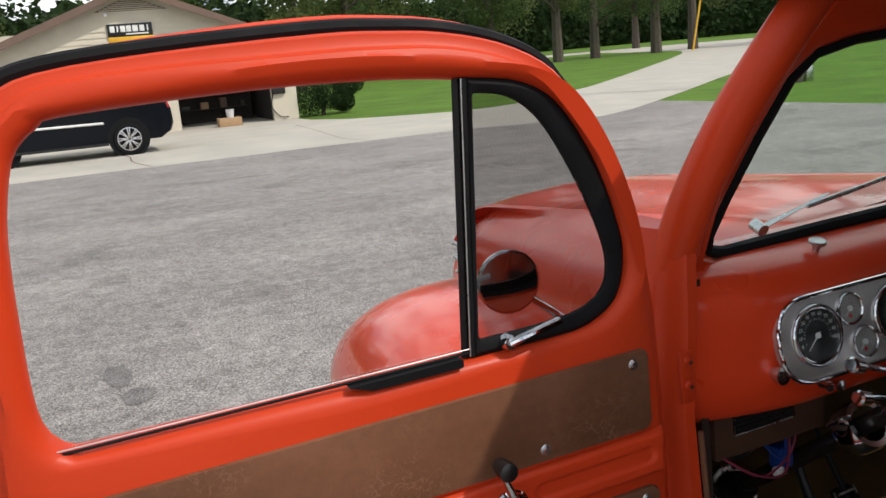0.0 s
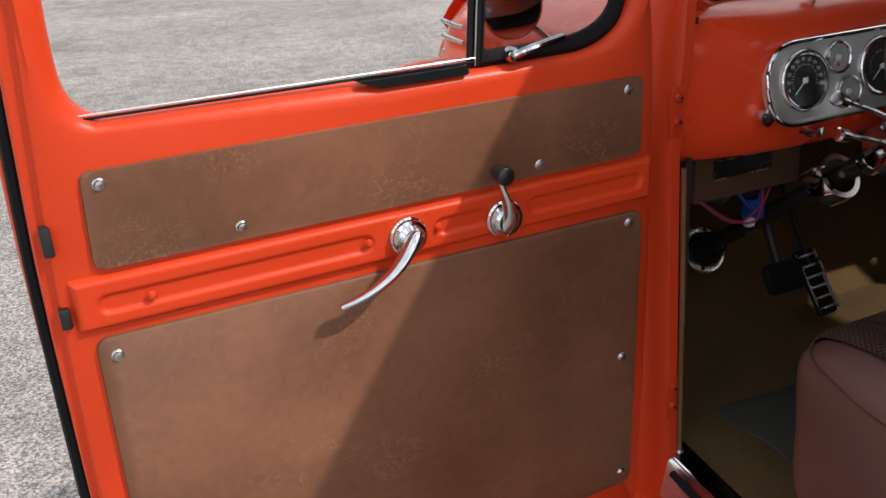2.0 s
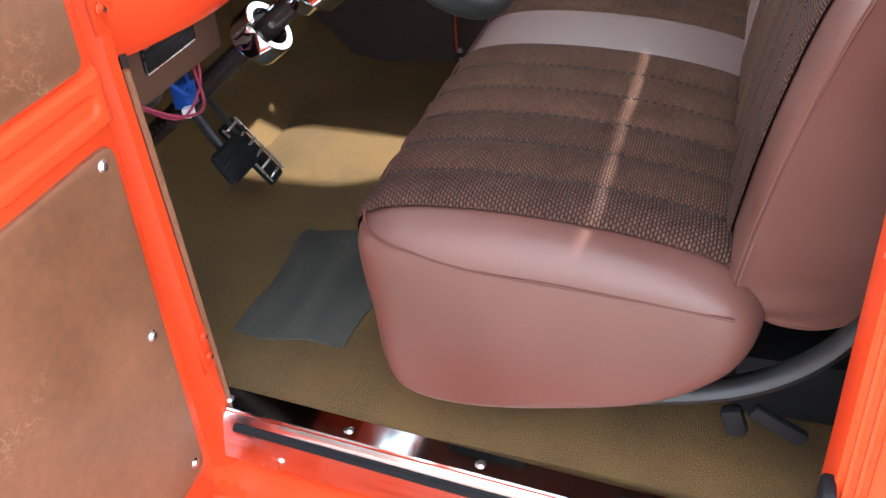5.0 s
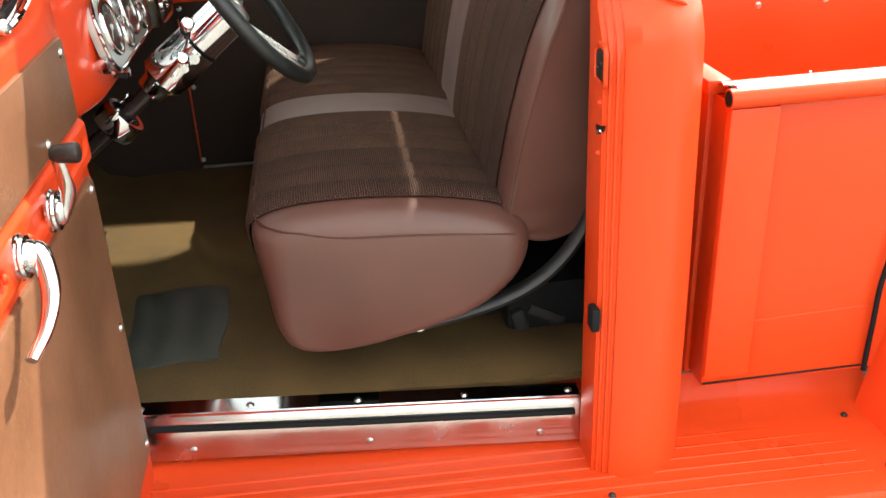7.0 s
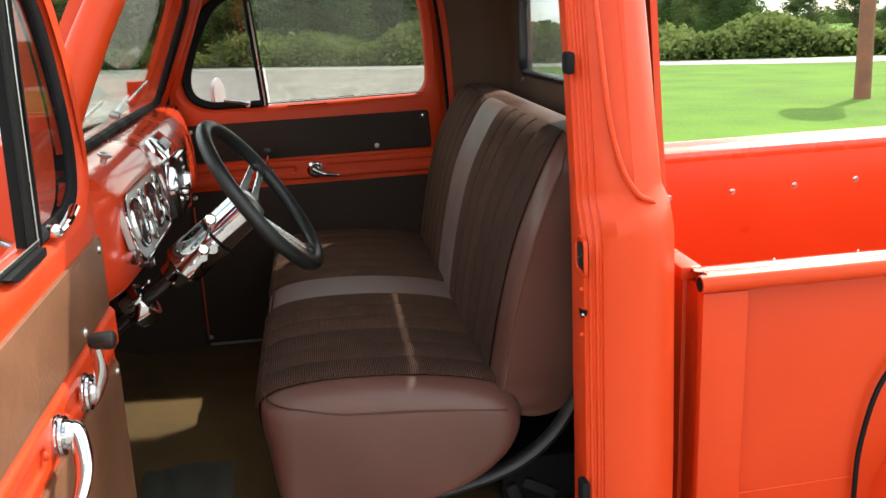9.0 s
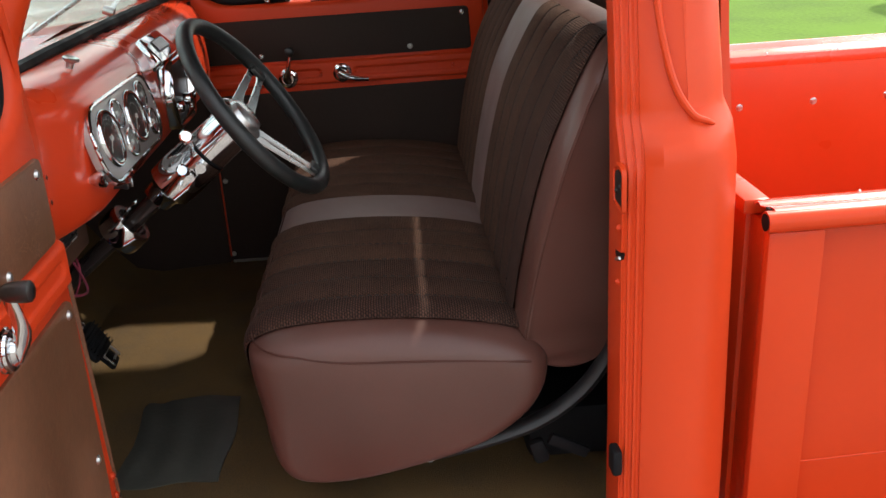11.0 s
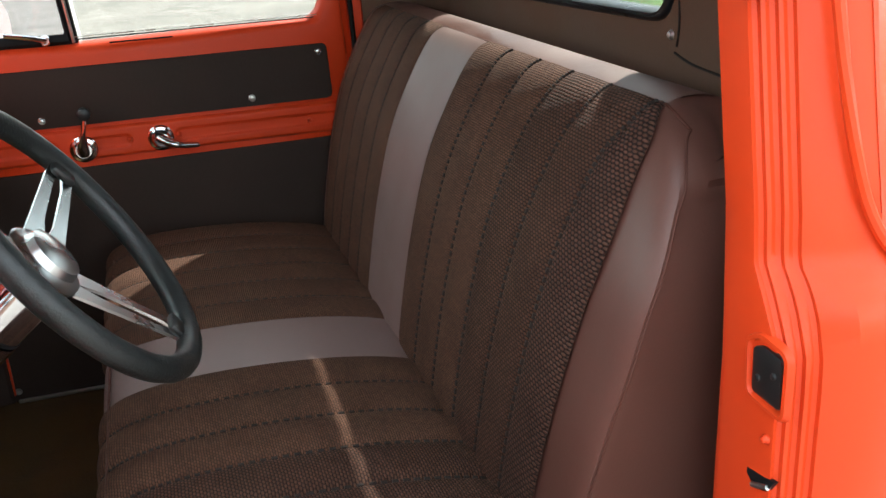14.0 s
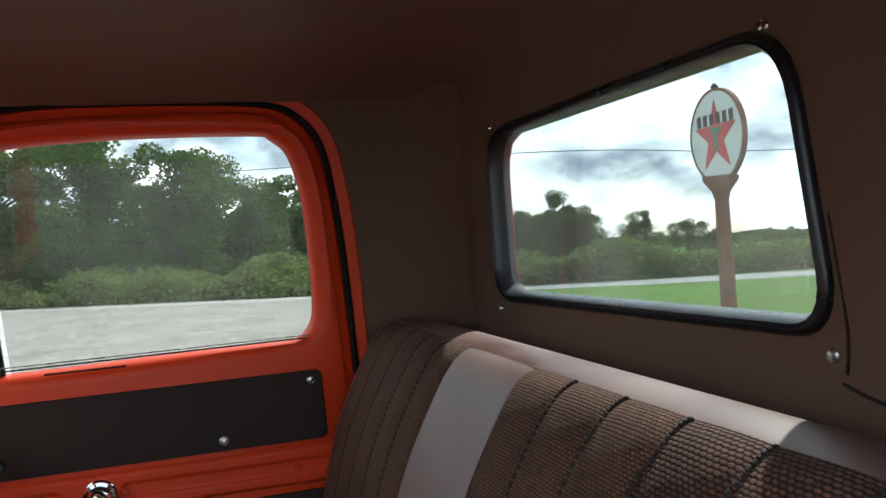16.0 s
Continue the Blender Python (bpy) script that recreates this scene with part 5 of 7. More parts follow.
ring = [HUB + RIM * (math.cos(a) * w_rt + math.sin(a) * w_up) for a in (math.tau * k / 72 for k in range(72))]
rr = []
for k in range(72):
    a = math.tau * k / 72
    d = math.cos(a) * w_rt + math.sin(a) * w_up
    rr.append([bm.verts.new(HUB + d * (RIM + 0.0165 * math.cos(b)) + w_ax * 0.0165 * math.sin(b)) for b in (math.tau * j / 14 for j in range(14))])
skin(bm, rr + rr[:1], True)
part("rim", bm, M_WHEELRIM, wheel_set)
dish = HUB - w_ax * 0.045
for deg in (15, 278, 148):
    a = radians(deg)
    d = math.cos(a) * w_rt + math.sin(a) * w_up
    s = w_ax.cross(d)
    bm = bmesh.new()
    for side in (-1, 1):
        rows = []
        for f in (0.0, 0.25, 0.5, 0.75, 1.0):
            c = dish.lerp(HUB - w_ax * 0.004, f) + d * (0.045 + (RIM - 0.052) * f)
            w1 = 0.031 - 0.011 * f
            slot = 0.008 if 0.2 < f < 0.8 else 0.0
            rows.append([c + s * side * slot, c + s * side * w1])
        sheet(bm, rows, 0.004, w_ax)
    part("spoke", bm, M_ALU, wheel_set, "slotted brushed aluminium spoke")
    bm = bmesh.new()
    box(bm, HUB + d * (RIM - 0.018), (0.038, 0.012, 0.036), 0.005, Matrix((s, w_ax, d)).transposed().to_4x4())
    part("spoke_clamp", bm, M_BLACK, wheel_set)
bm = bmesh.new()
lathe(bm, dish - w_ax * 0.006, w_ax, [(0, 0.050), (0.008, 0.054), (0.012, 0.050), (0.016, 0.040), (0.026, 0.036), (0.030, 0.025), (0.031, 0.0)], 36)
part("hub", bm, M_ALU, wheel_set, "domed aluminium hub")

column = empty("steering_column", "polished chrome tilt steering column with levers", "steering column")
column.matrix_world = TG
c0 = dish - w_ax * 0.01
FLANGE = Vector((-0.304, 0.362, 0.891))
cd = (FLANGE - c0).normalized()
bm = bmesh.new()
lathe(bm, c0, cd, [(0, 0.040), (0.004, 0.047), (0.085, 0.048), (0.087, 0.044), (0.091, 0.044), (0.093, 0.050), (0.16, 0.052), (0.20, 0.050), (0.215, 0.036), (0.24, 0.032)], 36)
part("column_head", bm, M_CHROME, column)
bm = bmesh.new()
lathe(bm, c0 + cd * 0.0865, cd, [(0, 0.0495), (0.004, 0.0495)], 36)
part("head_seam", bm, M_RUBBER, column)
bm = bmesh.new()
cyl(bm, c0 + cd * 0.22, FLANGE + cd * 0.02, 0.019, 0.019, 24)
part("column_tube", bm, M_COLUMN, column, "dark painted lower column")
bm = bmesh.new()
lathe(bm, FLANGE, -cd, [(-0.012, 0.056), (0.002, 0.060), (0.006, 0.057), (0.007, 0.046), (0.004, 0.040), (-0.004, 0.038)], 36)
flange_ring = part("floor_flange", bm, M_STEEL, column, "bright round flange on the toe board")
bm = bmesh.new()
lathe(bm, FLANGE, -cd, [(0.0, 0.041), (0.014, 0.040), (0.020, 0.034), (0.032, 0.036), (0.040, 0.031), (0.058, 0.029)], 28)
part("boot", bm, M_RUBBER, column, "black rubber column boot")
for k in range(4):
    a = math.tau * k / 4 + 0.5
    screw("screw", flange_ring, FLANGE - cd * 0.006 + cd.to_track_quat("Z", "Y").to_matrix() @ Vector((0.051 * math.cos(a), 0.051 * math.sin(a), 0)), -cd, 0.004, M_DARKMETAL)
bm = bmesh.new()
k0 = c0 + cd * 0.315
hoop(bm, k0, cd, [(0, 0.036), (0.0, 0.047), (0.008, 0.050), (0.042, 0.050), (0.050, 0.047), (0.050, 0.036)], 32)
for dx in (-0.058, 0.058):
    box(bm, k0 + cd * 0.025 + Vector((dx, -0.004, 0.030)), (0.034, 0.040, 0.010), 0.004, Euler((radians(-38), 0, 0)).to_matrix().to_4x4())
part("column_clamp", bm, M_CHROME, column, "chrome column clamp")
for side, tip, m in ((-1, (-0.535, -0.205, 1.420), M_CHROME), (-1, (-0.495, -0.180, 1.348), M_CHROME)):
    bm = bmesh.new()
    base = c0 + cd * 0.12 + Vector((-0.04, 0, 0.02 if tip[2] > 1.38 else -0.02))
    tube(bm, spline([base, base.lerp(Vector(tip), 0.5) + Vector((0, -0.005, 0.004)), Vector(tip)], 5), 0.0045, 8)
    lathe(bm, Vector(tip), Vector(tip) - base, [(-0.022, 0.006), (-0.018, 0.011), (0.008, 0.0125), (0.012, 0.009)], 16)
    part("column_lever", bm, m, column)
bm = bmesh.new()
for k in range(3):
    cyl(bm, c0 + cd * (0.10 + 0.03 * k) + Vector((-0.046, 0.0, -0.01)), c0 + cd * (0.10 + 0.03 * k) + Vector((-0.066, -0.004, -0.012)), 0.011 - 0.002 * k, None, 16)
part("turn_button", bm, M_CHROME, column)

pedals = empty("pedal_set", "black brake pedal and chrome accelerator under the dash", "pedals")
pedals.matrix_world = TG
bm = bmesh.new()
box(bm, (-0.262, 0.135, 0.900), (0.108, 0.018, 0.070), 0.012, Euler((radians(-32), 0, 0)).to_matrix().to_4x4())
bp = part("brake_pad", bm, M_RUBBER, pedals, "ribbed black brake pad")
for k in range(7):
    bm = bmesh.new()
    box(bm, (-0.262, 0.124 + (k - 3) * 0.0053, 0.905 + (k - 3) * 0.0085), (0.094, 0.005, 0.003), 0.001, Euler((radians(-32), 0, 0)).to_matrix().to_4x4())
    part("pad_rib", bm, M_RUBBER, bp)
bm = bmesh.new()
tube(bm, spline([(-0.262, 0.145, 0.90), (-0.255, 0.20, 0.98), (-0.25, 0.25, 1.10), (-0.25, 0.27, 1.22)], 6), 0.010, 8)
part("brake_arm", bm, M_DARKMETAL, pedals)
bm = bmesh.new()
gr = Euler((radians(-38), 0, radians(4))).to_matrix().to_4x4()
gp0 = Vector((-0.090, 0.205, 0.815))
box(bm, gp0, (0.062, 0.014, 0.165), 0.008, gr)
gas = part("accelerator_pad", bm, M_RUBBER, pedals, "black accelerator with chrome bars")
for k in range(6):
    bm = bmesh.new()
    box(bm, gp0 + gr.to_3x3() @ Vector((0, -0.010, -0.066 + 0.0264 * k)), (0.056, 0.006, 0.006), 0.002, gr)
    part("chrome_bar", bm, M_STEEL, gas)
for sx in (-0.0305, 0.0305):
    bm = bmesh.new()
    box(bm, gp0 + gr.to_3x3() @ Vector((sx, -0.010, 0)), (0.005, 0.006, 0.150), 0.002, gr)
    part("side_bar", bm, M_STEEL, gas)
bm = bmesh.new()
tube(bm, [gp0 + Vector((0, 0.02, 0.03)), gp0 + Vector((0.0, 0.14, 0.22))], 0.007, 8)
part("accelerator_arm", bm, M_DARKMETAL, pedals)
wires = empty("wiring", "loose red and blue wiring hanging under the dash", "wiring")
wires.matrix_world = TG
for pts, r, m, nme in (([(-0.56, 0.08, 1.16), (-0.50, 0.06, 1.115), (-0.43, 0.06, 1.10), (-0.38, 0.10, 1.15)], 0.0026, M_WIRE_R, "red_wire"),
                       ([(-0.55, 0.09, 1.15), (-0.47, 0.08, 1.095), (-0.40, 0.08, 1.12), (-0.36, 0.10, 1.16)], 0.0022, M_WIRE_R, "red_wire"),
                       ([(-0.44, 0.12, 1.15), (-0.39, 0.11, 1.098), (-0.35, 0.14, 1.135)], 0.0035, M_WIRE_B, "blue_wire"),
                       ([(-0.58, 0.12, 1.18), (-0.50, 0.11, 1.14), (-0.42, 0.13, 1.16), (-0.30, 0.14, 1.20)], 0.013, M_BLACK, "loom")):
    bm = bmesh.new()
    tube(bm, spline(pts, 6), r, 8)
    part(nme, bm, m, wires)
bm = bmesh.new()
box(bm, (-0.370, 0.135, 1.088), (0.038, 0.03, 0.046), 0.004)
part("blue_connector", bm, M_WIRE_B, wires)
bm = bmesh.new()
box(bm, (-0.392, 0.120, 1.066), (0.020, 0.016, 0.018), 0.003)
part("white_connector", bm, M_WHITEP, wires)
bm = bmesh.new()
box(bm, (0.823, 0.014, 0.92), (0.006, 0.005, 0.50), 0.001)
part("hinge_post_edge", bm, M_REDIN, truck)
bm = bmesh.new()
box(bm, (0.832, -0.46, 0.650), (0.020, 0.94, 0.010), 0.003)
part("far_sill_plate", bm, M_STEEL, truck, "narrow bright passenger sill plate")

# ---------------------------------------------------------------- bench seat
bench = empty("bench_seat", "brown vinyl and woven-cloth bench seat with a pale centre stripe", "bench seat")
bench.matrix_world = TG
X0, X1 = -0.668, 0.812
INSET = [(0.0, 0.070), (0.003, 0.046), (0.009, 0.030), (0.020, 0.017), (0.036, 0.008), (0.058, 0.002), (0.09, 0.0)]
INSET_BACK = [(0.0, 0.040), (0.003, 0.022), (0.008, 0.012), (0.018, 0.005), (0.036, 0.0015), (0.058, 0.0), (0.09, 0.0)]
BACK_FACE = [(0.95, -0.800), (1.0, -0.785), (1.12, -0.800), (1.25, -0.825), (1.37, -0.858), (1.468, -0.903), (1.53, -0.945), (1.56, -0.985)]


CC, BC = (-0.56, 0.90), (-0.95, 1.24)
CLOTH_EDGE = [(0.90, -0.567), (1.0, -0.567), (1.15, -0.563), (1.30, -0.564), (1.40, -0.572), (1.472, -0.574), (1.50, -0.580), (1.535, -0.606)]


def pad_section(x, prof, core, weights):
    d = min(x - X0, X1 - x)
    ins = lerp_table(INSET_BACK if core == BC else INSET, d)
    out = []
    for (y, z), w in zip(prof, weights):
        v = Vector((-0.975 - y, min(max(z, 1.02), 1.455) - z)) if core == BC else Vector((core[0] - y, core[1] - z))
        v = v.normalized() * ins * w
        foot = 0.0
        if core == BC:
            # the door-side end narrows to its foot, leans in towards its back and rounds off into the crest
            foot = 0.045 * max(0.0, (-0.30 - x) / 0.368) * max(0.0, (1.30 - z) / 0.35)
            end = max(0.0, (-0.50 - x) / 0.168)
            round_off = 0.2 - math.sqrt(0.04 - min(0.197, max(0.0, z + v.y - 1.36)) ** 2)
            lean = 0.80 * max(0.0, lerp_table(BACK_FACE, z) - 0.010 - y - v.x)
            foot += (round_off + min(lean, 0.020)) * end
        out.append(Vector((x + foot, y + v.x, z + v.y)))
    return out


def closed_profile(pts, n=5):
    return [(p.x, p.y) for p in spline([(a, b, 0) for a, b in pts], n, True)]


cushion_prof = closed_profile([(-0.300, 0.80), (-0.285, 0.90), (-0.272, 1.00), (-0.285, 1.040), (-0.36, 1.062), (-0.50, 1.066), (-0.66, 1.052), (-0.79, 1.020), (-0.840, 0.97),
                               (-0.820, 0.885), (-0.73, 0.810), (-0.60, 0.765), (-0.45, 0.742), (-0.34, 0.752)])
back_prof = closed_profile([(-0.800, 0.955), (-0.785, 1.00), (-0.800, 1.12), (-0.825, 1.25), (-0.858, 1.37), (-0.903, 1.468), (-0.948, 1.538), (-0.990, 1.557), (-1.054, 1.551), (-1.092, 1.50),
                            (-1.085, 1.40), (-1.04, 1.18), (-0.985, 1.00), (-0.93, 0.935), (-0.86, 0.925)])
xs = sorted({X0 + d for d, _ in INSET} | {X1 - d for d, _ in INSET} | {X0 + 0.09 + (X1 - X0 - 0.18) * k / 40 for k in range(41)})


def weight(prof, low):
    zs = [p[1] for p in prof]
    a, b = min(zs), max(zs)
    return [0.45 + 0.75 * max(0.0, (z - a) / (b - a)) ** low for _, z in prof]


def end_cap(bm, ring):
    """Closes a pad's end with level strips from its front to its back."""
    n = len(ring)
    top = max(range(n), key=lambda k: ring[k].co.z)
    i = j = top
    for _ in range(n - 2):
        a, b = (i - 1) % n, (j + 1) % n
        if ring[a].co.z > ring[b].co.z:
            corner, i = (ring[i], ring[a], ring[j]), a
        else:
            corner, j = (ring[i], ring[b], ring[j]), b
        if len(set(corner)) == 3:
            bm.faces.new(corner)


def pad(name, prof, core, w):
    bm = bmesh.new()
    rings = [[bm.verts.new(p) for p in pad_section(x, prof, core, w)] for x in xs]
    skin(bm, rings, True)
    for ring in (rings[0], rings[-1]):
        if core == BC:
            end_cap(bm, ring)
        else:
            bm.faces.new(ring)
    bmesh.ops.recalc_face_normals(bm, faces=bm.faces)
    return part(name, bm, M_VINYL, bench, "rose-brown vinyl " + name)


cw, bw = weight(cushion_prof, 1.0), weight(back_prof, 0.6)
cushion = pad("cushion", cushion_prof, CC, cw)
backrest = pad("backrest", back_prof, BC, bw)


def cover(parent, prof, core, w, i0, i1, xa, xb, mat, name, pleats, puff, label, taper=None):
    """A cloth panel over part of a pad, with pleats between stitched seams."""
    n = len(prof)
    idx = [k % n for k in range(i0, i1 + 1)]
    cols = 12 * pleats + 1
    bm = bmesh.new()
    lens = [0.0]
    for a, b in zip(idx, idx[1:]):
        lens.append(lens[-1] + math.dist(prof[a], prof[b]))
    rows, uv = [], {}
    for c in range(cols):
        t = c / (cols - 1)
        row = []
        for k, i in enumerate(idx):
            lo = taper(prof[i][1]) if taper else xa
            x = lo + (xb - lo) * t
            p = pad_section(x, prof, core, w)[i]
            nrm = Vector((0, prof[i][0] - core[0], prof[i][1] - core[1])).normalized()
            a, b = prof[(i - 1) % n], prof[(i + 1) % n]
            tang = Vector((0, b[0] - a[0], b[1] - a[1])).normalized()
            nrm = (nrm - tang * nrm.dot(tang)).normalized()
            s = abs(math.sin(math.pi * t * pleats)) ** 0.45
            fade = min(1.0, 0.35 + 0.22 * min(k, len(idx) - 1 - k))
            v = bm.verts.new(p + nrm * (0.0045 + puff * s) * fade)
            uv[len(uv)] = (p.x, lens[k])
            row.append(v)
        rows.append(row)
    skin(bm, rows)
    kinds = mat if isinstance(mat, list) else [mat]
    ob = part(name, bm, kinds[0], parent, label)
    for extra in kinds[1:]:
        ob.data.materials.append(extra)
    per = len(idx) - 1
    for f in ob.data.polygons:
        f.material_index = min(len(kinds) - 1, f.index // per // 12)
    lay = ob.data.uv_layers.new(name="uv")
    for lp in ob.data.loops:
        lay.data[lp.index].uv = uv[lp.vertex_index]
    # stitched seams
    for q in range(1, pleats):
        bm = bmesh.new()
        c = q * 12
        line = [rows_p for rows_p in range(len(idx))]
        pts = [ob.data.vertices[c * len(idx) + k].co.copy() for k in line]
        fine = spline(pts, 6)
        for k in range(0, len(fine) - 2, 3):
            m = fine[k + 1]
            tube(bm, [fine[k] + (fine[k] - m) * 0.1, m, fine[k + 1].lerp(fine[k + 2], 0.5)], 0.0040, 6)
        tagged(part("stitching", bm, M_THREAD, parent, "dark stitched seam"), "dark stitched seam", "", "", "stuff")
    return ob


# cushion: indices run from the front edge over the top to the back
cover(cushion, cushion_prof, CC, cw, 8, 38, -0.602, -0.028, [M_WEAVE, M_WEAVEM, M_WEAVEM, M_WEAVE2], "driver_cloth", 6, 0.0085, "brown basket-weave cloth panel", lambda z: -0.602 - 0.04 * max(0.0, 1.02 - z))
cover(cushion, cushion_prof, CC, cw, 8, 38, -0.026, 0.148, M_STRIPE, "centre_stripe", 1, 0.002, "pale mauve-grey vinyl stripe")
cover(cushion, cushion_prof, CC, cw, 8, 38, 0.150, 0.735, M_WEAVE2, "passenger_cloth", 6, 0.0085, "brown woven cloth panel")
cover(backrest, back_prof, BC, bw, 4, 33, -0.585, 0.050, [M_WEAVE, M_WEAVEM, M_WEAVEM, M_WEAVE2], "driver_cloth", 6, 0.0055, "brown basket-weave cloth panel", lambda z: lerp_table(CLOTH_EDGE, z))
cover(backrest, back_prof, BC, bw, 4, 33, 0.052, 0.285, M_STRIPE, "centre_stripe", 1, 0.002, "pale mauve-grey vinyl stripe")
cover(backrest, back_prof, BC, bw, 4, 33, 0.287, 0.735, M_WEAVE2, "passenger_cloth", 5, 0.0055, "brown woven cloth panel")
# piping along the top edges and down the sides
for own, path in ((cushion, [(0.70, -0.281, 1.047), (0.10, -0.279, 1.049), (-0.45, -0.279, 1.049), (-0.58, -0.281, 1.048), (-0.632, -0.296, 1.044), (-0.658, -0.330, 1.037), (-0.664, -0.37, 1.029), (-0.667, -0.45, 1.013),
                             (-0.667, -0.59, 1.004), (-0.666, -0.69, 0.996), (-0.664, -0.80, 0.984)]),
                  (backrest, [pad_section(x, back_prof, BC, bw)[33] + Vector((0, 0.0005, 0.0005)) for x in (0.70, 0.10, -0.30, -0.48, -0.55, -0.60, -0.63, X0 + 0.006)]),
                  (backrest, [pad_section(X0 + 0.006, back_prof, BC, bw)[k] + Vector((-0.0005, 0.0005, 0)) for k in range(2, 34)])):
    bm = bmesh.new()
    tube(bm, spline(path, 10 if len(path) < 20 else 3), 0.0021 if len(path) < 20 else 0.0016, 6)
    part("piping", bm, M_PIPING, own, "brown piping")
# seat frame
# black box added where the space under the seat lies in shade
bm = bmesh.new()
box(bm, (0.12, -0.955, 0.690), (1.16, 0.27, 0.13), 0.020)
part("underseat_dark", bm, M_RUBBER, bench, "dark box added for the shade under the seat")
for sx in (-0.60, 0.75):
    bm = bmesh.new()
    tube(bm, spline([(sx, -0.985, 1.04), (sx, -0.960, 0.955), (sx, -0.905, 0.875), (sx, -0.82, 0.815), (sx, -0.70, 0.778), (sx, -0.56, 0.755)], 7), 0.020, 10, flat=0.8)
    fr = part("side_rail", bm, M_DARKMETAL, bench, "curved black seat frame rail")
    bm = bmesh.new()
    box(bm, (sx + 0.015, -0.825, 0.735), (0.024, 0.034, 0.055), 0.010, Euler((radians(-18), 0, 0)).to_matrix().to_4x4())
    box(bm, (sx + 0.010, -0.885, 0.745), (0.016, 0.090, 0.026), 0.006, Euler((radians(28), 0, 0)).to_matrix().to_4x4())
    box(bm, (sx + 0.07, -0.44, 0.715), (0.06, 0.14, 0.04), 0.008)
    box(bm, (sx + (0.22 if sx < 0 else -0.22), -0.66, 0.660), (0.04, 0.40, 0.03), 0.006)
    part("seat_track", bm, M_RUBBER, bench, "dark seat track bracket")
    screw("bolt", fr, (sx - 0.016, -0.60, 0.762), (-1, 0, 0), 0.010, M_STEEL)

# ---------------------------------------------------------------- the lot and what stands round it
def asphalt(name, base):
    """Worn asphalt: broad stains, drawn-out streaks and a salt-and-pepper of stones."""
    m = material(name, base, 0.85, vary=0.16, scale=0.35, bump=0.8, bump_scale=110, spec=0.10)
    n, l = m.node_tree.nodes, m.node_tree.links
    b = n["Principled BSDF"]
    col = b.inputs["Base Color"].links[0].from_socket
    co = n.new("ShaderNodeTexCoord")
    for scale, stretch, lo, hi, dark, lite in ((90, (1, 1, 1), 0.38, 0.64, 0.50, 1.50), (0.6, (0.35, 1.4, 1), 0.36, 0.64, 0.93, 1.06), (7, (1, 1, 1), 0.35, 0.65, 0.86, 1.12), (0.8, (1, 1.3, 1), 0.58, 0.74, 1.0, 0.74), (1.7, (0.7, 1.2, 1), 0.36, 0.62, 0.91, 1.05), (230, (1, 1, 1), 0.35, 0.65, 0.6, 1.4)):
        mp = n.new("ShaderNodeMapping")
        mp.inputs["Scale"].default_value = stretch
        mp.inputs["Rotation"].default_value = (0, 0, 0.05)
        l.new(co.outputs["Object"], mp.inputs["Vector"])
        nz = n.new("ShaderNodeTexNoise")
        nz.inputs["Scale"].default_value = scale
        nz.inputs["Detail"].default_value = 3
        l.new(mp.outputs["Vector"], nz.inputs["Vector"])
        r = n.new("ShaderNodeMapRange")
        r.inputs["From Min"].default_value, r.inputs["From Max"].default_value = lo, hi
        r.inputs["To Min"].default_value, r.inputs["To Max"].default_value = dark, lite
        l.new(nz.outputs["Fac"], r.inputs["Value"])
        mul = n.new("ShaderNodeVectorMath")
        mul.operation = "SCALE"
        l.new(col, mul.inputs[0])
        l.new(r.outputs["Result"], mul.inputs["Scale"])
        col = mul.outputs["Vector"]
    l.new(col, b.inputs["Base Color"])
    return m


M_ASPHALT = asphalt("worn_asphalt", (0.285, 0.264, 0.246))
M_CONCRETE = material("pale_concrete", (0.46, 0.43, 0.37), 0.85, spec=0.15, vary=0.14, scale=0.7, bump=0.3, bump_scale=60, fine=0.3, fine_scale=40)
M_ROAD = material("pale_road", (0.36, 0.345, 0.32), 0.9, spec=0.12, vary=0.16, scale=0.4, bump=0.3, bump_scale=50, fine=0.3, fine_scale=20)
M_LAWN = material("mown_lawn", (0.090, 0.158, 0.028), 0.95, spec=0.06, vary=0.36, scale=0.5, bump=1.0, bump_scale=22, fine=0.7, fine_scale=14)
M_LEAF = leafy(material("leaf_green", (0.082, 0.122, 0.042), 0.8, vary=0.45, scale=0.5, fine=0.5, fine_scale=5, spec=0.12), 0.40)
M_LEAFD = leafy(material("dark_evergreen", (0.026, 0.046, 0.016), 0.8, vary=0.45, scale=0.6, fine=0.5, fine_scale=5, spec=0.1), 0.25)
M_LEAF2 = leafy(material("leaf_olive", (0.108, 0.135, 0.048), 0.8, vary=0.45, scale=0.6, fine=0.5, fine_scale=5, spec=0.12), 0.40)
M_HEDGE = leafy(material("weedy_green", (0.150, 0.190, 0.060), 0.85, vary=0.4, scale=0.7, fine=0.5, fine_scale=5, spec=0.12), 0.40)
M_BARK = material("grey_bark", (0.085, 0.068, 0.052), 0.9, vary=0.3, scale=3, bump=0.8, bump_scale=30)
M_SIDING = material("cream_siding", (0.62, 0.56, 0.45), 0.7, vary=0.06, scale=2)
M_ROOFB = material("brown_fascia", (0.17, 0.11, 0.085), 0.8, vary=0.15, scale=2)
M_SHINGLE = material("brown_shingle", (0.13, 0.10, 0.085), 0.9, vary=0.25, scale=4, bump=0.5, bump_scale=20)
# near-black colour stands for the dimness inside the garage bay
M_BAYSHADE = material("shade_dark_interior", (0.045, 0.035, 0.030), 0.9, vary=0.4, scale=1.5)
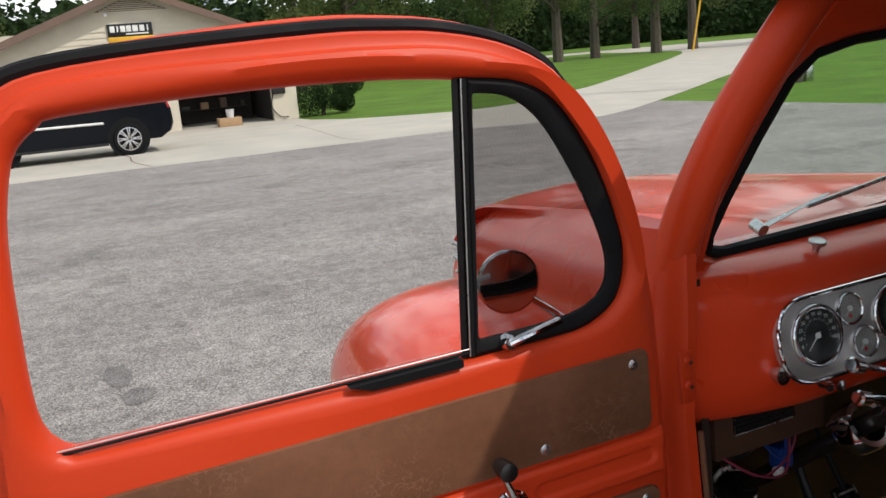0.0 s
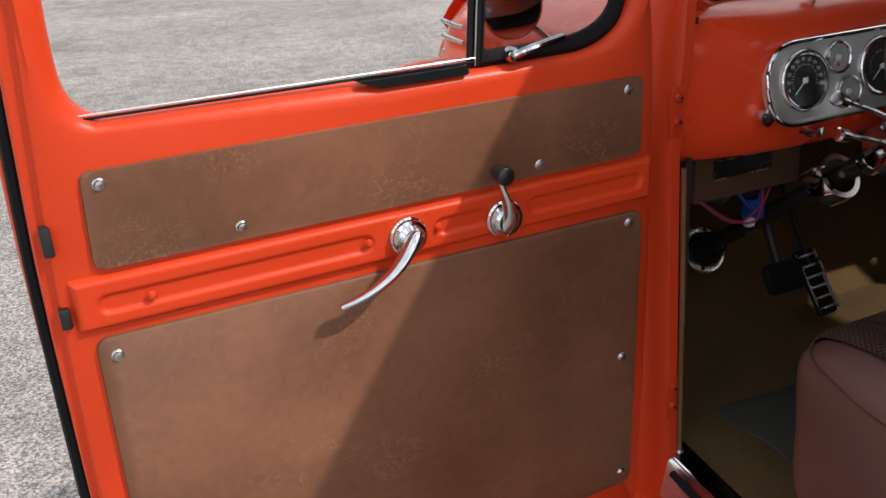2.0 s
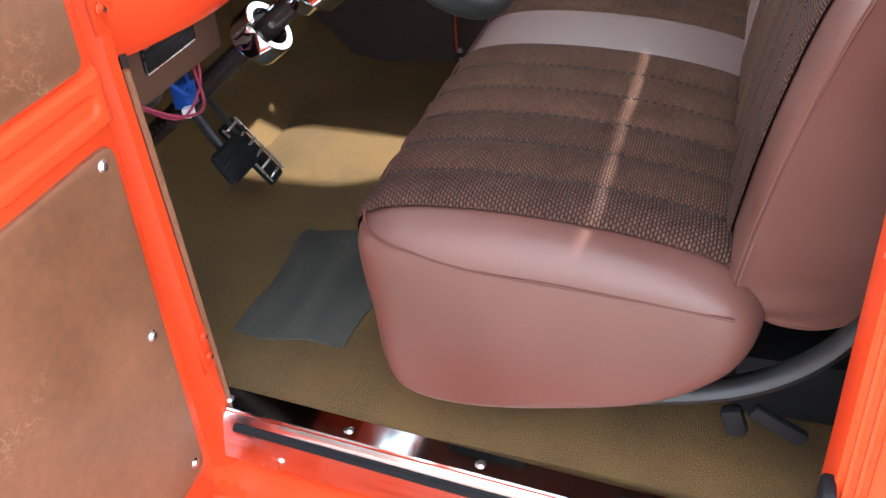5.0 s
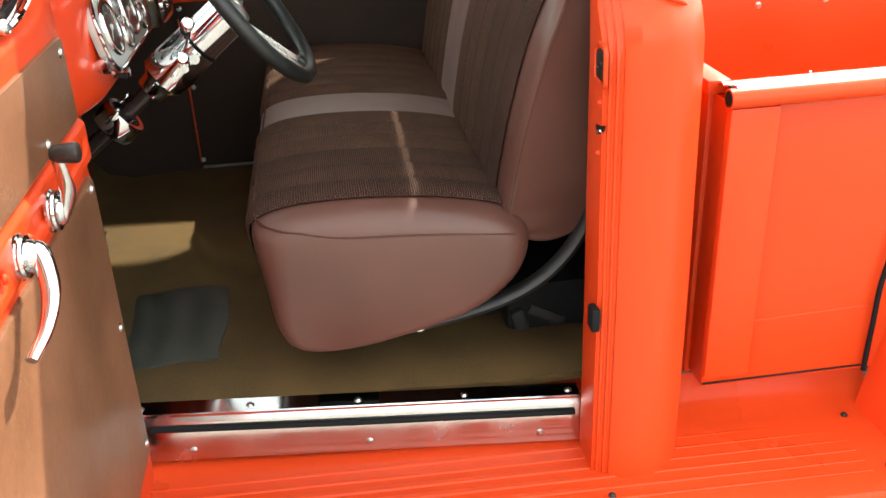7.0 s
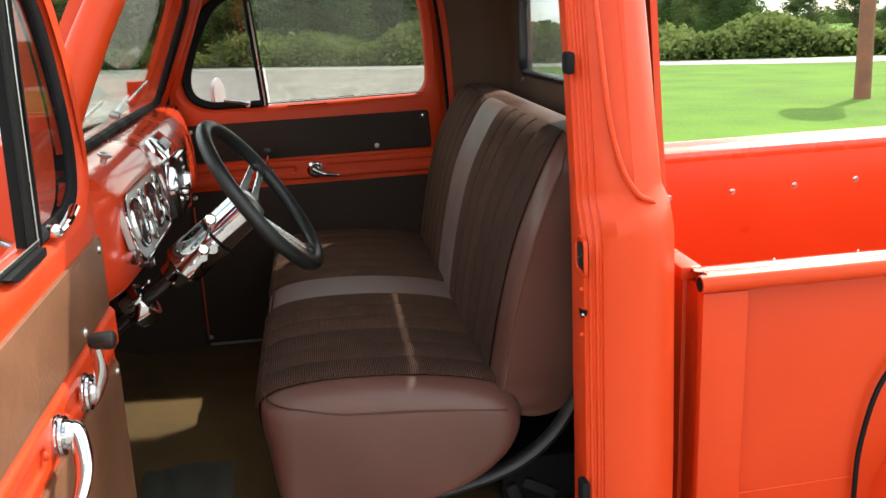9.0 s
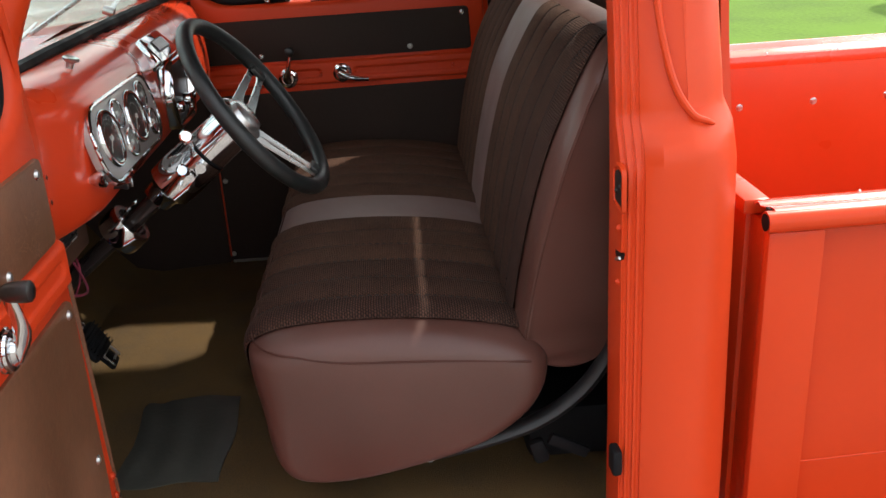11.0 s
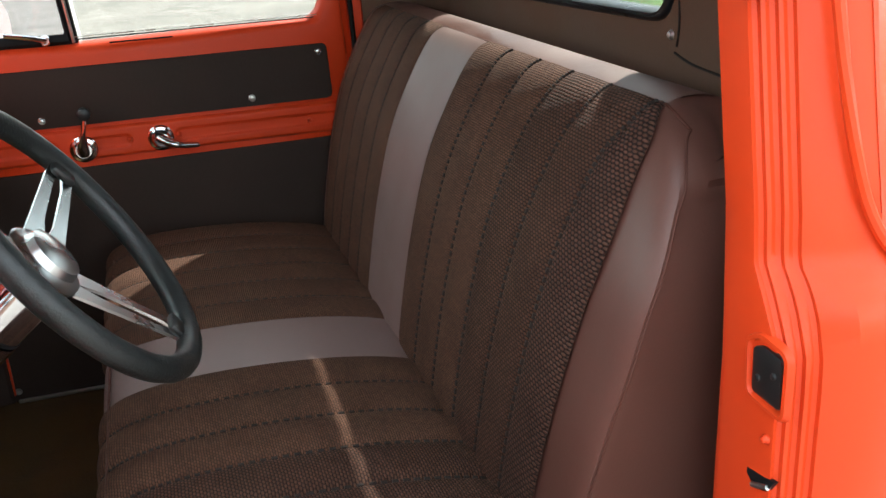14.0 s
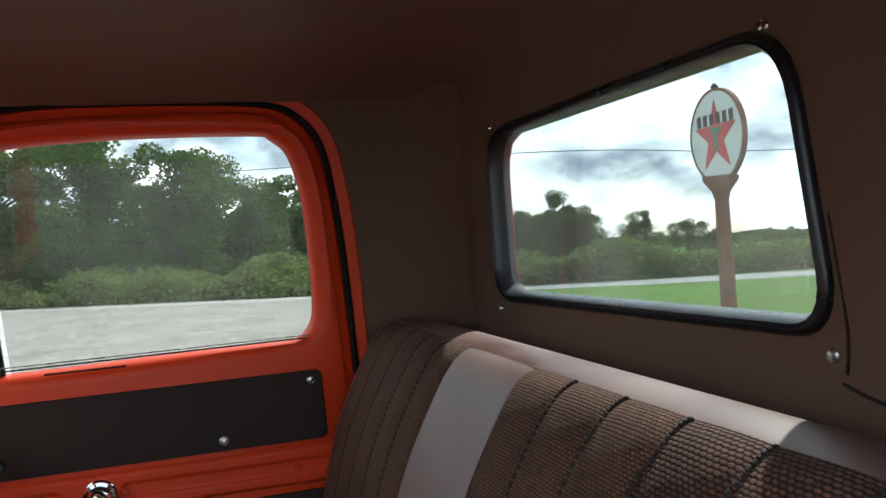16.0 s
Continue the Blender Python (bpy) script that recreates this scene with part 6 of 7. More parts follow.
M_SUV = material("black_car_paint", (0.004, 0.005, 0.007), 0.08, vary=0.1, coat=0.0, spec=0.10)
M_SUVGLASS = material("dark_car_glass", (0.012, 0.015, 0.019), 0.05, vary=0.05, spec=0.30)
M_SIGNW = material("white_enamel", (0.75, 0.76, 0.74), 0.35, vary=0.08, scale=2)
M_SIGNR = material("red_enamel", (0.55, 0.03, 0.03), 0.35, vary=0.1, scale=2)
M_SIGNG = material("green_enamel", (0.04, 0.20, 0.09), 0.4)
M_RUST = material("rusty_red_post", (0.22, 0.085, 0.055), 0.8, vary=0.3, scale=3, bump=0.3, bump_scale=20)
M_CARTON = material("carton", (0.42, 0.27, 0.15), 0.8)
M_YELLOW = material("yellow_panel", (0.75, 0.42, 0.03), 0.5)
M_TAIL = material("red_lamp", (0.35, 0.01, 0.01), 0.2)


def ground_piece(name, pts, z, mat, label, category):
    bm = bmesh.new()
    vs = [bm.verts.new((x, y, z)) for x, y in pts]
    for tri in tessellate_polygon([[Vector((x, y, 0)) for x, y in pts]]):
        f = bm.faces.new([vs[k] for k in tri])
        f.normal_update()
        if f.normal.z < 0:
            f.normal_flip()
    ob = make(name, bm, mat, None, label, False, "structure", category)
    return ob


bm = bmesh.new()
n = 40
rows = []
for i in range(n + 1):
    x = -900 + 1800 * i / n
    rows.append([(x, -900 + 1800 * j / n, 0.0) for j in range(n + 1)])
sheet(bm, rows)
make("ground", bm, M_LAWN, None, "mown green lawn reaching to the trees", True, "structure", "ground")
ground_piece("pavement", [(-45, 18.9), (0, 18.9), (7, 18.85), (11.2, 18.5), (14.3, 20.5), (14.6, 17.2), (14.9, 13.4), (20, 8), (60, 30), (58, 10.5), (41, -6.5), (38, -8), (24, -6.0), (8, -3.2), (4.0, -3.6), (2.6, -6), (2.2, -40), (-45, -40)], 0.006, M_ASPHALT,
             "worn grey asphalt parking lot", "parking lot")
ground_piece("apron", [(-14, 18.9), (7, 18.85), (10.8, 17.9), (12.2, 18.7), (14.1, 20.2), (17.5, 23.0), (15.4, 28.0), (13.6, 26.4), (12.4, 25.4), (11.2, 24.9), (9.9, 25.0), (8.4, 25.9), (7.2, 26.9), (6.4, 28.6), (6.3, 30.1), (6.3, 40), (-14, 40)], 0.010, M_CONCRETE, "pale concrete apron before the garage", "apron")
verge = spline([(15.4, 28.0, 0), (18.0, 29.9, 0), (22.9, 34.9, 0), (29.4, 41.8, 0), (40.1, 53.3, 0), (48.5, 63.0, 0), (53.5, 71.0, 0), (55.0, 80.0, 0)], 5)
ground_piece("driveway", [(p.x, p.y) for p in verge] + [(60, 94), (76, 88), (72, 66), (62, 56), (50, 49.5), (36, 38.5), (27, 31.0), (21.8, 26.7), (17.5, 23.0)], 0.012, M_CONCRETE, "long concrete driveway", "driveway")
ground_piece("far_road", [(-30, 106), (30, 100), (60, 92), (80, 68), (120, 40), (140, 46), (96, 92), (66, 106), (30, 112), (-30, 118)], 0.008, M_CONCRETE, "distant pale road", "road")
ground_piece("road", [(41, -6.5), (31.6, -16.6), (29.9, -18.4), (26.9, -23.4), (21, -40), (15, -60), (20, -62), (25.5, -41), (30.75, -26.6), (33.9, -20.7), (36.1, -17.7), (44.6, -7.8), (52, -0.9), (63, 9), (110, 60), (104, 64), (58, 10.5)], 0.014, M_ROAD, "pale country road", "road")
# oil stains on the lot
M_STAIN = asphalt("oily_asphalt", (0.200, 0.188, 0.178))
for k, (cx_, cy_, rx, ry) in enumerate(((-1.46, 4.9, 0.10, 0.30), (-1.38, 4.45, 0.13, 0.16), (-0.93, 5.93, 0.06, 0.10), (-1.42, 3.4, 0.12, 0.12))):
    rng = random.Random(60 + k)
    ground_piece("oil_stain", [(cx_ + rx * q * math.cos(a), cy_ + ry * q * math.sin(a)) for a, q in ((math.tau * j / 18, rng.uniform(0.65, 1.1)) for j in range(18))], 0.010, M_STAIN, "dark oil stain on the asphalt", "stain")
# crack in the apron
bm = bmesh.new()
tube(bm, spline([(-0.1, 23.3, 0.012), (0.05, 22.0, 0.012), (0.0, 20.6, 0.012), (0.25, 18.95, 0.012)], 6), 0.02, 4, flat=0.05)
make("apron_crack", bm, M_ROOFB, None, "dark crack in the concrete", False, "structure", "crack")
bm = bmesh.new()
tube(bm, spline([(5.45, 27.0, 0.012), (5.2, 23.7, 0.012), (4.9, 20.2, 0.012), (5.2, 18.9, 0.012)], 6), 0.012, 4, flat=0.05)
make("apron_crack", bm, M_ROOFB, None, "thin joint across the concrete", False, "structure", "crack")


def leaf_cloud(bm, c, r, count, size, rng):
    for _ in range(count):
        while True:
            p = Vector((rng.uniform(-1, 1), rng.uniform(-1, 1), rng.uniform(-1, 1)))
            if 0.30 < p.length < 1.0:
                break
        q = Vector(c) + Vector((p.x * r[0], p.y * r[1], p.z * r[2]))
        s = size * rng.uniform(0.5, 1.3)
        e = Euler((rng.uniform(0, 6.28), rng.uniform(-0.9, 0.9), rng.uniform(0, 6.28))).to_matrix()
        pts = [e @ Vector(v) * s + q for v in ((-0.5, 0, 0), (-0.1, 0.34, 0.06), (0.5, 0.05, 0), (0.1, -0.36, 0.08))]
        bm.faces.new([bm.verts.new(v) for v in pts])


def tree(x, y, height, spread, seed, mat, trunk_share=0.30, leaves=900, leaf=0.046, lean=0.0):
    rng = random.Random(seed)
    t = empty("tree", "tall leafy green tree at the edge of the grass", "tree", "trees round the lot")
    t.location = (x, y, 0)
    bm = bmesh.new()
    r = height * 0.02 + 0.08
    tube(bm, spline([(0, 0, -0.2), (lean * 0.2, 0.02, height * 0.2), (lean * 0.6, 0.1, height * 0.5), (lean, 0.0, height * 0.85)], 5), r, 8, taper=lambda k: 1.15 - 0.85 * k)
    for k in range(7):
        a = rng.uniform(0, 6.28)
        h = height * rng.uniform(trunk_share, 0.8)
        reach = spread * rng.uniform(0.4, 0.8)
        tube(bm, spline([(lean * h / height, 0, h), (reach * 0.5 * math.cos(a), reach * 0.5 * math.sin(a), h + reach * 0.3), (reach * math.cos(a), reach * math.sin(a), h + reach * 0.45)], 4), r * 0.4, 5,
             taper=lambda q: 1.0 - 0.75 * q)
    part("trunk", bm, M_BARK, t)
    bm = bmesh.new()
    blobs = 30
    for k in range(blobs):
        a, q = rng.uniform(0, 6.28), rng.uniform(0.0, 0.75) * spread
        z = height * rng.uniform(trunk_share + 0.08, 0.92)
        w = spread * rng.uniform(0.22, 0.48) * (1.15 - 0.5 * z / height)
        leaf_cloud(bm, (q * math.cos(a), q * math.sin(a), z), (w, w, w * 0.75), leaves // blobs, spread * leaf, rng)
    part("crown", bm, mat, t, "", False)
    return t


spots = [
    # behind the driveway, ahead of the truck
    (20, 66, 15, 5.0), (27, 74, 17, 5.5), (35, 72, 18, 5), (40.5, 70, 19, 4.6), (45, 71, 18, 4.5), (51, 70, 20, 4.8), (56, 71, 19, 4.5), (64, 66, 17, 5), (74, 70, 18, 5), (84, 62, 17, 5.5), (96, 58, 18, 6),
    (30, 95, 20, 7), (48, 98, 20, 7), (70, 100, 20, 7), (10, 84, 16, 7), (-8, 60, 14, 6), (-14, 54, 15, 6), (-22, 52, 15, 6.5), (14, 58, 13, 5),
    # across the road, on the passenger side
    (66, -2, 11, 4.6), (70, 4, 13, 5.5), (74, 11, 14, 6), (70, -7.5, 9, 4.0), (78, 18, 15, 6.5), (82, -4, 11.5, 5), (84, 26, 16, 7), (76, -12.5, 8.4, 3.8), (92, 34, 16, 8), (64, 5, 6.5, 3.2), (104, 44, 18, 8), (62, 16, 8, 3.2),
    # beyond the field behind the truck
    (110, -46, 6.6, 4.2), (94, -45, 8.2, 3.6), (101, -46, 6.2, 3.6), (88, -44, 5.4, 3.2), (76, -45, 4.7, 2.0), (80, -46, 4.2, 2.4), (69, -45, 3.4, 1.9), (66, -46, 2.3, 1.5), (97.5, -46.5, 5.6, 4.0), (105.5, -47, 5.8, 4.0), (91, -46, 4.8, 3.4), (116, -45, 6.0, 4.5)]
for k, (x, y, h, s) in enumerate(spots):
    tree(x, y, h, s, 100 + k, M_LEAF if k % 3 else M_LEAF2, 0.14 if y > 50 else 0.04, 15000, 0.046 if y > 50 else 0.052 if y < -40 else 0.060)


def hedge(name, line, height, depth, count, seed, mat, label, leaf=0.45, core=False):
    rng = random.Random(seed)
    bm = bmesh.new()
    pts = spline([(x, y, 0) for x, y in line], 24)
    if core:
        # solid sheet added within the leaves for their dark inside, hides the sky
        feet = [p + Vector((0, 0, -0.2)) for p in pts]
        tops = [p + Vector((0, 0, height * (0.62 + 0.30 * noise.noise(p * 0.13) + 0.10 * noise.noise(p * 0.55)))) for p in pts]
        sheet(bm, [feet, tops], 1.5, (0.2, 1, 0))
    for _ in range(count):
        p = pts[rng.randrange(len(pts) - 1)]
        off = Vector((rng.uniform(-1, 1) * depth, rng.uniform(-1, 1) * depth, 0))
        top = height * (0.65 + 0.55 * noise.noise((p + off) * 0.22) + 0.2 * noise.noise((p + off) * 0.9))
        z = max(0.05, top) * rng.uniform(0.0, 1.0) ** 0.7
        s = leaf * rng.uniform(0.55, 1.45)
        e = Euler((rng.uniform(0, 6.28), rng.uniform(-0.9, 0.9), rng.uniform(0, 6.28))).to_matrix()
        bm.faces.new([bm.verts.new(e @ Vector(v) * s + p + off + Vector((0, 0, z))) for v in ((-0.5, 0, 0), (-0.1, 0.34, 0.06), (0.5, 0.05, 0), (0.1, -0.36, 0.08))])
    return make(name, bm, mat, None, label, False, "stuff", "hedge")


hedge("roadside_scrub", [(130, 74), (86, 34), (66, 12), (54, -1), (46.5, -8.6), (39, -17.5)], 2.4, 1.6, 34000, 5, M_HEDGE, "dense green roadside scrub", 0.28)
hedge("field_scrub", [(39, -17.5), (37, -21), (34.5, -27), (30, -40), (26, -62)], 1.95, 2.0, 30000, 6, M_HEDGE, "tall weedy grass beyond the road", 0.24)
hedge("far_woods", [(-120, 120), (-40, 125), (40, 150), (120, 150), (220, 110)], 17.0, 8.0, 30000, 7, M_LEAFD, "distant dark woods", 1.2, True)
hedge("roadside_woods", [(130, 70), (100, 24), (92, 4), (96, -14)], 12.0, 4.0, 9000, 15, M_LEAF, "dense woods behind the roadside trees", 1.1)
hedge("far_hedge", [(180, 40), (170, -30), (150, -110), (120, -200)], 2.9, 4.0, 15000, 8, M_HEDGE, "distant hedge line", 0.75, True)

# round bush by the garage
bush = empty("garden_bush", "dark clipped evergreen bush beside the garage", "bush")
bush.location = (7.4, 30.6, 0)
rng = random.Random(4)
bm = bmesh.new()
for c, r in (((-0.45, 0, 0.62), (0.75, 0.7, 0.62)), ((0.30, -0.2, 0.75), (0.75, 0.7, 0.62)), ((1.05, 0.1, 1.02), (0.62, 0.6, 0.42)), ((0.85, 0.2, 0.42), (0.45, 0.5, 0.40))):
    leaf_cloud(bm, c, r, 5000, 0.055, rng)
part("foliage", bm, M_LEAFD, bush, "", False)
bm = bmesh.new()
tube(bm, [(0, 0, -0.05), (0.1, 0, 0.5)], 0.08, 6)
part("stem", bm, M_BARK, bush)

# garage with a gable front
garage = empty("garage", "cream clapboard garage with a brown gable roof and open bay", "garage")
GY = 30.2
gx0, gx1, gpx, eave, peak = -3.7, 6.2, 1.35, 2.62, 4.55
for k in range(12):
    z0 = 2.45 + 0.180 * k
    h = (peak - z0) / (peak - eave)
    a = gx0 if z0 < eave else gpx + (gx0 - gpx) * h
    b = gx1 if z0 < eave else gpx + (gx1 - gpx) * h
    if b - a < 0.3:
        break
    bm = bmesh.new()
    sheet(bm, [[(a, GY, z0), (b, GY, z0)], [(a, GY - 0.032, z0 - 0.004), (b, GY - 0.032, z0 - 0.004)], [(a, GY - 0.004, z0 + 0.180), (b, GY - 0.004, z0 + 0.180)]])
    part("clapboard", bm, M_SIDING, garage, "", False)
bm = bmesh.new()
for a, b, z0, z1 in ((gx0, -2.75, 0, 2.46), (1.30, 2.42, 0, 2.46), (5.55, 6.42, 0, 2.46), (-2.75, 1.3, 2.28, 2.46), (2.42, 5.55, 2.28, 2.46)):
    box(bm, ((a + b) / 2, GY + 0.10, (z0 + z1) / 2), (b - a, 0.22, z1 - z0))
for x in (gx0 + 0.1, gx1 - 0.1):
    box(bm, (x, GY + 4.2, 1.3), (0.2, 8.0, 2.6))
box(bm, ((gx0 + gx1) / 2, GY + 8.2, 1.9), (gx1 - gx0, 0.2, 3.8))
part("wall", bm, M_SIDING, garage, "", False)
bm = bmesh.new()
box(bm, (-0.72, GY + 0.12, 1.14), (4.05, 0.06, 2.28), 0.01)
part("garage_door", bm, M_SIDING, garage, "closed cream garage door")
# the bay's shade is put into the lining's colour
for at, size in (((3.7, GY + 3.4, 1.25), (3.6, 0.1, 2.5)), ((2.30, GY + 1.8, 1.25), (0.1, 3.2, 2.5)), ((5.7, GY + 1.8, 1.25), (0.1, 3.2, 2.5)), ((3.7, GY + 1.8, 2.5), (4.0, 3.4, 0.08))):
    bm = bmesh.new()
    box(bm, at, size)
    part("bay_lining", bm, M_BAYSHADE, garage, "garage bay lining, near-black for the shade inside", False)
for sgn, xe in ((-1, gx0 - 0.45), (1, gx1 + 0.45)):
    bm = bmesh.new()
    ze = eave - 0.45 * (peak - eave) / (gx1 - gpx)
    sheet(bm, [[(gpx, GY - 0.5, peak + 0.10), (gpx, GY + 8.4, peak + 0.10)], [(xe, GY - 0.5, ze + 0.10), (xe, GY + 8.4, ze + 0.10)]], 0.06, (0, 0, 1))
    part("roof_slope", bm, M_SHINGLE, garage, "", False)
    bm = bmesh.new()
    sheet(bm, [[(gpx, GY - 0.52, peak - 0.06), (gpx, GY - 0.52, peak + 0.17)], [(xe, GY - 0.52, ze - 0.06), (xe, GY - 0.52, ze + 0.17)]], 0.05, (0, -1, 0))
    part("bargeboard", bm, M_ROOFB, garage, "brown bargeboard", False)
# triangular louvre under the ridge
bm = bmesh.new()
plate(bm, [(gpx - 1.12, 3.95), (gpx + 1.12, 3.95), (gpx, 4.41)], lambda u, v, z: Vector((u, GY - 0.02 - v, z)), 0.0, 0.012)
louvre = part("gable_vent", bm, M_ROOFB, garage, "dark triangular gable vent")
for k in range(7):
    z0 = 3.965 + 0.058 * k
    half = 1.08 * (4.41 - z0 - 0.03) / 0.46
    bm = bmesh.new()
    box(bm, (gpx, GY - 0.050, z0 + 0.02), (2 * half, 0.05, 0.014), 0.0, Euler((radians(35), 0, 0)).to_matrix().to_4x4())
    part("slat", bm, M_SIDING, louvre)
bm = bmesh.new()
box(bm, (0.55, GY - 0.10, 3.86), (0.10, 0.14, 0.10), 0.02)
part("flood_lamp", bm, M_WHITEP, garage, "small white wall lamp")
board = empty("wall_sign", "black and yellow sign board on the gable", "sign")
bm = bmesh.new()
box(bm, (1.24, GY - 0.06, 3.36), (1.38, 0.05, 0.40), 0.008)
part("sign_panel", bm, M_BLACK, board)
bm = bmesh.new()
box(bm, (1.24, GY - 0.06, 3.085), (1.38, 0.05, 0.15), 0.008)
part("sign_strip", bm, M_YELLOW, board, "yellow strip")
bm = bmesh.new()
for x, w in ((0.70, 0.15), (0.86, 0.05), (1.02, 0.15), (1.20, 0.15), (1.40, 0.17), (1.61, 0.15), (1.78, 0.04)):
    box(bm, (x, GY - 0.09, 3.40), (w, 0.012, 0.19), 0.004)
box(bm, (1.45, GY - 0.09, 3.235), (0.70, 0.012, 0.045), 0.004)
part("sign_bar", bm, M_MARK, board, "white bars for lettering")
bm = bmesh.new()
box(bm, (5.78, GY - 0.06, 1.05), (0.46, 0.16, 0.30), 0.03)
tube(bm, spline([(5.6, GY - 0.03, 0.95), (5.5, GY - 0.05, 0.5), (5.75, GY - 0.05, 0.15), (6.05, GY - 0.05, 0.10)], 6), 0.02, 6)
part("meter_box", bm, M_DARKMETAL, garage, "grey meter box and cable")
bm = bmesh.new()
cyl(bm, (5.7, GY - 0.02, 1.75), (5.7, GY - 0.14, 1.75), 0.10)
part("meter", bm, M_DARKMETAL, garage)
bm = bmesh.new()
box(bm, (5.62, GY - 0.06, 1.62), (0.24, 0.12, 0.36), 0.02)
part("junction_box", bm, M_STEEL, garage)
crate = empty("carton", "brown cardboard box in the garage bay", "box")
bm = bmesh.new()
box(bm, (3.95, GY - 0.3, 0.15), (0.75, 0.5, 0.28), 0.01)
part("box_body", bm, M_CARTON, crate)
bucket = empty("bucket", "small white bucket standing on the carton", "bucket")
bm = bmesh.new()
lathe(bm, (4.0, GY - 0.3, 0.29), (0, 0, 1), [(0, 0.11), (0.26, 0.14), (0.27, 0.145)], 20)
part("bucket_body", bm, M_WHITEP, bucket)
rng = random.Random(9)
shelf = empty("workshop_clutter", "workshop shelves with clutter inside the bay, boards darkened for its shade", "shelving")
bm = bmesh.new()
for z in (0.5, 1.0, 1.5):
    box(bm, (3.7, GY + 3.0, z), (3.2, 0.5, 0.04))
part("shelf_board", bm, M_BAYSHADE, shelf, "", False)
bm = bmesh.new()
box(bm, (2.75, GY + 3.32, 1.75), (1.05, 0.05, 0.72), 0.006)
part("pale_board", bm, M_CONCRETE, garage, "pale board on the bay wall")
for k in range(13):
    bm = bmesh.new()
    w, h = rng.uniform(0.12, 0.35), rng.uniform(0.12, 0.38)
    box(bm, (2.3 + 0.23 * k, GY + 2.9, (0.52, 1.02, 1.52)[k % 3] + h / 2), (w, 0.3, h), 0.01)
    part("stored_item", bm, (M_DARKMETAL, M_CARTON, M_BARK, M_DARKMETAL, M_ROOFB)[k % 5], shelf)

# black sport utility parked before the garage, nose to the left
suv = empty("suv", "black sport utility vehicle parked on the apron", "car")
suv.location = (0, 0, 0)
SY, SW = 22.65, 1.95
SX = 0.16
side = [(SX + 1.05, 0.52), (SX + 1.12, 0.70), (SX + 1.10, 1.05), (SX + 1.02, 1.25), (SX + 0.86, 1.60), (SX + 0.70, 1.88), (SX + 0.55, 1.93), (SX - 0.8, 1.97), (SX - 1.9, 1.92), (SX - 2.35, 1.60), (SX - 2.75, 1.25),
        (SX - 3.9, 1.12), (SX - 4.10, 0.95), (SX - 4.12, 0.5), (SX - 3.6, 0.35), (SX + 0.8, 0.36)]
bm = bmesh.new()
rings = []
for k, (f, tuck) in enumerate(((0, 0.10), (0.03, 0.03), (0.08, 0.0), (0.5, 0.0), (0.92, 0.0), (0.97, 0.03), (1, 0.10))):
    ring = []
    for x, z in side:
        lean = 0.16 * max(0.0, z - 1.2) / 0.75
        y = SY + lean + (SW - 2 * lean) * f
        ring.append(bm.verts.new((x + (0.0 if abs(x - SX + 1.5) < 1.2 else -math.copysign(tuck * 0.6, x - SX + 1.5)), y, z - tuck * 0.25 * (z > 1.8))))
    rings.append(ring)
skin(bm, rings, True)
bm.faces.new(rings[0])
bm.faces.new(rings[-1])
part("body", bm, M_SUV, suv)


def suv_plate(pts, mat, name, proud=0.006, label=""):
    bm = bmesh.new()
    plate(bm, pts, lambda u, v, z: Vector((u, SY + 0.16 * max(0.0, z - 1.2) / 0.75 - v, z)), -0.02, proud)
    return part(name, bm, mat, suv, label)


suv_plate(rounded([(SX + 0.68, 1.42), (SX + 0.60, 1.80), (SX - 0.12, 1.84), (SX - 0.12, 1.40)], 0.05), M_SUVGLASS, "window")
suv_plate(rounded([(SX - 0.20, 1.40), (SX - 0.24, 1.84), (SX - 1.10, 1.86), (SX - 1.10, 1.36)], 0.05), M_SUVGLASS, "window")
suv_plate(rounded([(SX - 1.18, 1.36), (SX - 1.18, 1.86), (SX - 1.85, 1.80), (SX - 2.25, 1.36)], 0.05), M_SUVGLASS, "window")
for z, r, nme, mt in ((1.952, 0.022, "roof_rail", M_ALU), (1.875, 0.012, "window_trim", M_CHROME), (1.352, 0.014, "window_trim", M_CHROME)):
    bm = bmesh.new()
    q = SY + 0.16 * max(0.0, z - 1.2) / 0.75 - (0.0 if nme == "window_trim" else -0.03)
    tube(bm, [(SX + (0.60 if z > 1.5 else -0.10), q, z), (SX - 0.8, q, z + 0.010), (SX - 1.85, q, z - 0.01)], r, 8)
    part(nme, bm, mt, suv, "bright metal strip")
for dx in (-0.30, -1.30):
    bm = bmesh.new()
    tube(bm, [(SX + dx, SY - 0.02, 1.20), (SX + dx - 0.10, SY - 0.035, 1.205), (SX + dx - 0.20, SY - 0.02, 1.20)], 0.016, 8)
    part("door_handle", bm, M_CHROME, suv, "chrome door handle")
suv_plate([(SX + 0.18, 1.40), (SX + 0.02, 1.80), (SX - 0.01, 1.80), (SX + 0.14, 1.40)], M_CHROME, "window_trim", 0.010, "chrome window strip")
suv_plate([(SX - 0.10, 1.36), (SX - 0.28, 1.86), (SX - 0.32, 1.86), (SX - 0.15, 1.36)], M_CHROME, "window_trim", 0.010, "chrome window strip")
# white paint stands in for the chrome moulding's bright reflection
bm = bmesh.new()
tube(bm, [(SX - 0.55, SY - 0.004, 0.845), (SX - 1.6, SY - 0.006, 0.855), (SX - 2.9, SY - 0.004, 0.865)], 0.030, 8, flat=1.0)
part("side_trim", bm, M_MARK, suv, "body side moulding, chrome brightness painted white")
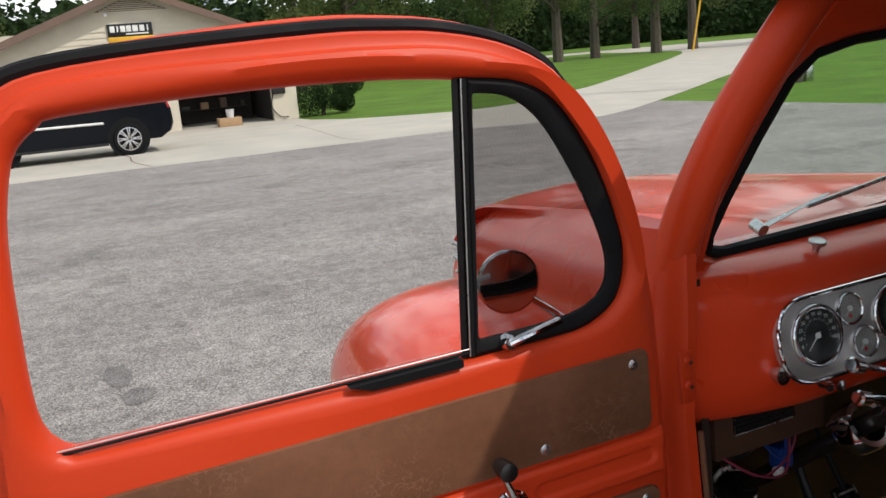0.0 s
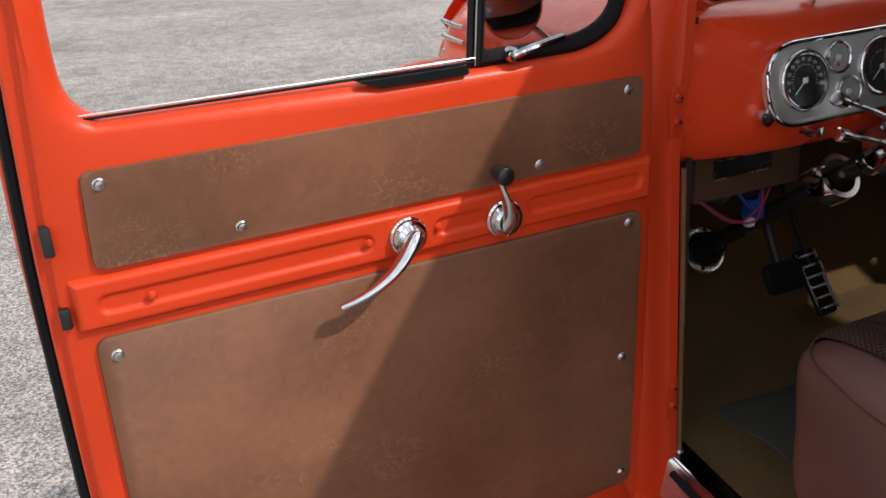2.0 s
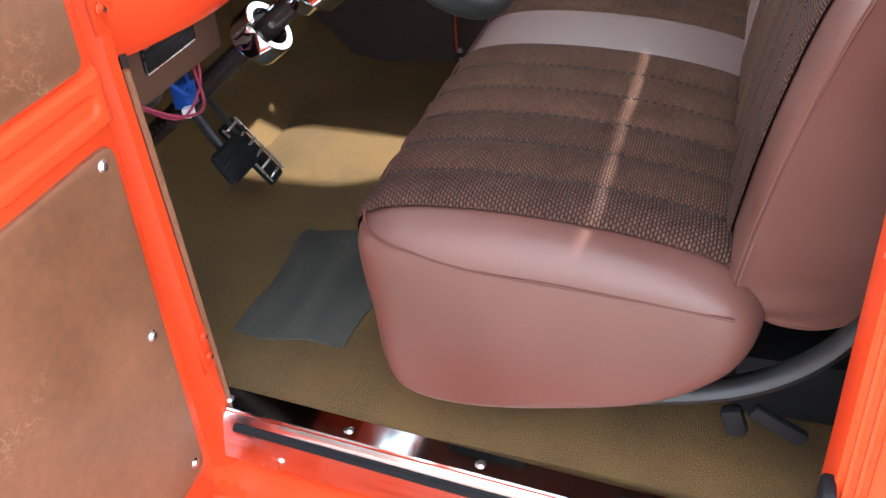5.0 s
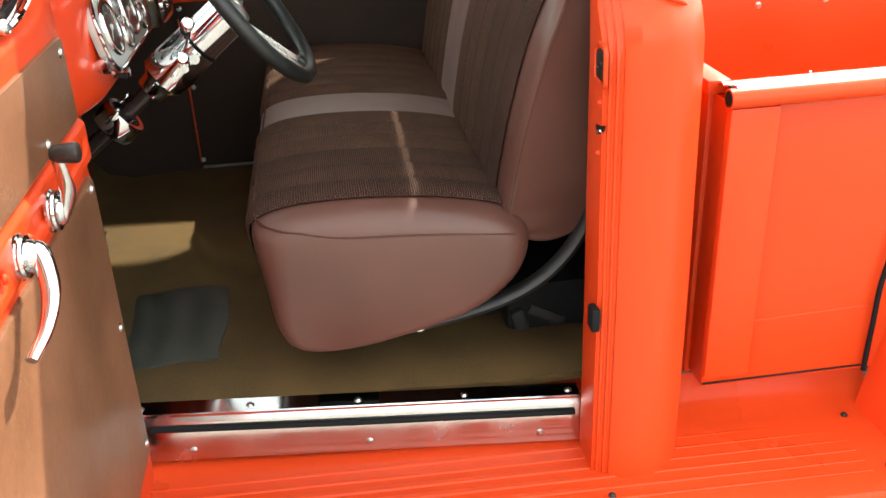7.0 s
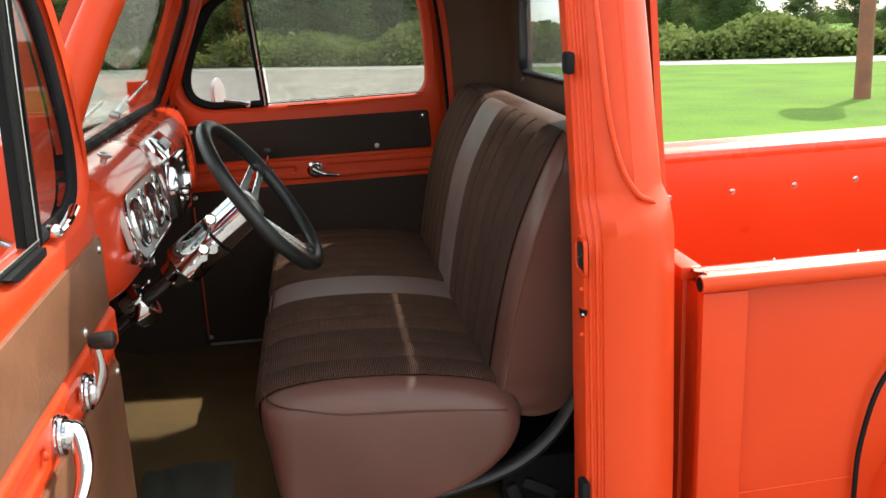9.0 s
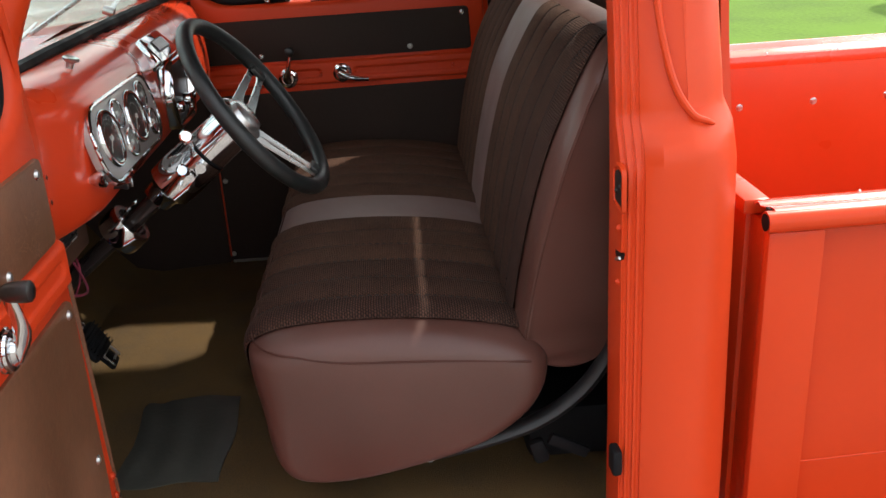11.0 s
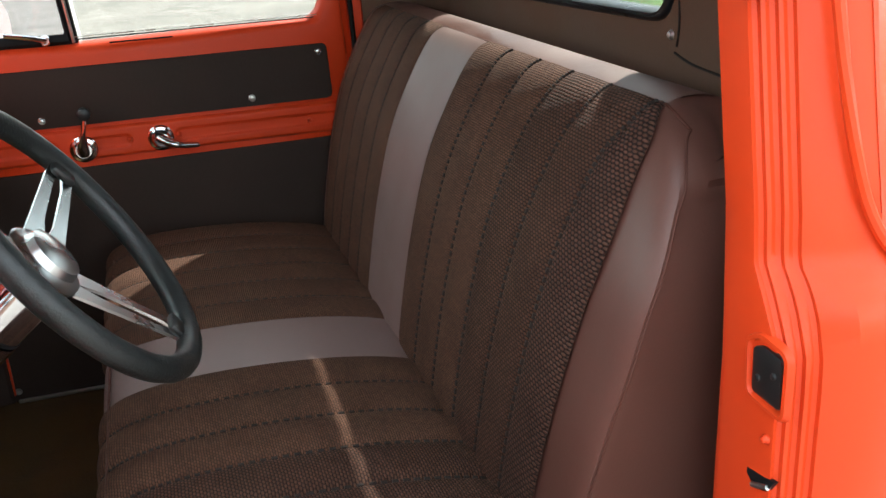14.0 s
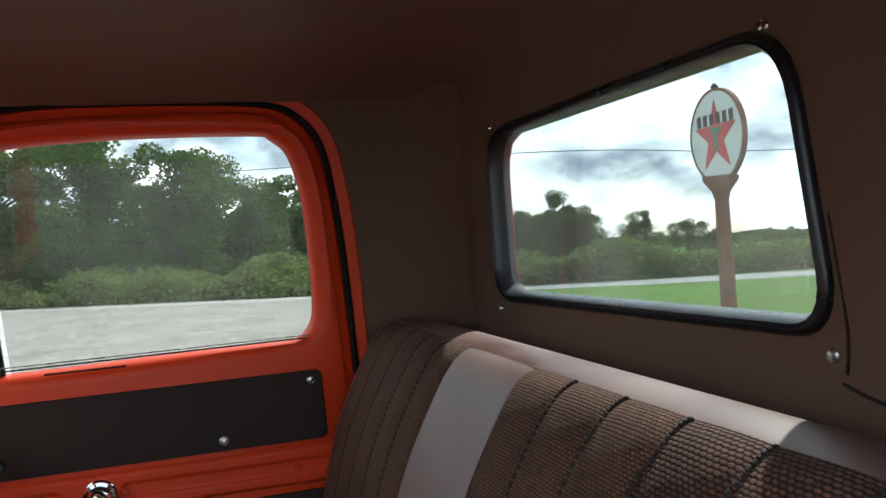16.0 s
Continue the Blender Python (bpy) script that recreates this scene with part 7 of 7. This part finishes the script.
suv_plate(rounded([(SX + 1.07, 1.08), (SX + 1.01, 1.08), (SX + 0.875, 1.55), (SX + 0.905, 1.55)], 0.02), M_TAIL, "tail_lamp", 0.010)
suv_plate([(SX - 0.5, 0.36), (SX - 0.5, 0.30), (SX - 2.9, 0.30), (SX - 2.9, 0.36)], M_DARKMETAL, "side_step", 0.10)
for x in (SX, SX - 2.95):
    suv_plate([(x + 0.50 * math.cos(a), 0.44 + 0.50 * math.sin(a)) for a in (math.tau * k / 28 for k in range(28))], M_RUBBER, "wheel_arch", 0.003)
    bm = bmesh.new()
    hoop(bm, (x, SY + 0.20, 0.41), (0, -1, 0), [(0, 0.28), (0.0, 0.36), (0.04, 0.392), (0.20, 0.392), (0.235, 0.365), (0.24, 0.29)], 36)
    wl_ = part("wheel", bm, M_RUBBER, suv, "black tyre")
    bm = bmesh.new()
    lathe(bm, (x, SY + 0.02, 0.41), (0, -1, 0), [(0, 0.285), (0.05, 0.29), (0.055, 0.27), (0.02, 0.26), (0.015, 0.0)], 36)
    part("rim", bm, M_DARKMETAL, wl_)
    bm = bmesh.new()
    hoop(bm, (x, SY - 0.020, 0.41), (0, -1, 0), [(0, 0.292), (0.016, 0.290), (0.018, 0.268), (0.0, 0.262)], 36)
    part("rim_edge", bm, M_ALU, wl_, "bright rim edge")
    for k in range(16):
        a = math.tau * (k // 2) / 8 + (0.11 if k % 2 else -0.11)
        bm = bmesh.new()
        box(bm, (x + 0.15 * math.cos(a), SY - 0.028, 0.41 + 0.15 * math.sin(a)), (0.25, 0.02, 0.032), 0.006, Euler((0, -a, 0)).to_matrix().to_4x4())
        part("spoke", bm, M_ALU, wl_, "bright spoke")
for x in (SX, SX - 2.95):
    bm = bmesh.new()
    lathe(bm, (x, SY + SW - 0.22, 0.41), (0, 1, 0), [(0, 0.28), (0.0, 0.36), (0.04, 0.405), (0.20, 0.405), (0.235, 0.37), (0.24, 0.29)], 24)
    part("wheel", bm, M_RUBBER, suv, "black tyre")

# round enamel sign on a tall rusty post
sign = empty("station_sign", "round white enamel sign with a red star on a rusty post", "sign")
SP = Vector((15.5, -11.90, 0))
sn = Vector((0.03, 1.0, 0)).normalized()
sr = Vector((sn.y, -sn.x, 0))
DC = SP + Vector((0, 0, 3.80))
bm = bmesh.new()
hoop(bm, DC - sn * 0.05, sn, [(0, 0.92), (0.0, 1.0), (0.10, 1.0), (0.10, 0.945)], 56)
part("sign_rim", bm, M_RUST, sign, "rusty rim")
bm = bmesh.new()
lathe(bm, DC - sn * 0.04, sn, [(0, 0.945), (0.082, 0.945)], 56)
part("sign_face", bm, M_SIGNW, sign, "white enamel face")
bm = bmesh.new()
star = []
for k in range(10):
    a = math.pi / 2 + k * math.pi / 5
    r = 0.80 if k % 2 == 0 else 0.31
    star.append((r * math.cos(a), r * math.sin(a) - 0.02))
f0 = [bm.verts.new(DC + sr * u + Vector((0, 0, v)) + sn * 0.042) for u, v in star]
f1 = [bm.verts.new(DC + sr * u + Vector((0, 0, v)) + sn * 0.050) for u, v in star]
skin(bm, [f0, f1], True)
cc = bm.verts.new(DC + sn * 0.050)
for k in range(10):
    bm.faces.new((f1[k], f1[(k + 1) % 10], cc))
part("star", bm, M_SIGNR, sign, "red star", False)
bm = bmesh.new()
for u, v, w, h in ((0, 0.12, 0.40, 0.11), (0, -0.10, 0.12, 0.42)):
    vs = [DC + sr * (u + a * w / 2) + Vector((0, 0, v + b * h / 2)) for a, b in ((-1, -1), (1, -1), (1, 1), (-1, 1))]
    lo_, hi_ = [bm.verts.new(p + sn * 0.050) for p in vs], [bm.verts.new(p + sn * 0.057) for p in vs]
    skin(bm, [lo_, hi_], True)
    bm.faces.new(hi_)
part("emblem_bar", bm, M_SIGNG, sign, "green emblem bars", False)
bm = bmesh.new()
for k in range(6):
    u = -0.60 + 0.24 * k
    vs = [DC + sr * (u + a * 0.075) + Vector((0, 0, 0.36 + b * 0.12 - abs(u) * 0.0)) for a, b in ((-1, -1), (1, -1), (1, 1), (-1, 1))]
    lo_, hi_ = [bm.verts.new(p + sn * 0.044) for p in vs], [bm.verts.new(p + sn * 0.054) for p in vs]
    skin(bm, [lo_, hi_], True)
    bm.faces.new(hi_)
part("name_bar", bm, M_BLACK, sign, "dark bars in place of lettering", False)
bm = bmesh.new()
lathe(bm, SP + Vector((0, 0, -0.1)), (0, 0, 1), [(0, 0.17), (0.2, 0.17), (2.55, 0.145), (2.72, 0.19), (2.95, 0.36), (3.05, 0.38)], 20)
part("post", bm, M_RUST, sign, "rusty red steel post")
bm = bmesh.new()
lathe(bm, DC + Vector((0, 0, 0.98)), (0, 0, 1), [(0, 0.05), (0.05, 0.09), (0.09, 0.06), (0.13, 0.02)], 12)
part("finial", bm, M_DARKMETAL, sign)

# utility pole, meter pedestal and wire
pole = empty("utility_pole", "grey wooden utility pole on the grass", "utility pole")
bm = bmesh.new()
tube(bm, [(19.98, 21.0, -0.2), (19.98, 21.0, 4.5), (20.0, 21.0, 9.0)], 0.25, 12, taper=lambda t: 1 - 0.25 * t)
part("pole_shaft", bm, M_BARK, pole)
bm = bmesh.new()
box(bm, (19.98, 21.0, 8.5), (1.8, 0.1, 0.12), 0.01)
part("crossarm", bm, M_BARK, pole)
ped = empty("service_pedestal", "small grey-green service box beside the pole", "utility box")
bm = bmesh.new()
box(bm, (20.50, 21.0, 0.24), (0.30, 0.26, 0.5), 0.03)
part("pedestal_body", bm, M_STEEL, ped)
guy = empty("guy_wire", "bright yellow guy wire guard", "wire")
bm = bmesh.new()
tube(bm, [(52, 66, 0), (53.5, 66, 7)], 0.09, 6)
part("guard", bm, M_YELLOW, guy)
line = empty("power_line", "thin overhead power line beyond the road", "power line")
bm = bmesh.new()
tube(bm, spline([(80, 60, 8.8), (62, 14, 7.6), (40, -16.7, 6.35), (40, -34.8, 6.1), (40, -80, 7.0)], 10), 0.022, 5)
part("cable", bm, M_BLACK, line)
for x, y in ((62, 14), (40, -80)):
    bm = bmesh.new()
    tube(bm, [(x, y, -0.2), (x, y, 8.0)], 0.14, 8)
    part("line_pole", bm, M_BARK, line)
